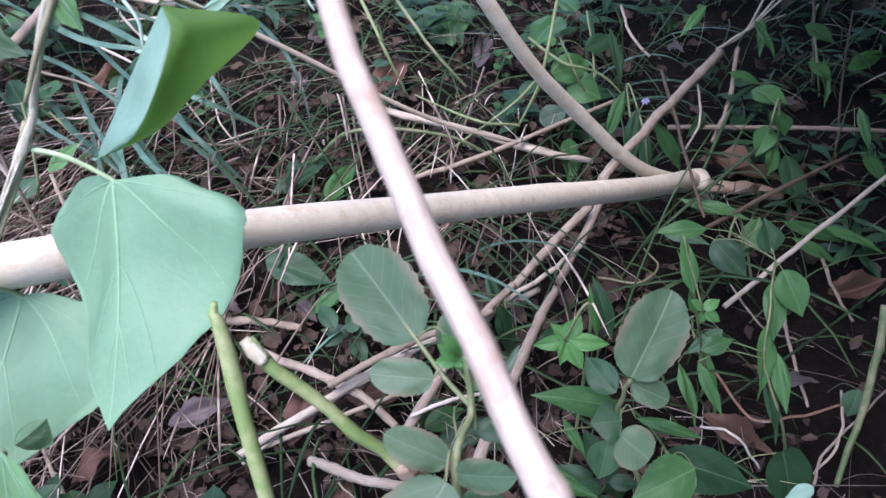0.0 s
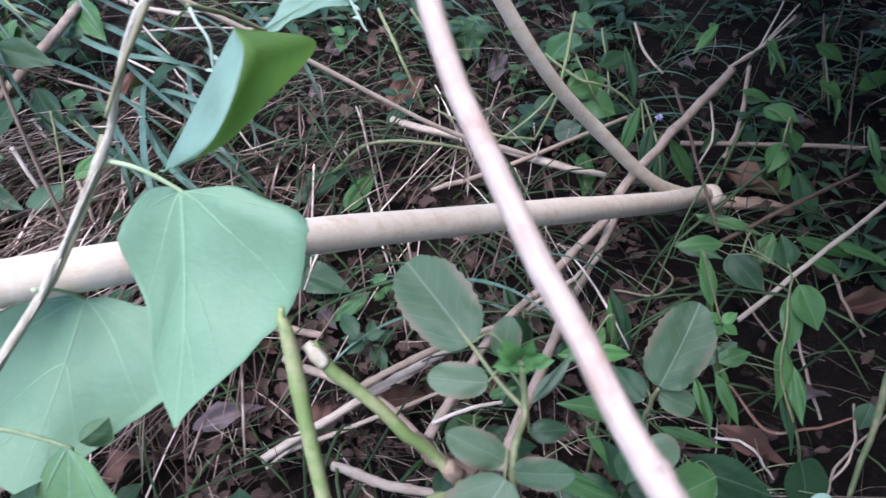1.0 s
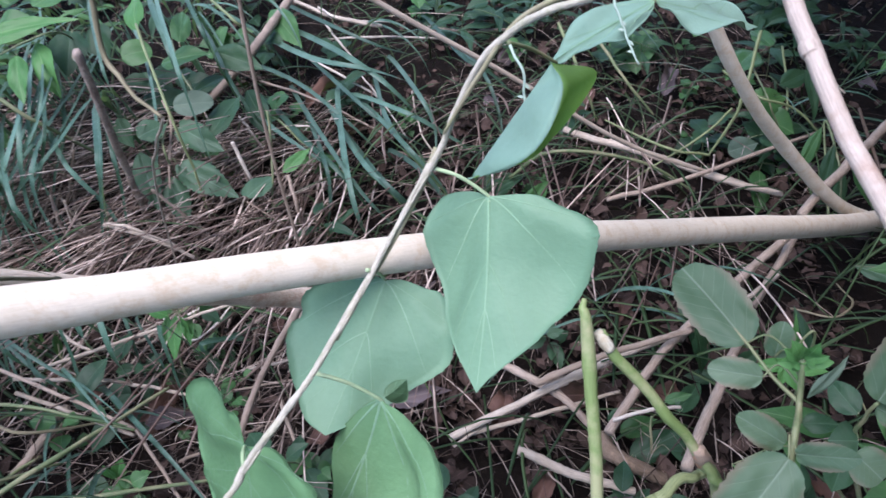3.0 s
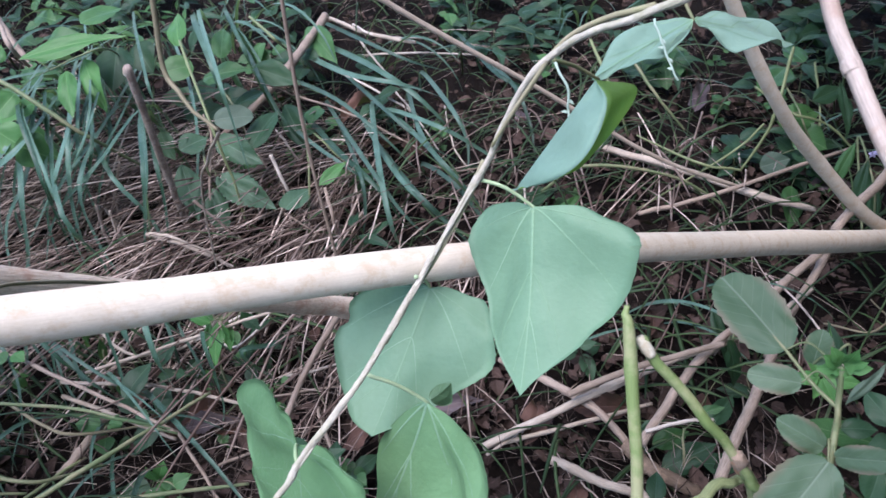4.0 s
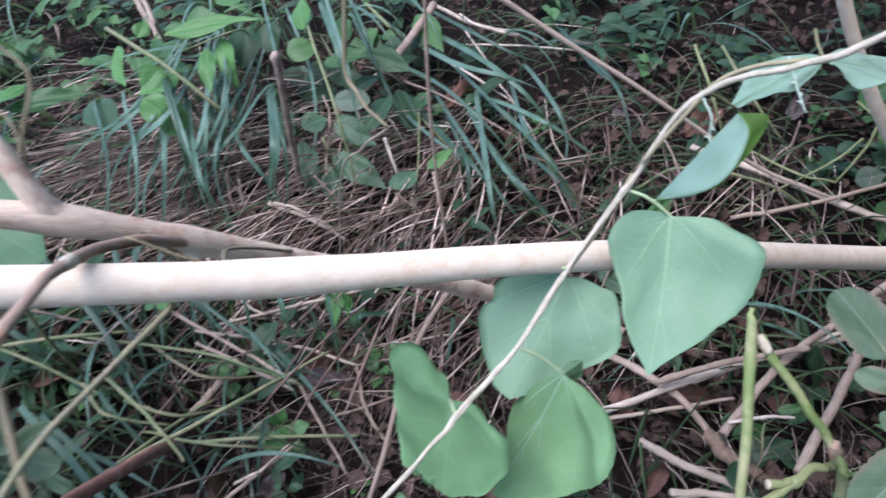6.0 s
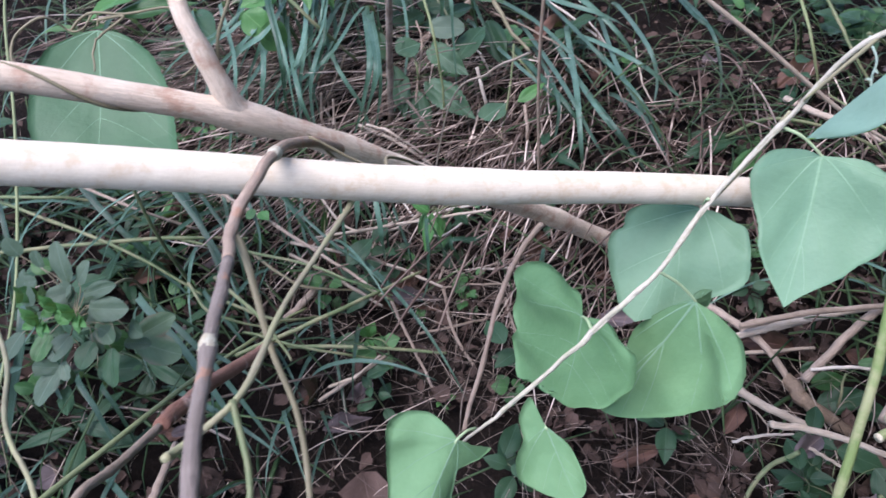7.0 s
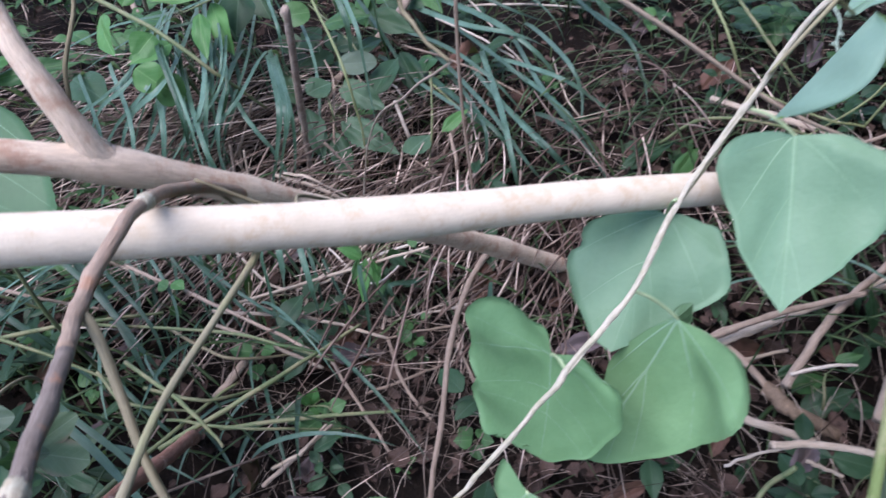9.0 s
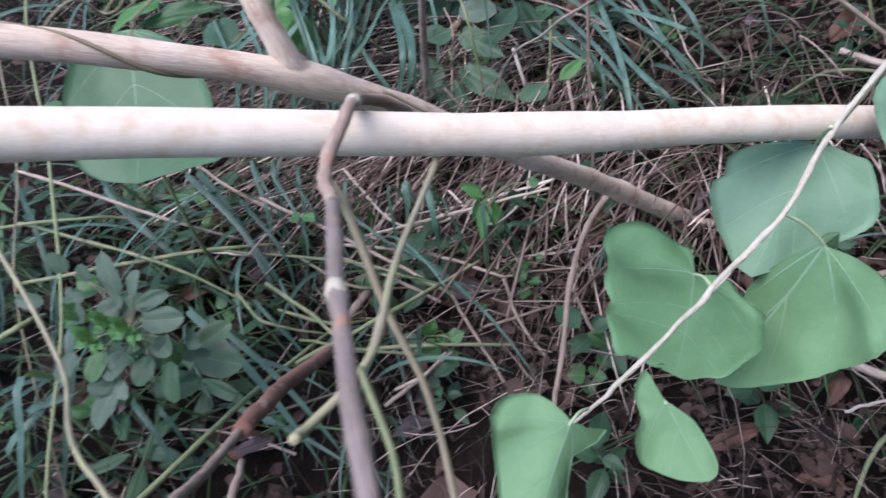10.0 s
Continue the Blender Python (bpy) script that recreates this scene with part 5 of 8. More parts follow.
stick("fallen_stick", [(0.092, 0.427, 0.160), (0.146, 0.569, 0.140), (0.197, 0.701, 0.100)], 0.0060, TWIG, 6, "fallen sticks")
stick("broken_stick", [(-0.085, 0.471, 0.080), (-0.016, 0.443, 0.090), (0.051, 0.437, 0.080)], 0.0053, STRAW, 7)
stick("fallen_stick", [(-0.876, 0.479, 0.160), (-0.674, 0.443, 0.130), (-0.547, 0.420, 0.100)], 0.0026, TWIG, 8, "fallen sticks")
stick("fallen_stick", [(-0.706, 0.475, 0.120), (-0.571, 0.540, 0.140), (-0.440, 0.553, 0.200)], 0.0023, STRAW, 9, "fallen sticks")
stick("runner_stem", [(-0.678, 0.230, 0.150), (-0.585, 0.320, 0.170), (-0.521, 0.472, 0.120)], 0.0030, STEM, 10, "trailing stems")
stick("runner_stem", [(-0.935, 0.410, 0.100), (-0.673, 0.402, 0.150), (-0.534, 0.408, 0.120)], 0.0022, STEM, 11, "trailing stems")
stick("runner_stem", [(-0.746, 0.304, 0.200), (-0.635, 0.256, 0.220), (-0.575, 0.226, 0.200)], 0.0025, STEM, 12, "trailing stems")
stick("dry_stalk", [(-0.547, 0.420, 0.100), (-0.505, 0.386, 0.070), (-0.443, 0.335, 0.040)], 0.0022, TWIG, 13, "dry stalks")
stick("fallen_stick", [(-0.685, 0.460, 0.060), (-0.689, 0.411, 0.060), (-0.714, 0.365, 0.040)], 0.0059, TWIG, 14, "fallen sticks")
stick("fallen_stick", [(-0.729, 1.533, 0.120), (-0.732, 1.271, 0.120), (-0.825, 1.126, 0.050)], 0.0093, TWIG, 15, "fallen sticks")
stick("dry_stalk", [(-0.785, 0.768, 0.100), (-0.692, 0.748, 0.100), (-0.633, 0.752, 0.060)], 0.0033, STRAW, 16, "dry stalks")
stick("dry_stalk", [(-1.571, 1.447, 0.150), (-1.483, 1.374, 0.120), (-1.403, 1.313, 0.080)], 0.0077, TWIG, 19, "dry stalks")
stick("dry_stalk", [(-0.767, 1.643, 0.060), (-0.609, 1.488, 0.100), (-0.492, 1.452, 0.100)], 0.0047, STRAW, 20, "dry stalks")
stick("fallen_stick", [(-0.075, 1.155, 0.060), (0.072, 1.081, 0.070), (0.192, 1.021, 0.070), (0.289, 1.018, 0.050)], 0.0063, STRAW, 21, "fallen sticks")
stick("dry_stalk", [(0.005, 0.928, 0.090), (0.128, 0.992, 0.090), (0.357, 1.156, 0.080)], 0.0037, TWIG, 22, "dry stalks")
stick("runner_stem", [(-0.158, 1.005, 0.060), (-0.084, 1.006, 0.120), (0.054, 1.018, 0.100), (0.150, 1.011, 0.050)], 0.0029, STEM, 26, "trailing stems")
stick("fallen_stick", [(0.410, 0.690, 0.080), (0.518, 0.763, 0.120), (0.667, 0.878, 0.140)], 0.0033, STRAW, 27, "fallen sticks")
stick("fallen_stick", [(0.541, 1.268, 0.100), (0.398, 1.052, 0.130), (0.263, 0.842, 0.160)], 0.0075, TWIG, 28, "fallen sticks")
stick("fallen_stick", [(0.254, 0.837, 0.120), (0.185, 0.761, 0.100), (0.107, 0.664, 0.080)], 0.0059, TWIG, 29, "fallen sticks")
stick("fallen_stick", [(0.274, 0.864, 0.100), (0.225, 0.770, 0.080), (0.182, 0.694, 0.050)], 0.0054, TWIG, 30, "fallen sticks")
stick("fallen_stick", [(0.240, 0.772, 0.110), (0.181, 0.720, 0.100), (0.102, 0.671, 0.080)], 0.0033, STRAW, 31, "fallen sticks")
stick("dark_twig", [(0.416, 1.174, 0.120), (0.402, 0.945, 0.130), (0.402, 0.811, 0.120)], 0.0025, BARK_DARK, 32)
stick("dead_stump", [(0.468, 1.000, 0.012), (0.525, 0.998, 0.012), (0.61, 1.012, -0.02)], 0.0105, BARK_PURPLE, 33)
stick("dry_stalk", [(0.429, 0.853, 0.060), (0.534, 0.892, 0.100), (0.658, 0.970, 0.100)], 0.0033, BARK_DARK, 34, "dry stalks")
stick("dry_stalk", [(0.426, 1.109, 0.050), (0.607, 1.095, 0.060), (0.784, 1.086, 0.060)], 0.0038, TWIG, 35, "dry stalks")
stick("fallen_stick", [(-0.259, 0.684, 0.050), (-0.192, 0.686, 0.050), (-0.128, 0.675, 0.050)], 0.0055, TWIG, 36, "fallen sticks")
stick("runner_stem", [(-1.194, 0.257, 0.120), (-0.932, 0.359, 0.150), (-0.805, 0.437, 0.120)], 0.0031, STEM, 38, "trailing stems")
stick("runner_stem", [(-1.220, 0.323, 0.180), (-0.958, 0.324, 0.160), (-0.821, 0.328, 0.100)], 0.0026, STEM, 39, "trailing stems")
stick("runner_stem", [(-0.660, 0.304, 0.080), (-0.554, 0.336, 0.090), (-0.447, 0.389, 0.060)], 0.0029, STEM, 40, "trailing stems")
stick("dry_stalk", [(-0.585, 0.256, 0.050), (-0.545, 0.292, 0.080), (-0.526, 0.351, 0.060)], 0.0028, TWIG, 41, "dry stalks")
stick("dry_stalk", [(-0.647, 0.019, 0.160), (-0.656, 0.053, 0.160), (-0.678, 0.098, 0.140)], 0.0047, TWIG, 42, "dry stalks")
stick("broken_stick", [(-0.048, 0.285, 0.300), (0.007, 0.306, 0.280), (0.087, 0.322, 0.250)], 0.0033, STRAW, 43)
stick("dry_stalk", [(-0.072, 0.553, 0.100), (0.013, 0.596, 0.120), (0.116, 0.647, 0.120)], 0.0043, TWIG, 44, "dry stalks")
stick("red_twig", [(-0.74, 0.32, -0.01), (-0.64, 0.25, 0.16), (-0.589, 0.196, 0.251), (-0.515, 0.065, 0.416), (-0.483, 0.004, 0.48)], 0.0072, BARK_RED, 201)
stick("fallen_stick", [(-0.487, 0.012, 0.472), (-0.46, -0.038, 0.525), (-0.438, -0.080, 0.569), (-0.41, -0.14, 0.6)], 0.003, TWIG, 202)
stick("runner_stem", [(-0.662, -0.072, 0.311), (-0.679, -0.005, 0.263), (-0.701, 0.145, 0.175), (-0.705, 0.303, 0.087), (-0.690, 0.396, 0.045)], 0.0058, STEM_YELLOW, 203)
stick("runner_stem", [(-0.95, 0.16, 0.45), (-0.777, 0.086, 0.482), (-0.656, 0.016, 0.473), (-0.565, -0.043, 0.515), (-0.466, -0.086, 0.559), (-0.38, -0.16, 0.58)], 0.0019, STEM_TAN, 204)
stick("runner_stem", [(-1.36, 0.68, 0.42), (-1.231, 0.520, 0.389), (-1.084, 0.347, 0.312), (-0.946, 0.162, 0.240), (-0.829, -0.037, 0.184), (-0.8, -0.15, 0.0)], 0.0038, STEM_YELLOW, 205)
stick("runner_stem", [(-1.4, 0.66, 0.44), (-1.27, 0.500, 0.40), (-1.12, 0.327, 0.322), (-0.99, 0.142, 0.250), (-0.88, -0.05, 0.0)], 0.0024, STEM_BROWN, 206)
stick("dead_shoot", [(-0.6765, 0.7525, 0.4164), (-0.6741, 0.7478, 0.4079), (-0.7189, 0.7937, 0.2183), (-0.7390, 0.8143, 0.1330), (-0.7748, 0.8510, -0.0200)], 0.0056, BARK_GREY, 207)
shoot_top = bpy.data.objects["dead_shoot"]
cut_at, cut_dir = np.array((-0.6775, 0.7500, 0.4165)), unit((0.35, -0.85, 0.4))
part("hollow_cut", tube("hollow_cut", [cut_at - cut_dir * 0.006, cut_at + cut_dir * 0.003], [0.0055, 0.0062], PITH, 14, 6, 0, (), 0.06), shoot_top, "pale slanting cut face")
# raised dark disc instead of an opening; its colour gives the hollow's shade
part("hole", tube("hole", [cut_at, cut_at + cut_dir * 0.0036], [0.0036, 0.0034], BARK_DARK, 10, 4, 0, (), 0.2), shoot_top, "dark disc in place of the hollow's shade")
stick("fallen_stick", [(-0.40, 0.84, 0.52), (-0.332, 0.863, 0.458), (-0.146, 0.923, 0.307), (0.039, 0.982, 0.156), (0.236, 1.061, 0.035)], 0.0036, STRAW, 208)
for k in range(9):
    stick("dry_stalk", [(0.5344, 1.2712, 0.1027), (0.5907, 1.3051, 0.1203), (0.655 + 0.02 * math.sin(k * 2.1), 1.355 + 0.025 * math.cos(k * 1.7), 0.12 + 0.008 * k)], 0.0012 + 0.0004 * (k % 3), STRAW, 230 + k, "dry stalks")
stick("dry_stalk", [(-0.43, 0.79, 0.95), (-0.429, 0.783, 0.810), (-0.427, 0.751, 0.596), (-0.427, 0.718, 0.381), (-0.414, 0.695, 0.165), (-0.41, 0.69, 0.0)], 0.0024, TWIG, 209)

# ---- herbs and stalks between the grass fans and in the shade ----
herb("oval_leaf_herb", "herb with smooth oval dark green leaves among the grass", "herb", [(-0.696, 1.007, 0.100), (-0.688, 0.986, 0.200), (-0.764, 1.077, 0.200), (-1.050, 1.507, 0.020)], [0.0014, 0.0016, 0.0018, 0.002],
     [
      ((-0.787, 1.065, 0.220), (-0.697, 1.078, 0.240), 0.055, MID_LEAF, "ovate", 0),
      ((-0.765, 1.107, 0.240), (-0.794, 1.196, 0.260), 0.038, MID_LEAF, "ovate", 0),
      ((-0.748, 1.184, 0.180), (-0.645, 1.161, 0.160), 0.052, DARK_LEAF, "ovate", 0),
      ((-0.726, 1.034, 0.180), (-0.683, 1.108, 0.180), 0.044, DARK_LEAF, "ovate", 0),
      ((-0.724, 0.967, 0.200), (-0.659, 0.985, 0.200), 0.044, BLUISH, "oval", 0),
      ((-0.656, 0.939, 0.160), (-0.641, 1.042, 0.180), 0.054, DARK_LEAF, "ovate", 0),
      ((-0.665, 1.115, 0.140), (-0.588, 1.023, 0.100), 0.048, DARK_LEAF, "ovate", 0),
      ((-0.903, 1.118, 0.200), (-0.856, 1.148, 0.200), 0.056, MID_LEAF, "oval", 0),
      ((-0.871, 1.149, 0.240), (-0.927, 1.252, 0.260), 0.044, BRIGHT_LEAF, "ovate", 0),
      ((-0.754, 1.473, 0.120), (-0.649, 1.358, 0.100), 0.063, MID_LEAF, "ovate", 0.05),
     ])
herb("eaten_leaf_herb", "herb with ragged insect-eaten grey-green leaves", "herb", [(-0.712, 0.900, 0.020), (-0.721, 0.898, 0.100), (-0.734, 0.916, 0.160), (-0.906, 1.207, 0.020)], [0.0014, 0.0016, 0.0018, 0.002],
     [
      ((-0.762, 0.898, 0.180), (-0.732, 0.943, 0.180), 0.051, PALE_LEAF, "ovate", 0.1),
      ((-0.714, 0.947, 0.170), (-0.625, 0.915, 0.150), 0.046, PALE_LEAF, "heart", 0.1),
      ((-0.772, 0.900, 0.150), (-0.711, 0.812, 0.100), 0.046, PALE_LEAF, "lance", 0.06),
      ((-0.700, 0.884, 0.140), (-0.589, 0.859, 0.100), 0.053, PALE_LEAF, "ovate", 0.1),
      ((-0.574, 0.861, 0.100), (-0.551, 0.923, 0.100), 0.047, PALE_LEAF, "heart", 0.1),
      ((-0.718, 0.875, 0.120), (-0.672, 0.819, 0.060), 0.042, PALE_LEAF, "ovate", 0.1),
      ((-0.851, 0.976, 0.160), (-0.819, 0.946, 0.120), 0.042, PALE_LEAF, "ovate", 0.08),
      ((-0.524, 0.904, 0.120), (-0.487, 0.952, 0.140), 0.025, BRIGHT_LEAF, "lance", 0),
     ])
herb("tall_leafy_herb", "tall herb with light green pointed leaves", "herb", [(-0.987, 0.942, 0.300), (-0.935, 0.948, 0.320), (-0.919, 1.018, 0.300), (-1.208, 1.409, 0.020)], [0.0014, 0.0016, 0.0018, 0.002],
     [
      ((-0.956, 0.940, 0.300), (-0.914, 0.864, 0.260), 0.035, BRIGHT_LEAF, "ovate", 0),
      ((-0.980, 1.016, 0.280), (-0.916, 0.941, 0.220), 0.045, BRIGHT_LEAF, "ovate", 0),
      ((-0.970, 1.099, 0.260), (-0.944, 1.011, 0.220), 0.067, DARK_LEAF, "ovate", 0),
      ((-0.968, 1.155, 0.240), (-0.925, 1.111, 0.200), 0.063, DARK_LEAF, "ovate", 0),
      ((-1.073, 0.972, 0.300), (-0.898, 1.046, 0.320), 0.047, BRIGHT_LEAF, "lance", 0),
      ((-1.002, 0.865, 0.300), (-1.020, 0.816, 0.280), 0.053, BRIGHT_LEAF, "ovate", 0.02),
      ((-1.139, 0.911, 0.300), (-1.067, 0.824, 0.280), 0.048, BRIGHT_LEAF, "ovate", 0.03),
      ((-1.108, 0.903, 0.200), (-0.972, 0.857, 0.180), 0.064, BRIGHT_LEAF, "ovate", 0.03),
      ((-1.080, 1.047, 0.280), (-1.003, 1.068, 0.300), 0.064, MID_LEAF, "ovate", 0),
      ((-1.038, 1.112, 0.300), (-0.995, 1.188, 0.300), 0.065, MID_LEAF, "ovate", 0),
      ((-1.151, 0.987, 0.280), (-1.149, 1.025, 0.300), 0.036, BRIGHT_LEAF, "lance", 0),
      ((-1.212, 0.858, 0.200), (-1.097, 0.800, 0.200), 0.072, DARK_LEAF, "ovate", 0),
     ])
herb("pale_leaf_herb", "herb with broad light green leaves beside the big round leaf", "herb", [(-1.181, 0.587, 0.360), (-1.265, 0.746, 0.300), (-1.630, 1.142, 0.100), (-1.792, 1.319, 0.020)], [0.0014, 0.0016, 0.0018, 0.002],
     [
      ((-1.116, 0.685, 0.360), (-1.142, 0.583, 0.360), 0.042, BRIGHT_LEAF, "lance", 0),
      ((-1.139, 0.637, 0.340), (-1.026, 0.718, 0.340), 0.041, MID_LEAF, "lance", 0),
      ((-1.001, 0.792, 0.280), (-0.951, 0.790, 0.240), 0.055, BRIGHT_LEAF, "ovate", 0.03),
      ((-0.964, 0.781, 0.260), (-0.927, 0.802, 0.220), 0.061, MID_LEAF, "ovate", 0.03),
      ((-0.980, 0.871, 0.280), (-1.022, 0.805, 0.280), 0.048, BRIGHT_LEAF, "ovate", 0),
     ])
herb("pointed_leaf_herb", "herb with crisp toothed green leaves near the trunk base", "herb", [(0.288, 1.129, 0.100), (0.254, 1.136, 0.160), (0.249, 1.262, 0.140), (0.298, 1.525, 0.020)], [0.0014, 0.0016, 0.0018, 0.002],
     [
      ((0.250, 1.285, 0.160), (0.194, 1.189, 0.160), 0.058, MID_LEAF, "ovate", 0.06),
      ((0.224, 1.134, 0.140), (0.297, 1.169, 0.140), 0.050, MID_LEAF, "ovate", 0.06),
      ((0.254, 1.141, 0.120), (0.310, 1.121, 0.100), 0.052, MID_LEAF, "ovate", 0.06),
      ((0.282, 1.305, 0.160), (0.252, 1.369, 0.160), 0.040, MID_LEAF, "ovate", 0.05),
      ((0.287, 1.205, 0.140), (0.348, 1.261, 0.140), 0.035, DARK_LEAF, "lance", 0),
      ((0.210, 1.113, 0.060), (0.256, 1.117, 0.080), 0.042, BLUISH, "ovate", 0.06),
      ((0.260, 1.079, 0.050), (0.251, 0.987, 0.030), 0.040, MID_LEAF, "ovate", 0),
     ])
herb("broad_weed", "weed with mid-green soft leaves in the shade", "herb", [(0.591, 1.065, 0.020), (0.553, 1.022, 0.120), (0.569, 1.053, 0.140), (0.592, 1.035, 0.020)], [0.0014, 0.0016, 0.0018, 0.002],
     [
      ((0.549, 1.115, 0.120), (0.597, 1.079, 0.120), 0.048, MID_LEAF, "ovate", 0),
      ((0.570, 1.059, 0.120), (0.582, 1.020, 0.100), 0.048, MID_LEAF, "ovate", 0),
      ((0.563, 1.042, 0.100), (0.534, 0.994, 0.080), 0.036, MID_LEAF, "ovate", 0),
      ((0.569, 1.014, 0.080), (0.559, 0.984, 0.050), 0.032, MID_LEAF, "ovate", 0),
      ((0.580, 0.996, 0.080), (0.596, 0.921, 0.030), 0.047, DARK_LEAF, "ovate", 0),
      ((0.529, 1.363, 0.140), (0.479, 1.320, 0.100), 0.019, BRIGHT_LEAF, "lance", 0),
      ((0.602, 1.309, 0.140), (0.634, 1.243, 0.100), 0.020, MID_LEAF, "lance", 0),
      ((0.619, 1.320, 0.140), (0.607, 1.252, 0.100), 0.018, MID_LEAF, "lance", 0),
     ])
herb("lance_weed", "weed with long narrow pointed leaves in the shade", "herb", [(0.471, 0.817, 0.020), (0.426, 0.773, 0.120), (0.449, 0.806, 0.120), (0.487, 0.785, 0.020)], [0.0014, 0.0016, 0.0018, 0.002],
     [
      ((0.353, 0.831, 0.080), (0.419, 0.801, 0.080), 0.025, PALE_LEAF, "lance", 0),
      ((0.395, 0.894, 0.080), (0.492, 0.851, 0.080), 0.021, MID_LEAF, "lance", 0),
      ((0.416, 0.788, 0.100), (0.439, 0.752, 0.080), 0.036, PALE_LEAF, "ovate", 0),
      ((0.489, 0.833, 0.100), (0.463, 0.790, 0.060), 0.031, MID_LEAF, "lance", 0),
      ((0.368, 0.638, 0.080), (0.381, 0.551, 0.030), 0.023, MID_LEAF, "lance", 0),
      ((0.389, 0.636, 0.100), (0.344, 0.614, 0.080), 0.018, PALE_LEAF, "ovate", 0),
      ((0.517, 0.825, 0.100), (0.620, 0.824, 0.060), 0.020, MID_LEAF, "lance", 0),
      ((0.582, 0.837, 0.080), (0.666, 0.807, 0.060), 0.021, MID_LEAF, "lance", 0),
      ((0.532, 0.814, 0.080), (0.603, 0.790, 0.050), 0.017, MID_LEAF, "lance", 0),
     ])
herb("upright_blade_herb", "herb with narrow upright bright pointed leaves", "herb", [(0.378, 0.698, 0.050), (0.369, 0.653, 0.060), (0.373, 0.626, 0.050), (0.384, 0.630, 0.020)], [0.0014, 0.0016, 0.0018, 0.002],
     [
      ((0.336, 0.607, 0.160), (0.309, 0.633, 0.240), 0.016, BRIGHT_LEAF, "lance", 0),
      ((0.234, 0.606, 0.120), (0.215, 0.617, 0.200), 0.011, BRIGHT_LEAF, "lance", 0),
      ((0.255, 0.621, 0.100), (0.232, 0.668, 0.160), 0.024, DARK_LEAF, "lance", 0),
      ((0.327, 0.589, 0.100), (0.348, 0.531, 0.050), 0.018, MID_LEAF, "lance", 0),
     ])
herb("spreading_weed", "weed with soft toothed leaves at the clearing edge", "herb", [(0.740, 1.286, 0.020), (0.700, 1.233, 0.100), (0.727, 1.331, 0.100), (0.737, 1.248, 0.020)], [0.0014, 0.0016, 0.0018, 0.002],
     [
      ((0.703, 1.325, 0.120), (0.756, 1.300, 0.100), 0.039, MID_LEAF, "ovate", 0.08),
      ((0.687, 1.233, 0.100), (0.727, 1.207, 0.080), 0.034, MID_LEAF, "ovate", 0.06),
      ((0.539, 1.201, 0.100), (0.601, 1.193, 0.080), 0.020, MID_LEAF, "lance", 0),
      ((0.719, 1.252, 0.100), (0.712, 1.168, 0.050), 0.018, MID_LEAF, "lance", 0),
      ((0.703, 1.003, 0.080), (0.730, 0.957, 0.050), 0.039, MID_LEAF, "ovate", 0.04),
      ((0.722, 1.096, 0.100), (0.739, 1.042, 0.050), 0.018, MID_LEAF, "lance", 0),
      ((0.747, 1.214, 0.100), (0.835, 1.270, 0.100), 0.029, MID_LEAF, "ovate", 0.05),
      ((0.531, 0.566, 0.080), (0.523, 0.548, 0.050), 0.031, PALE_LEAF, "ovate", 0),
     ])
stick("runner_stem", [(-0.803, 1.057, 0.300), (-0.681, 0.890, 0.260), (-0.653, 0.859, 0.160), (-0.650, 0.849, 0.050)], 0.0042, STEM_YELLOW, 300, "trailing stems")
stick("runner_stem", [(-0.552, 0.963, 0.200), (-0.543, 0.910, 0.120), (-0.543, 0.845, 0.020)], 0.0020, STEM, 301, "trailing stems")
stick("runner_stem", [(-0.601, 1.084, 0.100), (-0.520, 1.009, 0.100), (-0.447, 0.995, 0.050)], 0.0038, STEM_YELLOW, 302, "trailing stems")
stick("runner_stem", [(-1.142, 0.912, 0.340), (-0.993, 0.853, 0.320), (-0.891, 0.835, 0.260), (-0.847, 0.891, 0.150)], 0.0037, STEM, 303, "trailing stems")
stick("runner_stem", [(-0.827, 1.359, 0.200), (-0.727, 1.260, 0.200), (-0.750, 1.377, 0.100)], 0.0053, STEM_YELLOW, 304, "trailing stems")
stick("dry_stalk", [(-0.702, 0.811, 0.030), (-0.714, 0.873, 0.120), (-0.743, 0.968, 0.160), (-0.773, 1.010, 0.180)], 0.0020, TWIG, 305, "dry stalks")
stick("dry_stalk", [(-0.665, 1.534, 0.100), (-0.593, 1.481, 0.100), (-0.503, 1.549, 0.060)], 0.0026, PALE_STRAW, 306, "dry stalks")
stick("dry_stalk", [(-0.634, 1.460, 0.060), (-0.504, 1.442, 0.080), (-0.354, 1.498, 0.050)], 0.0025, PALE_STRAW, 307, "dry stalks")
stick("dry_stalk", [(-0.667, 1.363, 0.080), (-0.524, 1.244, 0.100), (-0.435, 1.222, 0.060)], 0.0023, PALE_STRAW, 308, "dry stalks")
stick("dry_stalk", [(-0.720, 1.276, 0.060), (-0.557, 1.183, 0.080), (-0.402, 1.120, 0.050)], 0.0023, TWIG, 309, "dry stalks")
stick("dry_stalk", [(-0.664, 1.548, 0.060), (-0.590, 1.425, 0.080), (-0.544, 1.391, 0.050)], 0.0026, PALE_STRAW, 310, "dry stalks")
stick("dry_stalk", [(-0.510, 1.318, 0.060), (-0.427, 1.187, 0.080), (-0.368, 1.127, 0.040)], 0.0017, PALE_STRAW, 311, "dry stalks")
stick("dry_stalk", [(-0.713, 1.144, 0.060), (-0.663, 1.083, 0.070), (-0.640, 1.070, 0.040)], 0.0022, PALE_STRAW, 312, "dry stalks")
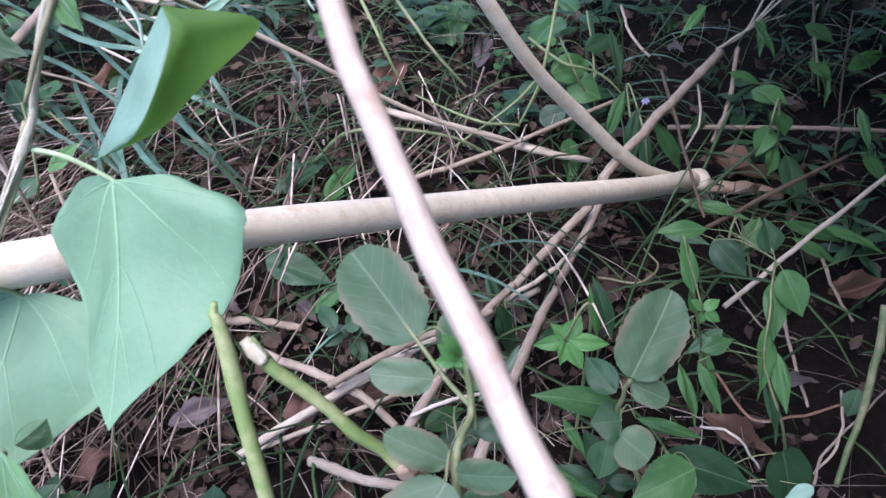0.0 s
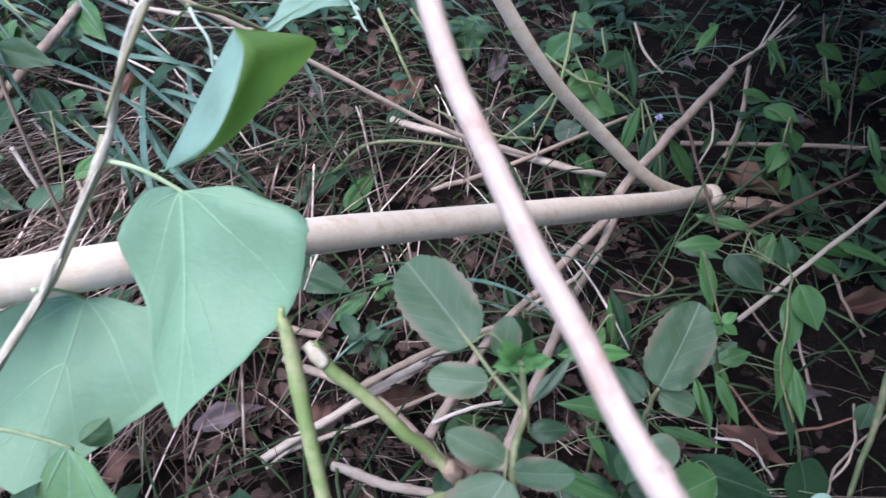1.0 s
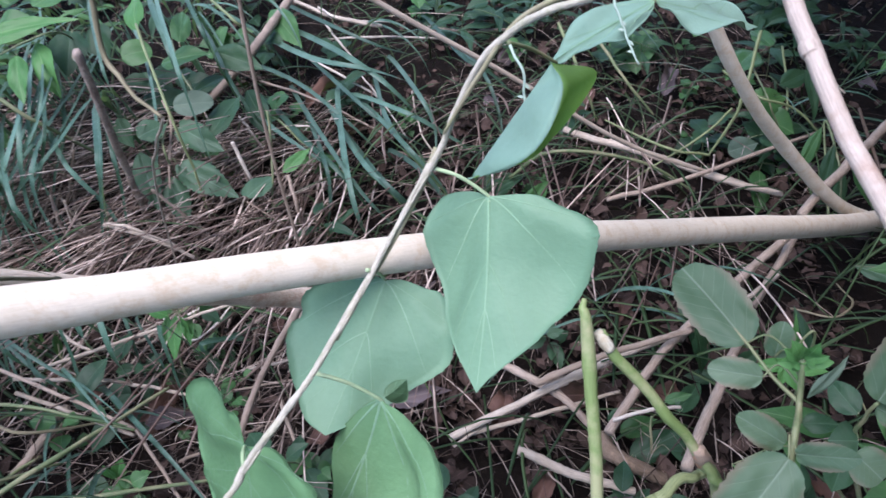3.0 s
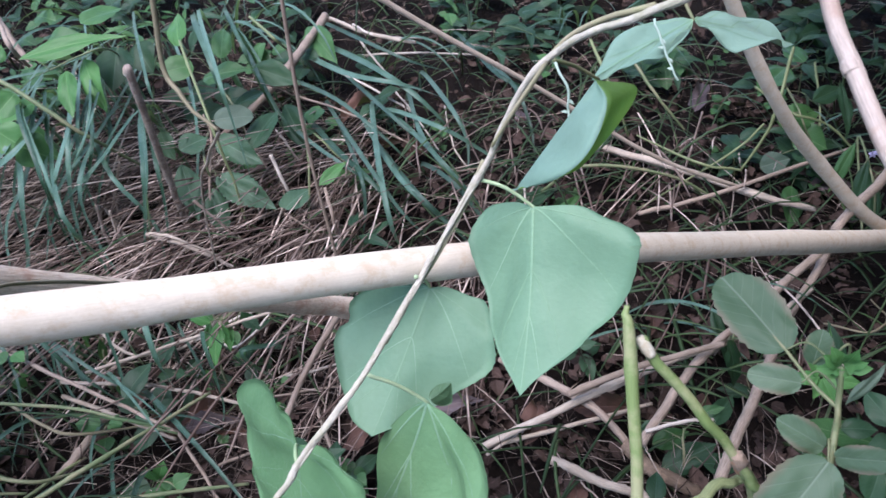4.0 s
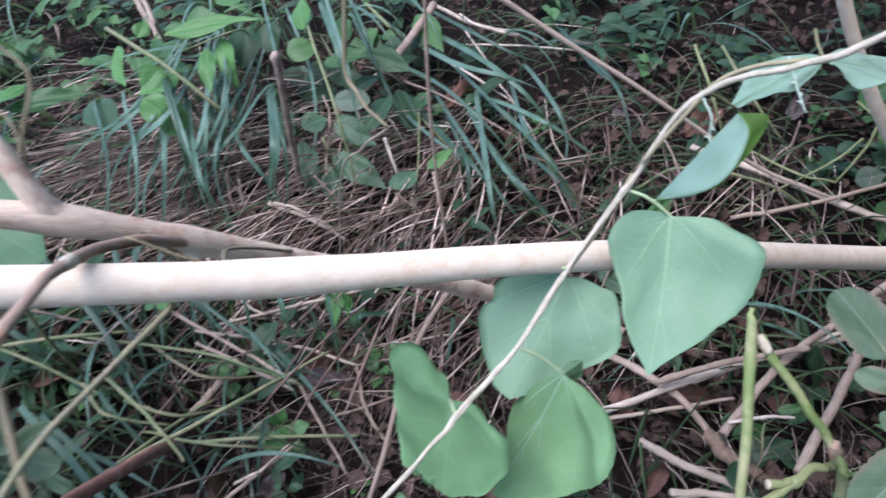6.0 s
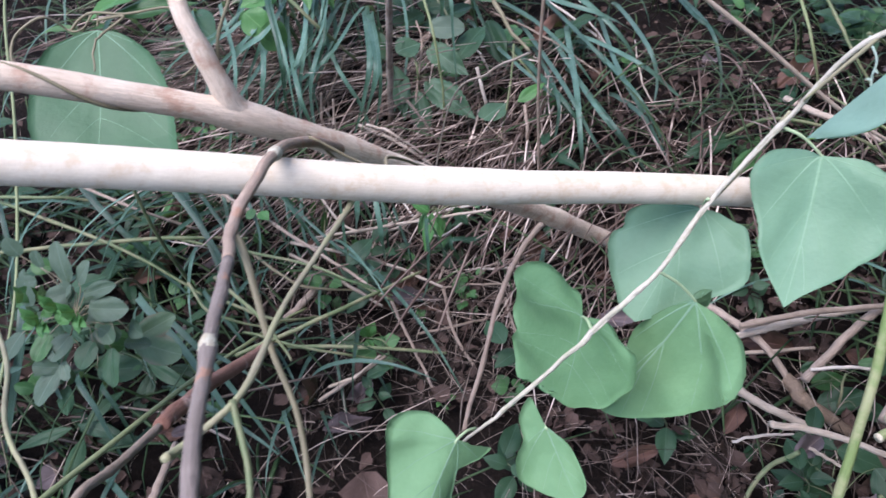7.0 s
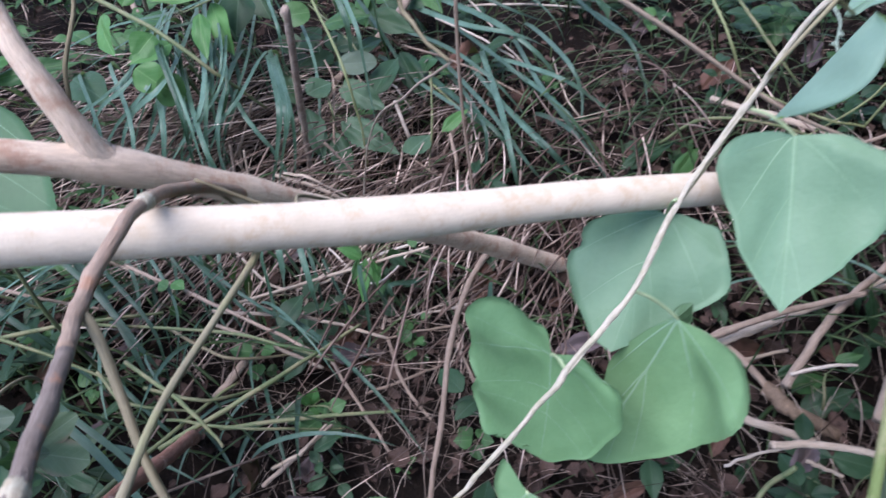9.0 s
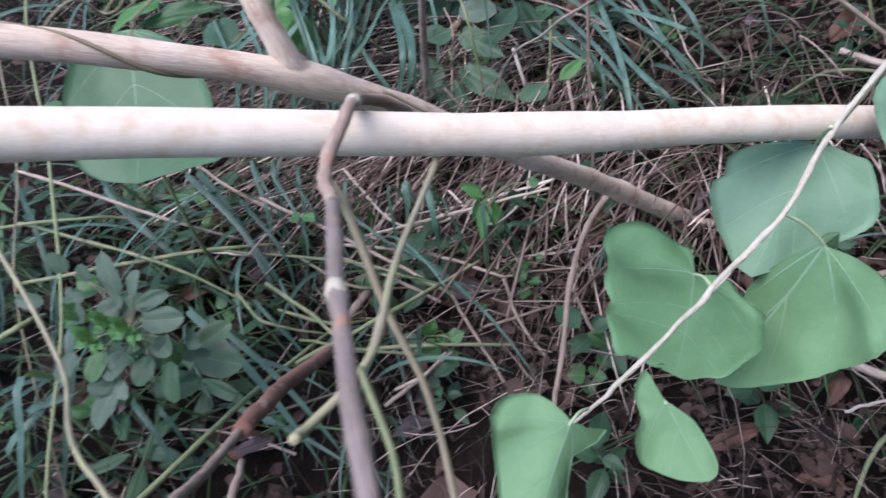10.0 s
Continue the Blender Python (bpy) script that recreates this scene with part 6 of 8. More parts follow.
stick("dry_stalk", [(-1.027, 1.060, 0.100), (-0.940, 0.871, 0.100), (-0.954, 0.774, 0.030)], 0.0021, TWIG, 313, "dry stalks")
stick("dry_stalk", [(-0.995, 1.106, 0.120), (-0.945, 0.923, 0.100), (-0.937, 0.792, 0.030)], 0.0016, STRAW, 314, "dry stalks")
stick("dry_stalk", [(-0.947, 0.870, 0.060), (-0.872, 0.810, 0.050), (-0.821, 0.778, 0.030)], 0.0021, STRAW, 315, "dry stalks")
stick("dry_stalk", [(-0.950, 0.913, 0.080), (-0.911, 0.858, 0.060), (-0.872, 0.786, 0.030)], 0.0021, TWIG, 316, "dry stalks")
stick("dry_stalk", [(-1.236, 1.127, 0.300), (-1.123, 1.016, 0.300), (-1.212, 1.120, 0.200)], 0.0042, TWIG, 317, "dry stalks")
stick("dry_stalk", [(-0.742, 0.897, 0.060), (-0.687, 0.852, 0.060), (-0.639, 0.820, 0.030)], 0.0025, STRAW, 318, "dry stalks")
stick("dry_stalk", [(-0.774, 1.117, 0.100), (-0.688, 1.018, 0.080), (-0.619, 0.933, 0.030)], 0.0016, TWIG, 319, "dry stalks")
stick("dry_stalk", [(-0.653, 1.003, 0.080), (-0.600, 0.915, 0.060), (-0.558, 0.831, 0.030)], 0.0015, TWIG, 320, "dry stalks")
stick("dry_stalk", [(-0.387, 1.261, 0.060), (-0.331, 1.106, 0.060), (-0.275, 1.063, 0.030)], 0.0016, STRAW, 321, "dry stalks")
stick("dry_stalk", [(-0.391, 1.076, 0.050), (-0.308, 1.050, 0.060), (-0.225, 1.117, 0.040)], 0.0016, TWIG, 322, "dry stalks")
stick("dry_stalk", [(-0.411, 1.549, 0.050), (-0.315, 1.533, 0.050), (-0.228, 1.566, 0.040)], 0.0039, TWIG, 323, "dry stalks")
stick("dry_stalk", [(-0.599, 1.095, 0.080), (-0.540, 1.095, 0.080), (-0.570, 1.138, 0.060)], 0.0016, PALE_STRAW, 324, "dry stalks")
stick("runner_stem", [(-0.101, 1.292, 0.200), (-0.053, 1.199, 0.150), (-0.016, 1.187, 0.060)], 0.0052, STEM_YELLOW, 325, "trailing stems")
stick("runner_stem", [(-0.049, 1.372, 0.160), (0.016, 1.269, 0.120), (0.087, 1.232, 0.050)], 0.0030, STEM, 326, "trailing stems")
stick("runner_stem", [(0.230, 1.187, 0.250), (0.211, 1.102, 0.200), (0.197, 1.085, 0.140), (0.172, 1.074, 0.080)], 0.0048, STEM_YELLOW, 327, "trailing stems")
stick("runner_stem", [(0.172, 1.074, 0.080), (0.099, 1.062, 0.100), (-0.002, 1.163, 0.080)], 0.0041, STEM_YELLOW, 328, "trailing stems")
stick("runner_stem", [(0.191, 1.211, 0.160), (0.245, 1.132, 0.160), (0.302, 1.134, 0.140), (0.351, 1.126, 0.100)], 0.0041, STEM_YELLOW, 329, "trailing stems")
stick("runner_stem", [(0.301, 1.305, 0.160), (0.304, 1.202, 0.120), (0.309, 1.141, 0.040)], 0.0035, STEM_YELLOW, 330, "trailing stems")
stick("runner_stem", [(0.209, 1.158, 0.120), (0.155, 1.097, 0.100), (0.004, 0.996, 0.040)], 0.0034, STEM_YELLOW, 331, "trailing stems")
stick("dry_stalk", [(0.478, 1.162, 0.100), (0.468, 1.085, 0.080), (0.448, 1.062, 0.040)], 0.0018, STRAW, 332, "dry stalks")
stick("dry_stalk", [(0.575, 1.281, 0.100), (0.542, 1.171, 0.060), (0.503, 1.098, 0.030)], 0.0039, TWIG, 333, "dry stalks")
stick("dry_stalk", [(0.373, 1.364, 0.140), (0.382, 1.297, 0.120), (0.413, 1.253, 0.100)], 0.0025, STRAW, 334, "dry stalks")
stick("dry_stalk", [(0.135, 0.984, 0.050), (0.146, 0.930, 0.050), (0.154, 0.901, 0.030)], 0.0017, TWIG, 335, "dry stalks")
stick("dry_stalk", [(0.264, 0.758, 0.060), (0.309, 0.729, 0.080), (0.347, 0.779, 0.060), (0.337, 0.821, 0.050)], 0.0027, STEM_BROWN, 336, "dry stalks")
stick("red_twig", [(0.380, 0.610, 0.060), (0.399, 0.528, 0.080), (0.456, 0.532, 0.080), (0.524, 0.560, 0.060)], 0.0016, BARK_RED, 337)
stick("dry_stalk", [(0.348, 0.529, 0.060), (0.375, 0.506, 0.080), (0.409, 0.488, 0.040)], 0.0015, PALE_STRAW, 338, "dry stalks")
stick("dry_stalk", [(0.524, 0.579, 0.060), (0.497, 0.512, 0.060), (0.466, 0.482, 0.040)], 0.0016, STRAW, 339, "dry stalks")
stick("dry_stalk", [(0.456, 0.463, 0.050), (0.477, 0.498, 0.060), (0.577, 0.580, 0.060)], 0.0015, TWIG, 340, "dry stalks")
stick("runner_stem", [(0.522, 0.590, 0.200), (0.512, 0.532, 0.120), (0.491, 0.474, 0.030)], 0.0042, STEM, 341, "trailing stems")
stick("dry_stalk", [(0.573, 0.791, 0.060), (0.570, 0.729, 0.060), (0.588, 0.698, 0.040)], 0.0022, TWIG, 342, "dry stalks")
stick("dry_stalk", [(0.483, 0.692, 0.080), (0.483, 0.636, 0.060), (0.488, 0.569, 0.040)], 0.0021, TWIG, 343, "dry stalks")
stick("dry_stalk", [(0.435, 0.748, 0.060), (0.458, 0.672, 0.060), (0.507, 0.669, 0.040)], 0.0014, TWIG, 344, "dry stalks")
stick("dark_twig", [(0.852, 1.454, 0.080), (0.755, 1.224, 0.060), (0.695, 1.052, 0.030)], 0.0020, BARK_DARK, 345)
stick("dark_twig", [(0.759, 1.446, 0.120), (0.727, 1.331, 0.100), (0.720, 1.255, 0.040)], 0.0026, BARK_DARK, 346)
stick("fallen_stick", [(-1.024, 0.522, 0.160), (-0.960, 0.517, 0.120), (-0.873, 0.534, 0.050)], 0.0028, STRAW, 347, "fallen sticks")
stick("dry_stalk", [(-0.570, 0.639, 0.100), (-0.599, 0.562, 0.100), (-0.673, 0.568, 0.050)], 0.0022, STRAW, 348, "dry stalks")
stick("dry_stalk", [(-0.458, 0.635, 0.140), (-0.537, 0.599, 0.120), (-0.609, 0.579, 0.080)], 0.0021, PALE_STRAW, 349, "dry stalks")
stick("dry_stalk", [(-0.750, 0.468, 0.100), (-0.605, 0.483, 0.100), (-0.500, 0.499, 0.060)], 0.0025, STRAW, 350, "dry stalks")
stick("dry_stalk", [(-0.500, 0.499, 0.060), (-0.452, 0.427, 0.060), (-0.398, 0.390, 0.030)], 0.0024, TWIG, 351, "dry stalks")
stick("dry_stalk", [(-0.500, 0.499, 0.060), (-0.440, 0.528, 0.060), (-0.374, 0.567, 0.040)], 0.0017, TWIG, 352, "dry stalks")
stick("fallen_stick", [(-0.750, 0.459, 0.080), (-0.656, 0.442, 0.080), (-0.577, 0.438, 0.050)], 0.0029, STRAW, 353, "fallen sticks")
stick("dry_stalk", [(-0.472, 0.550, 0.060), (-0.426, 0.569, 0.060), (-0.372, 0.616, 0.040)], 0.0017, PALE_STRAW, 354, "dry stalks")
stick("dry_stalk", [(-0.502, 0.411, 0.050), (-0.455, 0.436, 0.060), (-0.419, 0.482, 0.040)], 0.0020, TWIG, 355, "dry stalks")
stick("dry_stalk", [(-0.570, 0.267, 0.080), (-0.534, 0.286, 0.100), (-0.526, 0.338, 0.080)], 0.0022, STRAW, 356, "dry stalks")
stick("dry_stalk", [(-0.402, 0.513, 0.060), (-0.364, 0.458, 0.050), (-0.323, 0.416, 0.030)], 0.0024, TWIG, 357, "dry stalks")

stick("runner_stem", [(-0.765, 0.318, 0.120), (-0.680, 0.317, 0.120), (-0.645, 0.382, 0.060)], 0.0024, STEM, 700, "trailing stems")
stick("runner_stem", [(-0.723, 0.293, 0.100), (-0.606, 0.291, 0.120), (-0.512, 0.355, 0.050)], 0.0020, STEM, 701, "trailing stems")
stick("runner_stem", [(-0.782, 0.412, 0.120), (-0.675, 0.385, 0.120), (-0.617, 0.448, 0.060)], 0.0040, STEM_BROWN, 702, "trailing stems")
stick("dry_stalk", [(-0.707, 0.491, 0.100), (-0.607, 0.472, 0.120), (-0.573, 0.513, 0.050)], 0.0015, TWIG, 703, "dry stalks")
stick("dry_stalk", [(-0.776, 0.568, 0.160), (-0.673, 0.528, 0.100), (-0.607, 0.602, 0.080)], 0.0020, STRAW, 704, "dry stalks")
stick("dry_stalk", [(-0.626, 0.616, 0.100), (-0.536, 0.562, 0.100), (-0.492, 0.618, 0.120)], 0.0016, PALE_STRAW, 705, "dry stalks")
stick("dry_stalk", [(-1.232, 0.379, 0.240), (-1.106, 0.378, 0.220), (-0.974, 0.388, 0.180), (-0.907, 0.439, 0.100)], 0.0026, TWIG, 707, "dry stalks")
stick("runner_stem", [(-1.245, 0.307, 0.180), (-1.108, 0.339, 0.200), (-1.042, 0.392, 0.160), (-1.006, 0.421, 0.100)], 0.0025, STEM, 708, "trailing stems")
stick("runner_stem", [(-0.935, 0.085, 0.300), (-0.919, 0.113, 0.300), (-0.925, 0.141, 0.280)], 0.0063, STEM_YELLOW, 710, "trailing stems")
stick("dry_stalk", [(-0.912, 0.376, 0.140), (-0.864, 0.380, 0.140), (-0.854, 0.412, 0.100)], 0.0012, PALE_STRAW, 711, "dry stalks")
stick("runner_stem", [(-0.824, 0.316, 0.140), (-0.757, 0.283, 0.140), (-0.692, 0.310, 0.100)], 0.0023, STEM, 712, "trailing stems")

herb("dark_lance_weed", "weed with drooping dark green lance leaves by the trunk base", "herb", [(0.381, 0.992, 0.020), (0.363, 1.020, 0.100), (0.342, 1.101, 0.140), (0.361, 0.978, 0.020)], [0.0014, 0.0016, 0.0018, 0.002],
     [
      ((0.352, 1.053, 0.130), (0.345, 1.003, 0.040), 0.028, DARK_LEAF, "lance", 0),
      ((0.378, 1.029, 0.120), (0.436, 1.015, 0.030), 0.026, MID_LEAF, "lance", 0),
      ((0.333, 1.244, 0.160), (0.345, 1.137, 0.100), 0.027, DARK_LEAF, "lance", 0),
      ((0.368, 1.027, 0.100), (0.371, 0.994, 0.030), 0.021, DARK_LEAF, "lance", 0),
      ((0.336, 1.085, 0.140), (0.311, 1.051, 0.060), 0.023, MID_LEAF, "lance", 0),
      ((0.484, 1.109, 0.080), (0.452, 1.079, 0.050), 0.021, DARK_LEAF, "lance", 0),
      ((-0.219, 0.947, 0.040), (-0.127, 1.026, 0.060), 0.035, DARK_LEAF, "lance", 0),
      ((-0.131, 0.923, 0.050), (-0.089, 1.007, 0.060), 0.031, MID_LEAF, "ovate", 0),
      ((-0.187, 0.768, 0.080), (-0.095, 0.745, 0.060), 0.046, DARK_LEAF, "ovate", 0.05),
      ((-0.068, 0.727, 0.080), (-0.123, 0.694, 0.050), 0.022, MID_LEAF, "lance", 0),
      ((0.111, 0.749, 0.080), (0.140, 0.684, 0.030), 0.025, DARK_LEAF, "lance", 0),
      ((0.164, 0.747, 0.060), (0.145, 0.703, 0.030), 0.023, DARK_LEAF, "lance", 0),
     ])

# ---- single dead leaves ----
herb("shade_herb", "low dark green herb with broad pointed leaves in the shade", "herb", [(0.133, 0.686, 0.100), (0.136, 0.662, 0.080), (0.165, 0.669, 0.000)], [0.0014, 0.0016, 0.0018, 0.002],
     [
      ((0.121, 0.654, 0.120), (0.142, 0.630, 0.050), 0.037, DARK_LEAF, "ovate", 0.03),
      ((0.089, 0.578, 0.060), (0.122, 0.586, 0.070), 0.015, MID_LEAF, "ovate", 0.03),
      ((0.172, 0.622, 0.080), (0.204, 0.652, 0.090), 0.023, DARK_LEAF, "ovate", 0.03),
      ((0.159, 0.631, 0.050), (0.116, 0.629, 0.050), 0.020, DARK_LEAF, "ovate", 0),
     ])
herb("shade_herb", "low dark green herb with broad pointed leaves in the shade", "herb", [(0.070, 0.540, 0.080), (0.073, 0.515, 0.050), (0.080, 0.520, 0.000)], [0.0014, 0.0016, 0.0018, 0.002],
     [
      ((0.036, 0.531, 0.050), (0.082, 0.557, 0.050), 0.026, MID_LEAF, "ovate", 0.03),
      ((0.050, 0.510, 0.030), (0.114, 0.545, 0.050), 0.036, DARK_LEAF, "ovate", 0.03),
      ((0.104, 0.565, 0.060), (0.136, 0.615, 0.060), 0.026, DARK_LEAF, "ovate", 0.03),
      ((0.021, 0.545, 0.050), (0.046, 0.564, 0.060), 0.017, DARK_LEAF, "ovate", 0.03),
      ((0.097, 0.520, 0.040), (0.147, 0.531, 0.030), 0.028, DARK_LEAF, "ovate", 0.03),
     ])
herb("shade_herb", "low dark green herb with broad pointed leaves in the shade", "herb", [(0.061, 0.380, 0.080), (0.085, 0.374, 0.040), (0.109, 0.375, 0.000)], [0.0014, 0.0016, 0.0018, 0.002],
     [
      ((0.074, 0.434, 0.060), (0.136, 0.434, 0.050), 0.037, DARK_LEAF, "ovate", 0.03),
      ((0.118, 0.425, 0.060), (0.181, 0.375, 0.040), 0.044, DARK_LEAF, "ovate", 0.03),
      ((0.084, 0.330, 0.050), (0.044, 0.312, 0.050), 0.028, MID_LEAF, "ovate", 0.03),
      ((-0.011, 0.429, 0.030), (-0.041, 0.370, 0.030), 0.017, DARK_LEAF, "lance", 0),
      ((0.039, 0.418, 0.030), (0.057, 0.386, 0.020), 0.030, DARK_LEAF, "ovate", 0.03),
      ((0.027, 0.378, 0.020), (0.013, 0.343, 0.020), 0.017, DARK_GRASS, "lance", 0),
      ((0.081, 0.395, 0.030), (0.039, 0.368, 0.030), 0.033, DARK_LEAF, "ovate", 0.03),
      ((0.156, 0.478, 0.050), (0.196, 0.461, 0.050), 0.033, DARK_LEAF, "ovate", 0.03),
     ])
stick("runner_stem", [(0.017, 0.375, 0.120), (-0.007, 0.364, 0.080), (-0.021, 0.328, 0.050), (-0.025, 0.294, 0.020)], 0.0029, STEM, 801)
stick("dry_stalk", [(0.112, 0.367, 0.100), (0.144, 0.355, 0.080), (0.181, 0.348, 0.050)], 0.0044, STEM_YELLOW, 802, "dry stalks")
stick("dry_stalk", [(0.028, 0.386, 0.120), (0.050, 0.386, 0.110), (0.070, 0.387, 0.100)], 0.0021, STRAW, 803, "dry stalks")
stick("dry_stalk", [(-0.054, 0.361, 0.120), (-0.045, 0.365, 0.130), (-0.015, 0.382, 0.130), (0.009, 0.398, 0.120)], 0.0017, PALE_STRAW, 804, "dry stalks")
stick("dry_stalk", [(-0.046, 0.435, 0.100), (-0.022, 0.408, 0.110), (-0.018, 0.389, 0.120)], 0.0010, TWIG, 805, "dry stalks")
stick("dry_stalk", [(-0.068, 0.575, 0.080), (-0.030, 0.595, 0.090), (0.007, 0.604, 0.090)], 0.0010, TWIG, 806, "dry stalks")
stick("dry_stalk", [(-0.063, 0.564, 0.080), (-0.036, 0.578, 0.090), (0.002, 0.602, 0.080)], 0.0010, TWIG, 807, "dry stalks")
stick("dry_stalk", [(-0.054, 0.569, 0.070), (-0.027, 0.582, 0.080), (0.019, 0.616, 0.070)], 0.0010, TWIG, 808, "dry stalks")
stick("dry_stalk", [(-0.072, 0.560, 0.090), (-0.046, 0.577, 0.100), (-0.010, 0.597, 0.100)], 0.0010, TWIG, 809, "dry stalks")
stick("dry_stalk", [(0.024, 0.515, 0.100), (0.062, 0.528, 0.110), (0.102, 0.544, 0.100)], 0.0022, PALE_STRAW, 811, "dry stalks")
herb("green_shoot", "small bright green shoot below the trunk", "herb", [(-0.722, 0.530, 0.100), (-0.725, 0.519, 0.060), (-0.754, 0.541, 0.000)], [0.0014, 0.0016, 0.0018, 0.002],
     [
      ((-0.720, 0.532, 0.120), (-0.734, 0.529, 0.060), 0.012, MID_LEAF, "lance", 0),
      ((-0.691, 0.492, 0.050), (-0.684, 0.492, 0.100), 0.017, BRIGHT_LEAF, "lance", 0),
      ((-0.733, 0.530, 0.140), (-0.761, 0.541, 0.080), 0.010, BRIGHT_LEAF, "lance", 0),
      ((-0.669, 0.521, 0.060), (-0.653, 0.509, 0.100), 0.020, BRIGHT_LEAF, "ovate", 0),
      ((-0.590, 0.539, 0.060), (-0.557, 0.529, 0.070), 0.015, MID_LEAF, "ovate", 0),
      ((-0.572, 0.534, 0.050), (-0.568, 0.511, 0.040), 0.013, MID_LEAF, "lance", 0),
      ((-0.620, 0.530, 0.070), (-0.583, 0.528, 0.070), 0.010, DARK_LEAF, "lance", 0),
      ((-0.524, 0.557, 0.060), (-0.505, 0.547, 0.050), 0.020, DARK_LEAF, "ovate", 0),
      ((-0.531, 0.466, 0.040), (-0.510, 0.448, 0.030), 0.016, MID_LEAF, "lance", 0),
     ])
herb("green_shoot", "small bright green shoot below the trunk", "herb", [(-0.807, 0.473, 0.120), (-0.830, 0.476, 0.060), (-0.857, 0.486, 0.000)], [0.0014, 0.0016, 0.0018, 0.002],
     [
      ((-0.789, 0.463, 0.160), (-0.766, 0.454, 0.160), 0.020, BRIGHT_LEAF, "ovate", 0),
      ((-0.778, 0.443, 0.160), (-0.772, 0.450, 0.130), 0.019, BRIGHT_LEAF, "ovate", 0),
      ((-0.801, 0.448, 0.120), (-0.793, 0.454, 0.100), 0.018, MID_LEAF, "ovate", 0),
      ((-0.791, 0.451, 0.160), (-0.810, 0.459, 0.160), 0.019, MID_LEAF, "ovate", 0),
     ])
herb("green_shoot", "small bright green shoot below the trunk", "herb", [(-0.525, 0.550, 0.170), (-0.545, 0.597, 0.100), (-0.573, 0.648, 0.000)], [0.0014, 0.0016, 0.0018, 0.002],
     [
      ((-0.531, 0.536, 0.180), (-0.562, 0.532, 0.200), 0.017, BRIGHT_LEAF, "lance", 0),
      ((-0.520, 0.540, 0.180), (-0.514, 0.545, 0.120), 0.015, BRIGHT_LEAF, "lance", 0),
      ((-0.499, 0.561, 0.180), (-0.494, 0.568, 0.140), 0.018, DARK_LEAF, "lance", 0),
      ((-0.471, 0.557, 0.200), (-0.456, 0.565, 0.200), 0.017, MID_LEAF, "lance", 0),
     ])

stick("red_twig", [(-0.3853, 0.4619, 0.6755), (-0.3883, 0.4536, 0.6388), (-0.3907, 0.4464, 0.6030), (-0.3769, 0.4355, 0.5871), (-0.3633, 0.4293, 0.5761), (-0.3457, 0.4229, 0.5634)], 0.0036, STEM_BROWN, 820)
stick("dry_stalk", [(-0.3457, 0.4229, 0.5634), (-0.4153, 0.4904, 0.4801), (-0.5095, 0.5824, 0.3422), (-0.6044, 0.6529, 0.0000)], 0.0012, STRAW, 821, "dry stalks")
stick("dry_stalk", [(-0.744, 0.731, 0.140), (-0.686, 0.716, 0.150), (-0.641, 0.735, 0.100)], 0.0023, STRAW, 822, "dry stalks")
stick("dry_stalk", [(-0.822, 0.755, 0.160), (-0.825, 0.751, 0.100), (-0.830, 0.769, 0.030)], 0.0020, STRAW, 830, "dry stalks")
stick("dry_stalk", [(-0.851, 0.765, 0.160), (-0.859, 0.760, 0.100), (-0.857, 0.764, 0.030)], 0.0025, TWIG, 831, "dry stalks")
stick("dry_stalk", [(-0.830, 0.830, 0.200), (-0.884, 0.821, 0.100), (-0.942, 0.812, 0.030)], 0.0021, TWIG, 832, "dry stalks")
stick("dry_stalk", [(-0.692, 0.796, 0.160), (-0.656, 0.801, 0.100), (-0.633, 0.811, 0.030)], 0.0024, TWIG, 833, "dry stalks")
stick("dry_stalk", [(-0.613, 0.928, 0.160), (-0.590, 0.912, 0.100), (-0.593, 0.934, 0.030)], 0.0031, PALE_STRAW, 834, "dry stalks")
stick("dry_stalk", [(-0.557, 0.827, 0.120), (-0.501, 0.826, 0.080), (-0.474, 0.851, 0.030)], 0.0015, TWIG, 835, "dry stalks")
stick("dry_stalk", [(-0.500, 0.876, 0.140), (-0.486, 0.851, 0.100), (-0.490, 0.856, 0.030)], 0.0029, TWIG, 836, "dry stalks")

DEAD = [((-0.0559, 1.2765, 0.0400), 0.13, 60, DEAD_RED, "large rusty brown fallen leaf lying curled"),
        ((0.1207, 1.3768, 0.0400), 0.13, 80, DEAD_GREY, "greyish-brown withered fallen leaf"),
        ((0.5335, 1.0196, 0.0500), 0.14, -20, DEAD_RED, "long rusty brown fallen leaf by the trunk base"),
        ((-0.2255, 0.5545, 0.0400), 0.09, 20, DEAD_GREY, "dark purplish crumpled fallen leaf"),
        ((-0.2768, 0.6353, 0.0300), 0.04, 10, DEAD_RED, "small orange-brown fallen leaf"),
        ((-0.5728, 1.2540, 0.0400), 0.12, 70, DEAD_RED, "rusty brown fallen leaf"),
        ((0.6054, 0.7441, 0.0600), 0.09, 15, DEAD_RED, "rusty brown fallen leaf"),
        ((0.4786, 0.5908, 0.0600), 0.05, 0, DEAD_GREY, "small bluish-grey withered leaf"),
        ((0.3941, 0.5243, 0.0500), 0.09, -30, DEAD_RED, "rusty brown fallen leaf"),
        ((-0.4797, 1.1473, 0.0400), 0.06, 30, DEAD_RED, "rusty brown fallen leaf"),
        ((-0.4441, 0.6541, 0.0500), 0.06, 80, DEAD_RED, "rusty brown fallen leaf")]
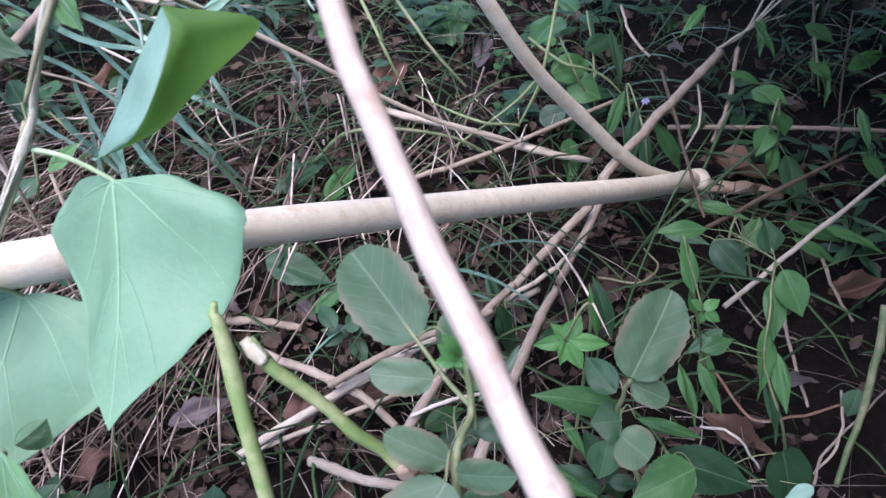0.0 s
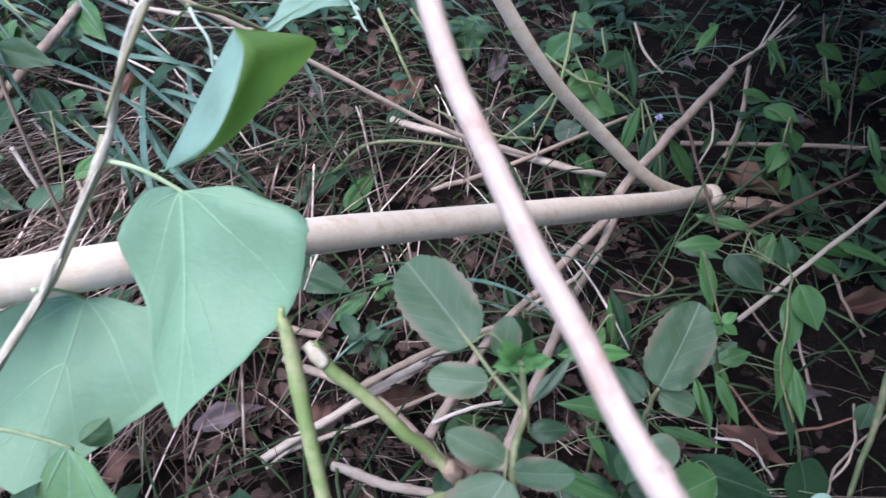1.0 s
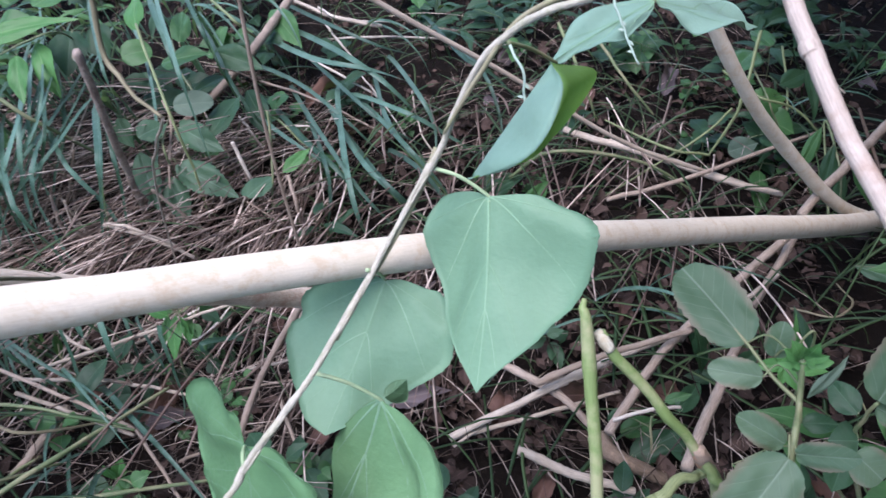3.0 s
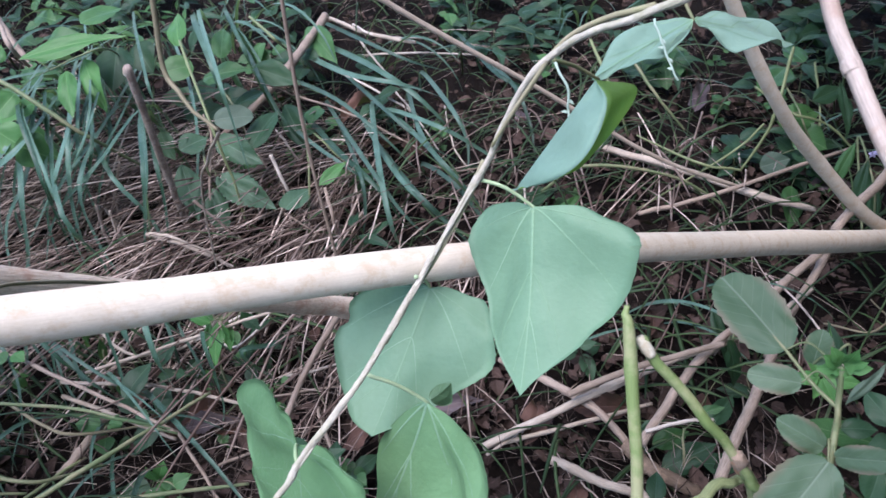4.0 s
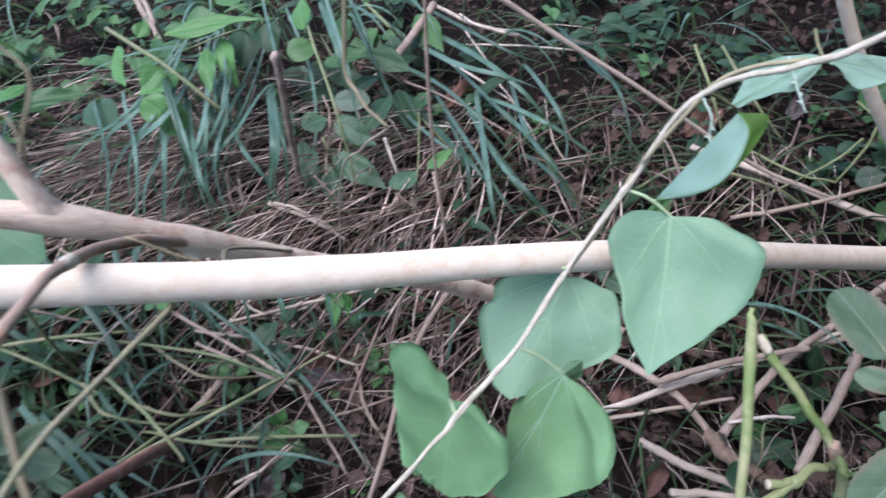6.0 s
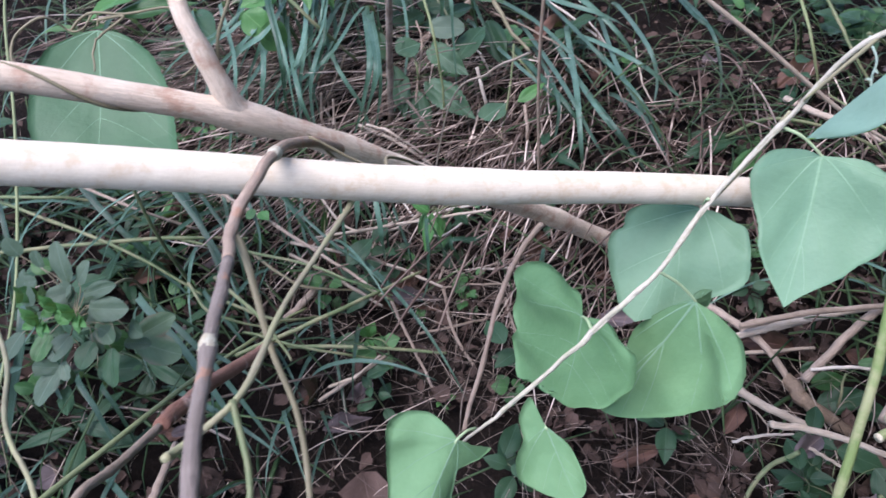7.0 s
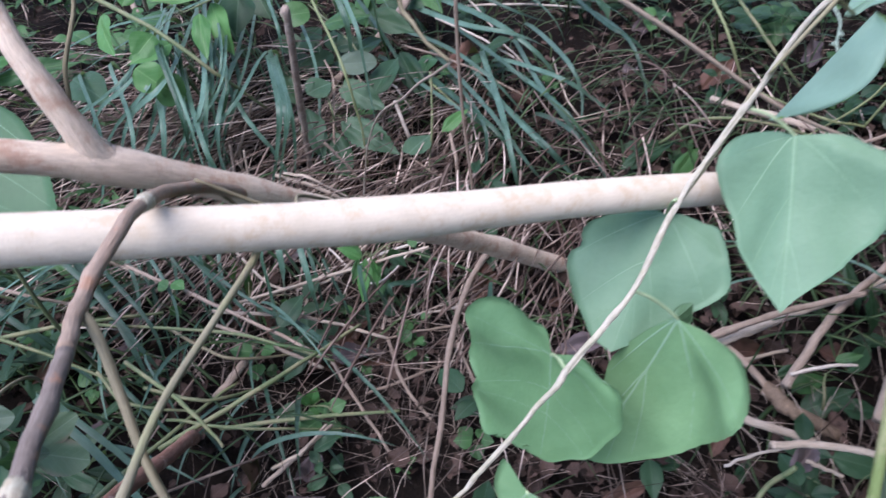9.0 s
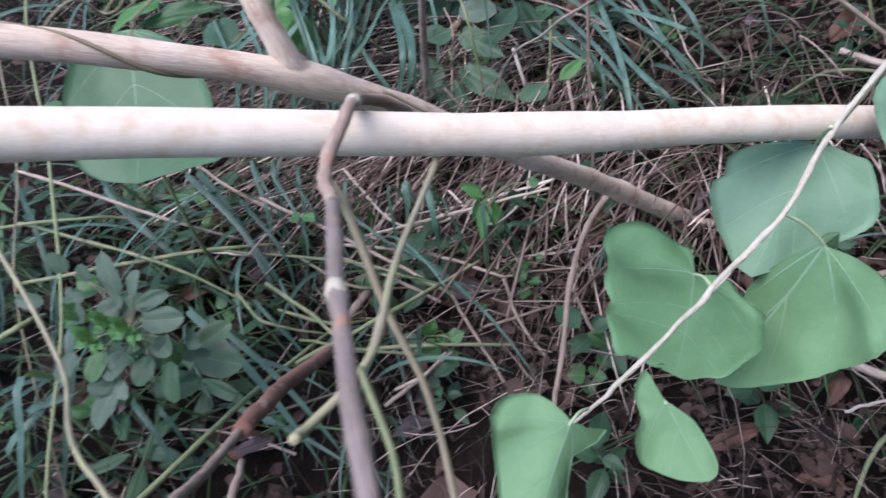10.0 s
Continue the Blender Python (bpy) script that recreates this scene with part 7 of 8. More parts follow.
DEAD += [((-0.3877, 0.6788, 0.0400), 0.06, 70, DEAD_RED, "rusty brown fallen leaf"),
         ((-0.5943, 0.4558, 0.0400), 0.10, -10, DEAD_RED, "rusty brown fallen leaf"),
         ((-0.5311, 0.2396, 0.0500), 0.07, 40, DEAD_GREY, "grey withered crumpled leaf"),
         ((-0.9955, 0.4982, 0.0600), 0.10, 60, DEAD_RED, "rusty brown fallen leaf"),
         ((-0.3238, 0.4793, 0.0400), 0.07, 30, DEAD_RED, "rusty brown fallen leaf"),
         ((-0.5347, 0.4703, 0.0500), 0.08, 20, DEAD_GREY, "grey withered crumpled leaf"),
         ((-0.0528, 0.4480, 0.0400), 0.07, 80, DEAD_RED, "rusty brown fallen leaf"),
         ((-0.1536, 0.3463, 0.0400), 0.08, 40, DEAD_RED, "rusty brown fallen leaf"),
         ((-0.7057, 0.1366, 0.0900), 0.05, 40, DEAD_GREY, "grey withered crumpled leaf"),
         ((0.0319, 0.3992, 0.1000), 0.06, 60, DEAD_GREY, "crumpled purplish-grey withered leaf"),
         ((-0.5588, 0.4993, 0.0500), 0.09, 60, DEAD_RED, "rusty brown curled fallen leaf"),
         ((-0.5283, 0.4821, 0.0400), 0.08, -20, DEAD_RED, "rusty brown curled fallen leaf"),
         ((-0.7156, 0.6489, 0.0400), 0.07, 50, DEAD_GREY, "grey withered crumpled leaf"),
         ((-0.3896, 0.6401, 0.0400), 0.07, 70, DEAD_RED, "rusty brown fallen leaf"),
         ((0.1001, 0.3267, 0.0500), 0.11, 80, DEAD_RED, "rusty brown curled fallen leaf"),
         ((0.1068, 0.3517, 0.0800), 0.07, 75, DEAD_GREY, "purplish-grey crumpled withered leaf"),
         ((-0.0544, 0.3192, 0.0300), 0.06, 5, DEAD_RED, "yellow-brown fallen leaf on the litter")]
for k, (p, size, turn, mat, label) in enumerate(DEAD):
    d = np.array((math.cos(radians(turn)), math.sin(radians(turn)), 0.08 - 0.1 * (k % 3)))
    p = np.array(p)
    rr = random.Random(k)
    me = simple_leaf("dead_leaf", p - d * size / 2, p + d * size / 2, size * (0.2 if size > 0.135 else rr.uniform(0.26, 0.42)), mat, face=(rr.uniform(-0.7, 0.5), rr.uniform(-0.8, 0.3), 1), fold=rr.uniform(0.5, 1.4), bulge=rr.uniform(-0.2, 0.3), ripple=0.14, rows=24, cols=6, teeth=0.04, seed=k)
    tagged(new("dead_leaf", me), label, "dead leaf", "fallen leaves")

rd = random.Random(44)
for k in range(56):
    x, y = (rd.uniform(-1.2, 0.35), rd.uniform(-0.05, 0.75)) if k % 4 else (rd.uniform(-1.0, 0.9), rd.uniform(0.8, 1.7))
    size, turn = rd.uniform(0.035, 0.085), rd.uniform(0, 6.28)
    d = np.array((math.cos(turn), math.sin(turn), rd.uniform(-0.25, 0.35)))
    p = np.array((x, y, ground_height(x, y) + rd.uniform(0.015, 0.035)))
    grey = rd.random() < 0.45
    me = simple_leaf("dead_leaf", p - d * size / 2, p + d * size / 2, size * rd.uniform(0.3, 0.55), DEAD_GREY if grey else DEAD_RED, face=(rd.uniform(-0.7, 0.7), rd.uniform(-0.8, 0.5), 1), fold=rd.uniform(0.2, 1.3), bulge=rd.uniform(-0.25, 0.35), ripple=0.16, rows=18, cols=5, teeth=0.05, seed=100 + k)
    tagged(new("dead_leaf", me), "grey-mauve crumpled fallen leaf on the litter" if grey else "rusty brown curled fallen leaf on the litter", "dead leaf", "fallen leaves")

# ---- grass tufts of separate arching blades ----
def blade_mesh(length, width, rise, droop, twist, seed, material):
    """One arching blade with a channel along it, rooted at the origin, leaning to -y."""
    n = 14
    el, p, verts, uvs = radians(rise), np.zeros(3), [], []
    rnd = random.Random(seed)
    az = radians(-90)
    for i in range(n):
        s = i / (n - 1)
        d = np.array((math.cos(az) * math.cos(el), math.sin(az) * math.cos(el), math.sin(el)))
        sd = unit(np.cross(d, (0, 0, 1)) + 1e-6)
        up = np.cross(sd, d)
        w = width / 2 * min(1, 0.45 + 2.2 * s) * (1 - s ** 3.5) + 0.0003
        c, q = math.cos(twist * s), math.sin(twist * s)
        sd2 = sd * c + up * q
        up2 = up * c - sd * q
        verts += [p - sd2 * w + up2 * w * 0.35, p, p + sd2 * w + up2 * w * 0.35]
        uvs += [(0.02, s), (0.5, s), (0.98, s)]
        p = p + d * length / (n - 1)
        el -= radians(droop) / (n - 1) * (0.5 + s)
        az += rnd.uniform(-0.03, 0.03)
    faces = []
    for i in range(n - 1):
        o = 3 * i
        faces += [(o, o + 1, o + 4, o + 3), (o + 1, o + 2, o + 5, o + 4)]
    return mesh_of("grass_blade", verts, faces, material, uvs)


rg = random.Random(21)
BLADES = [blade_mesh(rg.uniform(0.5, 0.85), rg.uniform(0.009, 0.014), rg.uniform(48, 78), rg.uniform(85, 150), rg.uniform(-1.2, 1.2), k, GRASS) for k in range(12)]
DARK_BLADES = [blade_mesh(rg.uniform(0.42, 0.7), rg.uniform(0.011, 0.019), rg.uniform(45, 76), rg.uniform(90, 150), rg.uniform(-0.9, 0.9), 50 + k, DARK_GRASS) for k in range(8)]


def tuft(x, y, count, heading, fan, size=1.0, dark=False):
    g = thing("grass_tuft", "tuft of blue-green grass blades darkened for shade" if dark else "tuft of long arching blue-green grass blades", "grass", "grass tufts", at=(x, y, ground_height(x, y) - 0.01))
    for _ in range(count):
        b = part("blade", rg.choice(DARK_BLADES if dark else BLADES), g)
        s = size * rg.uniform(0.65, 1.1)
        b.matrix_basis = pose(rg.uniform(-0.05, 0.05), rg.uniform(-0.05, 0.05), 0, rg.uniform(-8, 8), rg.uniform(-8, 8), heading + rg.uniform(-fan, fan)) @ Matrix.Diagonal((s, s, s, 1))
    return g


FAR_TUFTS = [(-1.55, 1.0, 7, 16, 16, 0.8), (-1.75, 1.15, 9, 10, 20, 0.9), (-1.0, 1.55, 7, 60, 20, 0.8), (-0.6, 1.5, 6, 66, 14, 0.7), (-1.4, 1.6, 9, 20, 40, 0.8), (-1.0, 1.9, 9, 20, 40, 0.8), (-2.0, 1.5, 9, 10, 40, 0.9), (-1.9, 0.8, 9, 10, 40, 0.8)]
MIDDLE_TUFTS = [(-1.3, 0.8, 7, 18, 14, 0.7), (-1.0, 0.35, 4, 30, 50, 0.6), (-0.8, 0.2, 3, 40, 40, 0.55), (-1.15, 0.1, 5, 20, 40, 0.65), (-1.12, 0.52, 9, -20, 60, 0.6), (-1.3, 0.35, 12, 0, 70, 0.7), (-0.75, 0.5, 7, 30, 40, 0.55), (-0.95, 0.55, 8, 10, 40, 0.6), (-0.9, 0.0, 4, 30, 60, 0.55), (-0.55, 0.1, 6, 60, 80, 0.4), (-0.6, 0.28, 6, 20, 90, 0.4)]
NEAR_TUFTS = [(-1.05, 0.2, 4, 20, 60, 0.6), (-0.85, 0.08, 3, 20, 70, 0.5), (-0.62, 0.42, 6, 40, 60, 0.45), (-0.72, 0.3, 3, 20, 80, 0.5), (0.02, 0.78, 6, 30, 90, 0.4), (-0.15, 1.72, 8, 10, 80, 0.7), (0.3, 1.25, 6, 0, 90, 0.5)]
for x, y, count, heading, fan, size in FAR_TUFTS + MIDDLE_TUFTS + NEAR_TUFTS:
    # tufts at low x and y take the dark blades in place of shade
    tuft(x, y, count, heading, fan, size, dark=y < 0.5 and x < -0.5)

def ribbon(name, points, width, material, seed, n=18):
    """A grass blade with a channel along it, through a few points from root to tip."""
    rnd = random.Random(seed)
    line = spline(points, n)
    tang = np.gradient(line, axis=0)
    twist = rnd.uniform(-0.5, 0.5)
    verts, uvs, faces = [], [], []
    for i, p in enumerate(line):
        s = i / (n - 1)
        t = unit(tang[i])
        sd = unit(np.cross(t, (0.0, -0.6, 0.8)) + 1e-6)
        up = np.cross(sd, t)
        a = twist * (s - 0.4) * 2
        sd, up = sd * math.cos(a) + up * math.sin(a), up * math.cos(a) - sd * math.sin(a)
        w = width / 2 * min(1, 0.5 + 2 * s) * (1 - s ** 4) + 0.0003
        verts += [p - sd * w + up * w * 0.4, p, p + sd * w + up * w * 0.4]
        uvs += [(0.02, s), (0.5, s), (0.98, s)]
    for i in range(n - 1):
        o = 3 * i
        faces += [(o, o + 1, o + 4, o + 3), (o + 1, o + 2, o + 5, o + 4)]
    return mesh_of(name, verts, faces, material, uvs)


def fan_tuft(label, material, blades, more=0):
    """A tuft whose blades lean over one by one; blades: (points, width); each has `more` neighbours that go almost its way."""
    g = thing("grass_tuft", label, "grass", "grass tufts")
    rnd = random.Random(len(blades) + len(label) + int(1000 * abs(blades[0][0][0][0])))
    for k, (points, width) in enumerate(blades):
        for copy in range(1 + more):
            root_off, tip_off = (np.array((rnd.gauss(0, sx), rnd.gauss(0, 0.035), rnd.gauss(0, 0.015))) * (copy > 0) for sx in (0.025, 0.06))
            way = [np.array(p) + root_off + (tip_off - root_off) * i / (len(points) - 1) for i, p in enumerate(points)]
            way = [np.array((p[0], p[1], max(p[2], 0.015))) for p in way]
            x, y, z = way[0]
            foot = [(x + 0.02 * math.sin(k * 2.1), y + 0.25 * z + 0.02, -0.01)] if z > 0.02 else []
            part("blade", ribbon("grass_blade", foot + way, width * (rnd.uniform(0.55, 0.95) if copy else 1.0), material, len(label) + 13 * k + copy), g)
    return g


fan_tuft("tuft of long arching blue-green grass blades hanging over the litter", GRASS, [
    ([(-1.161, 1.274, 0.160), (-0.952, 0.812, 0.260), (-1.005, 0.751, 0.220), (-1.068, 0.750, 0.130), (-1.097, 0.745, 0.030)], 0.0112),
    ([(-0.994, 0.863, 0.280), (-0.915, 0.757, 0.240), (-0.920, 0.748, 0.160), (-0.926, 0.740, 0.030)], 0.0081),
    ([(-1.113, 1.163, 0.200), (-0.902, 0.832, 0.250), (-0.898, 0.763, 0.150), (-0.915, 0.757, 0.030)], 0.0103),
    ([(-1.151, 1.255, 0.170), (-0.869, 0.772, 0.260), (-0.921, 0.752, 0.180), (-1.052, 0.744, 0.030)], 0.0107),
    ([(-1.148, 1.444, 0.080), (-0.925, 0.953, 0.200), (-0.898, 0.772, 0.200), (-0.997, 0.789, 0.100)], 0.0093),
    ([(-0.869, 0.987, 0.200), (-0.765, 0.810, 0.220), (-0.773, 0.779, 0.150), (-0.817, 0.760, 0.020)], 0.0119),
    ([(-1.048, 1.167, 0.200), (-0.903, 0.848, 0.240), (-0.950, 0.804, 0.150), (-0.970, 0.772, 0.030)], 0.0076),
], 1)
fan_tuft("tuft of long arching blue-green grass blades hanging over the litter", GRASS, [
    ([(-1.122, 1.124, 0.220), (-0.977, 0.793, 0.260), (-1.082, 0.758, 0.160), (-1.151, 0.714, 0.030)], 0.0083),
    ([(-1.104, 1.057, 0.220), (-0.969, 0.790, 0.240), (-1.029, 0.768, 0.120), (-1.006, 0.736, 0.030)], 0.0093),
    ([(-1.078, 1.141, 0.200), (-0.865, 0.835, 0.240), (-0.925, 0.813, 0.120), (-0.972, 0.756, 0.030)], 0.0075),
    ([(-1.158, 1.044, 0.200), (-1.076, 0.843, 0.220), (-1.194, 0.860, 0.150), (-1.388, 0.887, 0.030)], 0.0089),
    ([(-1.096, 1.190, 0.160), (-0.884, 0.893, 0.200), (-0.930, 0.855, 0.100), (-0.915, 0.795, 0.030)], 0.0079),
    ([(-1.031, 0.945, 0.240), (-0.973, 0.782, 0.200), (-1.025, 0.737, 0.120), (-1.027, 0.688, 0.030)], 0.0095),
    ([(-1.159, 1.394, 0.120), (-1.043, 1.062, 0.220), (-1.169, 1.022, 0.200), (-1.361, 1.015, 0.100)], 0.0077),
], 1)
fan_tuft("tuft of long arching blue-green grass blades hanging over the litter", GRASS, [
    ([(-1.076, 0.930, 0.200), (-0.932, 0.725, 0.220), (-0.968, 0.702, 0.100), (-0.967, 0.627, 0.020)], 0.0110),
    ([(-1.010, 0.930, 0.200), (-0.840, 0.689, 0.220), (-0.830, 0.702, 0.100), (-0.824, 0.682, 0.020)], 0.0087),
    ([(-0.942, 1.035, 0.180), (-0.855, 0.771, 0.220), (-0.875, 0.755, 0.100), (-0.838, 0.728, 0.020)], 0.0090),
    ([(-0.888, 1.031, 0.180), (-0.840, 0.795, 0.220), (-0.947, 0.756, 0.120), (-0.963, 0.680, 0.020)], 0.0081),
    ([(-1.167, 0.921, 0.200), (-0.991, 0.722, 0.220), (-1.005, 0.671, 0.100), (-1.003, 0.613, 0.020)], 0.0081),
    ([(-1.000, 1.002, 0.200), (-0.839, 0.808, 0.200), (-0.779, 0.790, 0.100), (-0.751, 0.727, 0.020)], 0.0082),
    ([(-1.210, 0.883, 0.200), (-1.041, 0.698, 0.200), (-1.041, 0.622, 0.100), (-1.071, 0.571, 0.020)], 0.0072),
])
fan_tuft("tuft of blue-green grass blades lying down to one side", GRASS, [
    ([(-0.793, 1.482, 0.050), (-0.577, 1.238, 0.140), (-0.448, 1.204, 0.140), (-0.388, 1.317, 0.040)], 0.0115),
    ([(-0.775, 1.541, 0.050), (-0.536, 1.273, 0.140), (-0.412, 1.186, 0.120), (-0.349, 1.196, 0.030)], 0.0116),
    ([(-0.690, 1.227, 0.050), (-0.529, 1.011, 0.120), (-0.424, 0.912, 0.120), (-0.378, 0.910, 0.030)], 0.0103),
    ([(-0.566, 1.239, 0.050), (-0.399, 0.943, 0.130), (-0.317, 0.880, 0.100), (-0.279, 0.901, 0.030)], 0.0087),
    ([(-0.531, 1.237, 0.080), (-0.429, 0.954, 0.140), (-0.388, 0.855, 0.100), (-0.381, 0.868, 0.020)], 0.0107),
    ([(-0.466, 1.179, 0.080), (-0.331, 0.977, 0.140), (-0.273, 0.956, 0.080), (-0.252, 0.966, 0.030)], 0.0077),
    ([(-0.498, 1.208, 0.080), (-0.349, 1.068, 0.140), (-0.277, 1.087, 0.080), (-0.233, 1.104, 0.030)], 0.0081),
])
fan_tuft("tuft of blue-green grass blades lying down to one side", DARK_GRASS, [
    ([(-0.490, 1.117, 0.060), (-0.350, 0.893, 0.130), (-0.291, 0.891, 0.060), (-0.257, 0.886, 0.020)], 0.0084),
    ([(-0.653, 1.276, 0.050), (-0.456, 0.959, 0.140), (-0.375, 0.879, 0.100), (-0.328, 0.891, 0.020)], 0.0078),
    ([(-0.481, 1.321, 0.060), (-0.378, 1.053, 0.130), (-0.303, 0.990, 0.080), (-0.267, 0.993, 0.020)], 0.0082),
    ([(-0.763, 1.242, 0.050), (-0.586, 1.021, 0.130), (-0.476, 0.948, 0.120), (-0.437, 0.995, 0.040)], 0.0073),
    ([(-0.701, 1.447, 0.050), (-0.477, 1.139, 0.130), (-0.387, 1.078, 0.100), (-0.322, 1.112, 0.030)], 0.0076),
    ([(-0.595, 1.192, 0.050), (-0.461, 0.939, 0.130), (-0.445, 0.895, 0.080), (-0.453, 0.858, 0.020)], 0.0068),
    ([(-0.783, 1.362, 0.050), (-0.599, 1.186, 0.120), (-0.472, 1.076, 0.120), (-0.402, 1.070, 0.040)], 0.0079),
])
fan_tuft("tuft of dark blue-green grass blades among fallen leaves", DARK_GRASS, [
    ([(-0.387, 1.062, 0.060), (-0.309, 0.966, 0.100), (-0.257, 0.941, 0.050), (-0.221, 0.906, 0.020)], 0.0078),
    ([(-0.800, 1.646, 0.050), (-0.614, 1.426, 0.120), (-0.484, 1.370, 0.100), (-0.418, 1.452, 0.030)], 0.0088),
    ([(-0.468, 1.394, 0.060), (-0.351, 1.167, 0.120), (-0.310, 1.116, 0.080), (-0.301, 1.060, 0.030)], 0.0086),
    ([(-0.357, 1.479, 0.060), (-0.246, 1.260, 0.120), (-0.202, 1.185, 0.080), (-0.183, 1.128, 0.030)], 0.0078),
    ([(-0.947, 1.504, 0.100), (-0.742, 1.180, 0.180), (-0.630, 1.036, 0.160), (-0.596, 1.071, 0.050)], 0.0079),
    ([(-0.431, 1.585, 0.060), (-0.287, 1.301, 0.120), (-0.226, 1.274, 0.100), (-0.156, 1.268, 0.030)], 0.0080),
])
fan_tuft("loose tuft of narrow pale blades rising through the herbs", GRASS, [
    ([(-0.815, 1.170, 0.300), (-0.653, 0.912, 0.320), (-0.640, 0.893, 0.250), (-0.639, 0.892, 0.100)], 0.0072),
    ([(-0.789, 1.215, 0.280), (-0.675, 1.044, 0.300), (-0.685, 1.084, 0.200), (-0.680, 1.116, 0.080)], 0.0069),
    ([(-1.029, 1.269, 0.250), (-0.829, 0.971, 0.280), (-0.834, 0.972, 0.200), (-0.859, 0.988, 0.100)], 0.0059),
    ([(-1.128, 1.495, 0.100), (-0.857, 1.117, 0.160), (-0.759, 0.918, 0.120), (-0.772, 0.816, 0.030)], 0.0068),
])

fan_tuft("loose tuft of dark grass blades under the leaning trunk", DARK_GRASS, [
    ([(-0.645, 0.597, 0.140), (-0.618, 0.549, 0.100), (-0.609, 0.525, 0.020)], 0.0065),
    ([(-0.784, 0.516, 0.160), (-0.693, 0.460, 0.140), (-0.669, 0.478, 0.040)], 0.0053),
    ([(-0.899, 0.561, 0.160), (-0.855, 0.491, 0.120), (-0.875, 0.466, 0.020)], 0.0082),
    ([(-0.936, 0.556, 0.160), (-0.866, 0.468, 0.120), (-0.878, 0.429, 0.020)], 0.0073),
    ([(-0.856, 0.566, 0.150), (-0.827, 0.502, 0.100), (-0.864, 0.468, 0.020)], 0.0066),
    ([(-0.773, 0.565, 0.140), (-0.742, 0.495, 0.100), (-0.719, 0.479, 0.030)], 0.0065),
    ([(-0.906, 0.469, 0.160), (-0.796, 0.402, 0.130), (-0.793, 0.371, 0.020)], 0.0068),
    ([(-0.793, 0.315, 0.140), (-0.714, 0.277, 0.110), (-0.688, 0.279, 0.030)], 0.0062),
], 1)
fan_tuft("tuft of broad dark blue-green blades in the hollow", DARK_GRASS, [
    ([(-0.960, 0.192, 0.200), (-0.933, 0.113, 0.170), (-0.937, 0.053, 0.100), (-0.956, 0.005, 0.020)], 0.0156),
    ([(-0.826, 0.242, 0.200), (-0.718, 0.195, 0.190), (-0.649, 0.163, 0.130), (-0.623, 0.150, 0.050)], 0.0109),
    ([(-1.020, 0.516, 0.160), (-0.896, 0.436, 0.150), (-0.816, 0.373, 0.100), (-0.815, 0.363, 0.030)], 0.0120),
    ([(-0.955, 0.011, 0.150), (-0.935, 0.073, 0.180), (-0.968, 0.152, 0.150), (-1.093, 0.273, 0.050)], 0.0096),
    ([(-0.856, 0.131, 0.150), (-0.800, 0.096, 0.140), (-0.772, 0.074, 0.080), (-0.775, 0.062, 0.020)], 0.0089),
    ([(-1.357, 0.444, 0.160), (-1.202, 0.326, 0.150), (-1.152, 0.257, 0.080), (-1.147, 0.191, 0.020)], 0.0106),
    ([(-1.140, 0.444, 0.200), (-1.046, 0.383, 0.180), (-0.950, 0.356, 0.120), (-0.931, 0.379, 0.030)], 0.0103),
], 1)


fan_tuft("few loose grey-green grass blades below the trunk", GRASS, [
    ([(-0.612, 0.532, 0.200), (-0.584, 0.482, 0.180), (-0.586, 0.484, 0.120), (-0.601, 0.501, 0.030)], 0.0082),
    ([(-0.757, 0.484, 0.200), (-0.699, 0.451, 0.180), (-0.707, 0.479, 0.100), (-0.720, 0.511, 0.030)], 0.0053),
    ([(-0.637, 0.521, 0.200), (-0.629, 0.495, 0.180), (-0.660, 0.524, 0.100), (-0.690, 0.551, 0.030)], 0.0091),
    ([(-0.739, 0.490, 0.200), (-0.746, 0.480, 0.150), (-0.757, 0.473, 0.100), (-0.782, 0.488, 0.030)], 0.0055),
    ([(-0.493, 0.523, 0.140), (-0.473, 0.558, 0.120), (-0.460, 0.592, 0.100), (-0.461, 0.640, 0.050)], 0.0064),
    ([(-0.359, 0.561, 0.140), (-0.364, 0.553, 0.100), (-0.371, 0.541, 0.050), (-0.377, 0.543, 0.020)], 0.0047),
    ([(-0.517, 0.507, 0.200), (-0.510, 0.483, 0.150), (-0.516, 0.479, 0.080), (-0.536, 0.470, 0.020)], 0.0052),
    ([(-0.658, 0.513, 0.200), (-0.654, 0.485, 0.140), (-0.639, 0.455, 0.080), (-0.635, 0.450, 0.020)], 0.0047),
])

fan_tuft("few loose grey-green grass blades above the trunk", GRASS, [
    ([(-0.832, 0.945, 0.220), (-0.712, 0.747, 0.260), (-0.751, 0.751, 0.150), (-0.807, 0.774, 0.030)], 0.0141),
    ([(-0.813, 1.146, 0.300), (-0.704, 0.982, 0.300), (-0.703, 0.986, 0.220), (-0.760, 1.064, 0.050)], 0.0108),
])

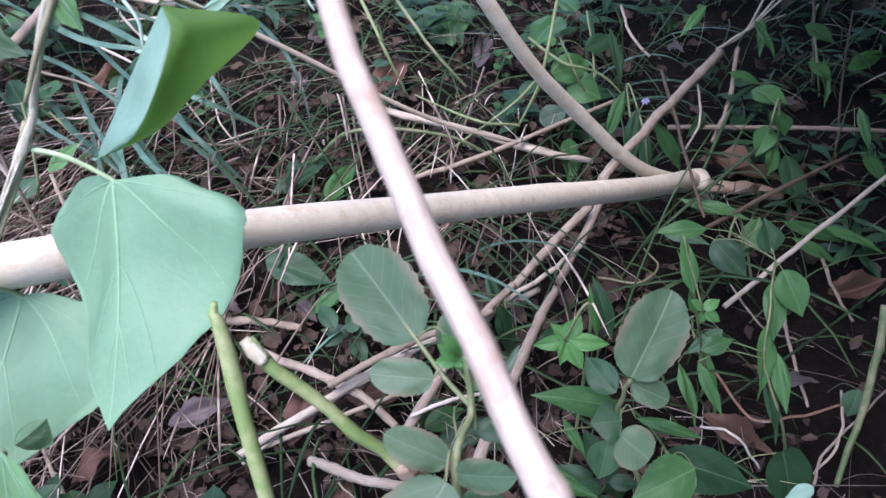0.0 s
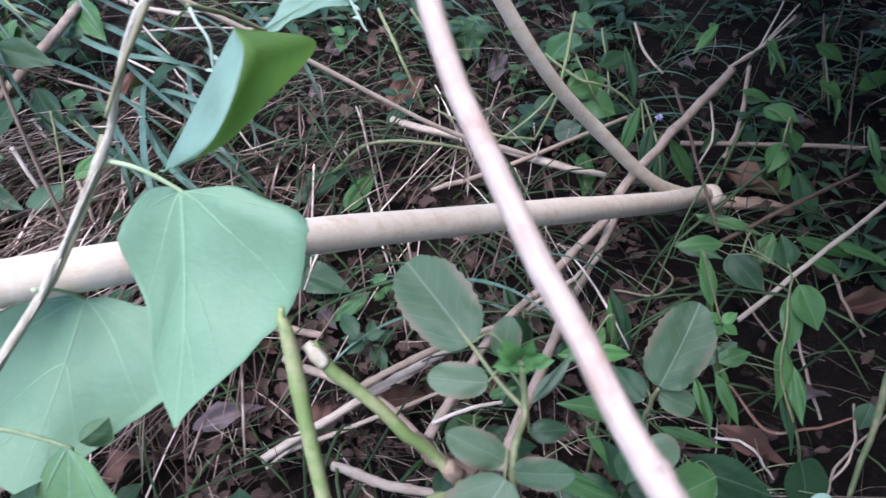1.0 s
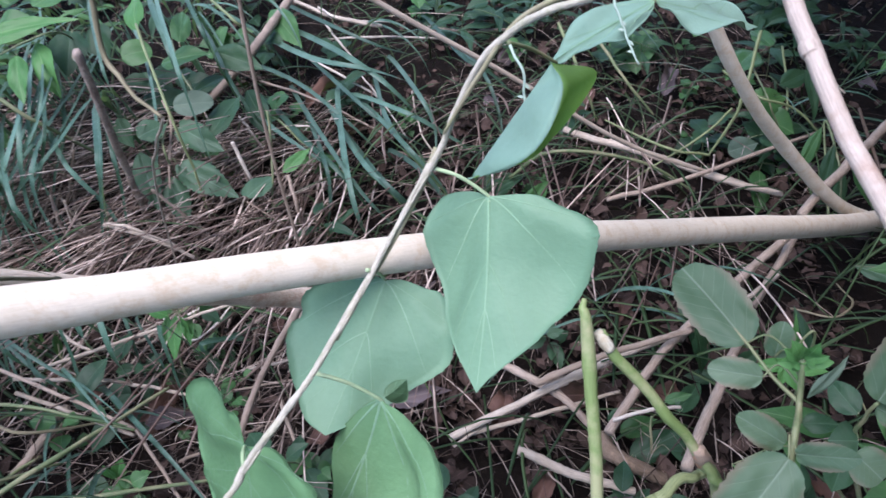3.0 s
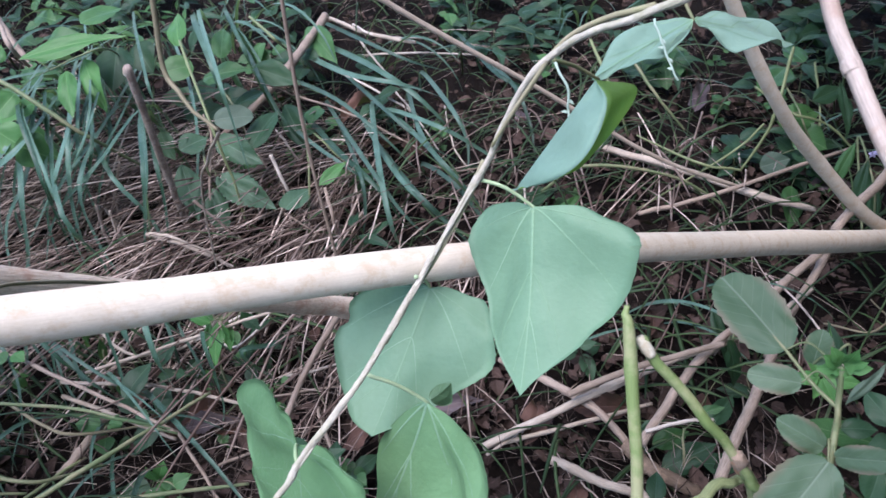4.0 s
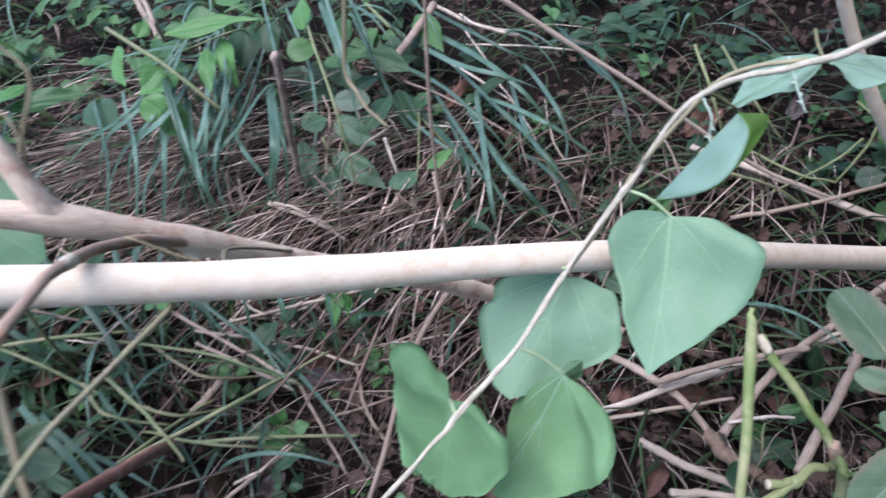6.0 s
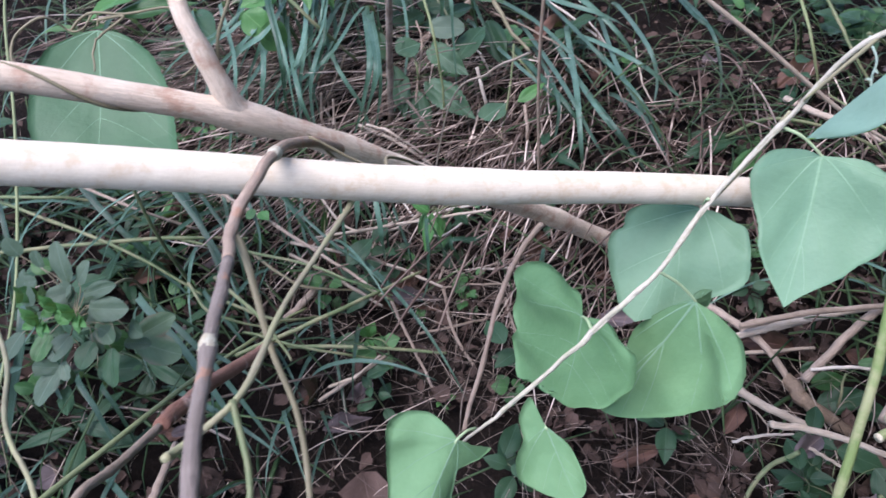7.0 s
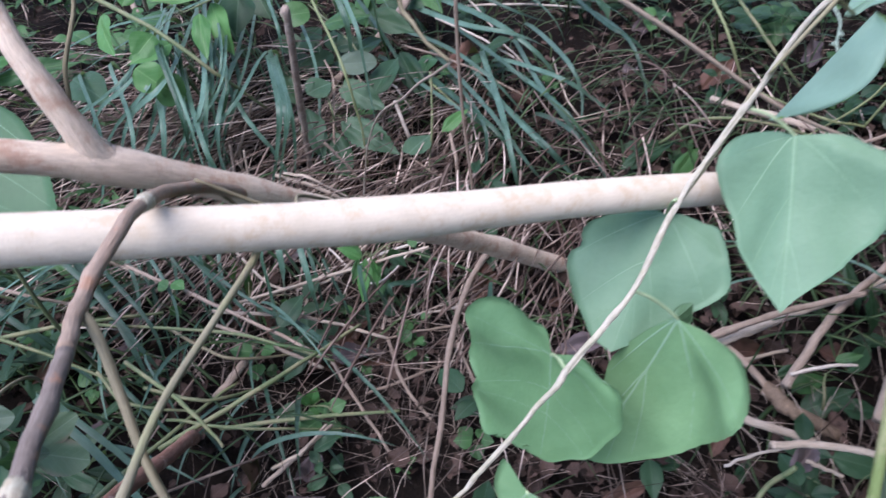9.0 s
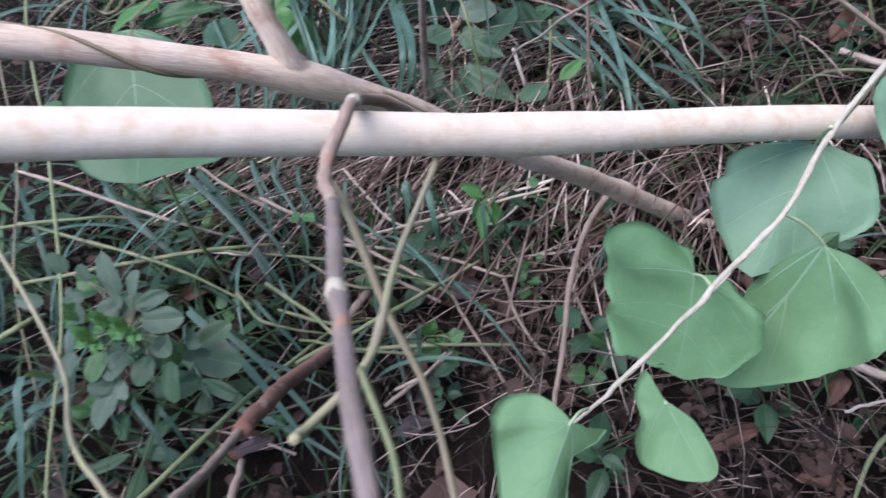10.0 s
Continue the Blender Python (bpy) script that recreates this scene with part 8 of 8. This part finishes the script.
# ---- undergrowth: a few plants built once and set out again ----
def sprig(name, label, leaf_count, leaf_len, leaf_w, height, mat, kind, teeth, seed, stem_mat=STEM, droop=0.3):
    rnd = random.Random(seed)
    h = thing(name, label, "herb", "undergrowth")
    lean = np.array((rnd.uniform(-0.25, 0.25), -0.25, 1.0)) * height
    line = spline([(0, 0, -0.02), lean * 0.5 + np.array((rnd.uniform(-0.02, 0.02), 0, 0)), lean], 20)
    part("stem", tube("stem", line[::4], [0.0016, 0.0013, 0.0008], stem_mat, 6, 14), h)
    for k in range(leaf_count):
        s = 0.25 + 0.75 * (k + 1) / leaf_count
        b = line[min(int(s * 19), 19)]
        a = k * 2.4 + rnd.uniform(-0.3, 0.3)
        d = np.array((math.cos(a), math.sin(a), rnd.uniform(-droop, 0.25)))
        ln = leaf_len * rnd.uniform(0.65, 1.1)
        part("leaf", simple_leaf("leaf", b + d * 0.006, b + d * ln, leaf_w * ln / leaf_len, mat, face=(0.05, -0.3, 1), kind=kind, rows=10, cols=3, teeth=teeth, seed=seed * 31 + k), h)
    return h


SPRIGS = [sprig("dark_leafy_herb", "low dark green leafy herb growing through the litter", 7, 0.055, 0.028, 0.12, DARK_LEAF, "ovate", 0.03, 1),
          sprig("narrow_leaf_herb", "low green herb with narrow pointed leaves", 8, 0.085, 0.018, 0.14, MID_LEAF, "lance", 0, 2),
          sprig("dark_narrow_herb", "low dark herb with narrow pointed leaves", 7, 0.1, 0.024, 0.11, DARK_LEAF, "lance", 0, 3),
          sprig("round_leaf_herb", "small herb with round green leaves", 6, 0.035, 0.028, 0.07, MID_LEAF, "ovate", 0, 4),
          sprig("broad_oval_herb", "green herb with broad oval leaves", 6, 0.075, 0.05, 0.14, MID_LEAF, "ovate", 0.03, 5),
          sprig("dark_oval_herb", "dark herb with broad oval leaves", 6, 0.08, 0.052, 0.1, DARK_LEAF, "ovate", 0.03, 6),
          sprig("seedling", "tiny bright green seedling", 5, 0.025, 0.014, 0.04, BRIGHT_LEAF, "ovate", 0, 7),
          sprig("bamboo_grass", "low grass with narrow bamboo-like green leaves", 9, 0.11, 0.015, 0.16, DARK_LEAF, "lance", 0, 8)]
ru = random.Random(77)
# dark-leaved kinds prevail at high x: shade there is put into leaf colour
REGIONS = [((0.45, 0.45, 1.15, 1.7), 84, (2, 2, 7, 2, 0, 7, 1)), ((0.3, 0.25, 0.8, 0.75), 10, (0, 2, 2, 7)), ((0.1, 1.1, 0.6, 1.7), 12, (0, 5, 2, 3)), ((-0.3, 1.3, 0.4, 2.1), 24, (5, 0, 2, 3)), ((0.1, 0.3, 0.6, 0.7), 9, (1, 0, 3)), ((-1.0, 1.0, -0.5, 1.5), 16, (4, 5, 3)), ((-1.9, 1.1, -1.2, 1.9), 34, (4, 4, 1, 5))]
REGIONS += [((-1.4, -0.1, -0.75, 0.6), 32, (2, 0, 7, 2, 3)), ((-0.75, -0.1, -0.3, 0.6), 14, (3, 0, 6, 3)), ((-0.6, 0.6, 0.1, 1.2), 9, (3, 0, 2)), ((-0.4, 0.2, 0.2, 0.6), 7, (3, 0, 0)), ((-1.9, 0.2, -1.0, 1.0), 24, (2, 0, 1)), ((-0.6, 1.5, 0.0, 2.0), 18, (5, 2, 0)), ((-0.1, 0.3, 0.16, 0.5), 2, (7, 2)), ((-2.2, 1.45, -0.3, 2.3), 60, (4, 1, 5, 0, 2)), ((-0.6, 1.6, 0.9, 2.4), 30, (0, 2, 5))]
first = set()
for (x0, y0, x1, y1), count, kinds in REGIONS:
    for _ in range(count):
        k = ru.choice(kinds)
        x, y, s = ru.uniform(x0, x1), ru.uniform(y0, y1), ru.uniform(0.6, 1.1) * (0.66 if x0 > 0.2 else 1.0)
        if math.hypot(x - 0.4, y - 0.9) < 0.17 or (0.3 < x < 0.75 and y < 0.75) or math.hypot(x + 0.02, y - 0.52) < 0.1 or (k in (2, 7) and -0.4 < x < 0.2 and 0.2 < y < 0.6):
            continue
        m = pose(x, y, ground_height(x, y), ru.uniform(-14, 14), ru.uniform(-14, 14), ru.uniform(-60, 60))
        if k in first:
            ob = copy_thing(SPRIGS[k], m)
        else:
            first.add(k)
            ob = SPRIGS[k]
            ob.matrix_basis = m
        ob.scale = (s, s, s)

# small lilac flower
flower = thing("wild_flower", "tiny lilac wild flower on a thin green stalk", "flower")
fc = np.array((0.3896, 1.1446, 0.0805))
part("stalk", tube("stalk", [fc, fc + np.array((-0.01, 0.01, -0.05)), (fc[0] - 0.02, fc[1] + 0.03, 0.0)], [0.0012, 0.0012, 0.0014], STEM, 6, 12), flower)
for k in range(6):
    a = k * math.pi / 3
    part("petal", simple_leaf("petal", fc, fc + 0.008 * np.array((math.cos(a), -0.4, math.sin(a))), 0.0055, PETAL, rows=6, cols=2, seed=k), flower)

# ---- unseen shrub added to shade the clearing's darker side, crown over head height ----
over = thing("overhanging_shrub", "unseen leafy shrub added to shade the clearing edge", "shrub", at=(1.9, 1.3, 0.0))
over.location = (0, 0, 0)
part("trunk", tube("trunk", [(1.95, 1.35, -0.03), (1.9, 1.3, 0.5), (1.8, 1.25, 1.1), (1.65, 1.2, 1.6)], [0.04, 0.034, 0.028, 0.02], BARK_DARK, 12, 30, 0.002), over)
ro = np.random.RandomState(5)
for k in range(12):
    e = np.array((0.3 + 1.6 * ro.rand(), -0.5 + 2.6 * ro.rand(), 1.25 + 0.35 * ro.rand()))
    part("limb", tube("limb", [(1.68, 1.21, 1.45), (np.array((1.65, 1.2, 1.5)) + e) / 2 + np.array((0, 0, 0.12)), e], [0.016, 0.01, 0.004], BARK_DARK, 8, 20, 0.002), over)
cv, cf, cu = [], [], []
for k in range(64000):
    ang, rad = ro.rand() * 2 * math.pi, 1.75 * math.sqrt(ro.rand())
    x, y = 1.79 + rad * math.cos(ang), 0.95 + rad * 1.2 * math.sin(ang)
    edge = rad / 1.75 + 0.25 * noise.noise((x * 1.3, y * 1.3, 4.0))
    top = 1.25 + 0.95 * math.sqrt(max(0.0, 1.05 - edge))
    low = max(0.05, 1.12 - 0.5 * max(0.0, x - 0.35) - max(0.0, x - 0.78 - 0.42 * max(y, -0.3)) * 2.4)
    if edge > 1.0 or top < low + 0.03:
        continue
    z = low + (top - low) * ro.rand()
    if noise.noise((x * 2.2, y * 2.2, z * 2.2)) < (-0.45 if x < 0.75 else -0.7):
        continue
    sz = 0.06 + 0.06 * ro.rand()
    m = np.array(Euler((ro.randn() * 0.5, ro.randn() * 0.5, ro.rand() * 6.28)).to_matrix())
    o = len(cv)
    for px, py, pz in ((0, 0, 0), (0.35, -0.28, 0.05), (0.35, 0.28, 0.05), (0.7, -0.2, 0.04), (0.7, 0.2, 0.04), (1, 0, -0.06), (0.5, 0, -0.02)):
        cv.append(np.array((x, y, z)) + sz * (m @ np.array((px, py, pz))))
        cu.append((0.5 + py, px))
    cf += [(o, o + 1, o + 6), (o, o + 6, o + 2), (o + 1, o + 3, o + 6), (o + 6, o + 4, o + 2), (o + 3, o + 5, o + 6), (o + 6, o + 5, o + 4)]
tagged(part("crown", mesh_of("crown", cv, cf, DARK_LEAF, cu), over, "dense leaf crown added to block the light"), kind="stuff")
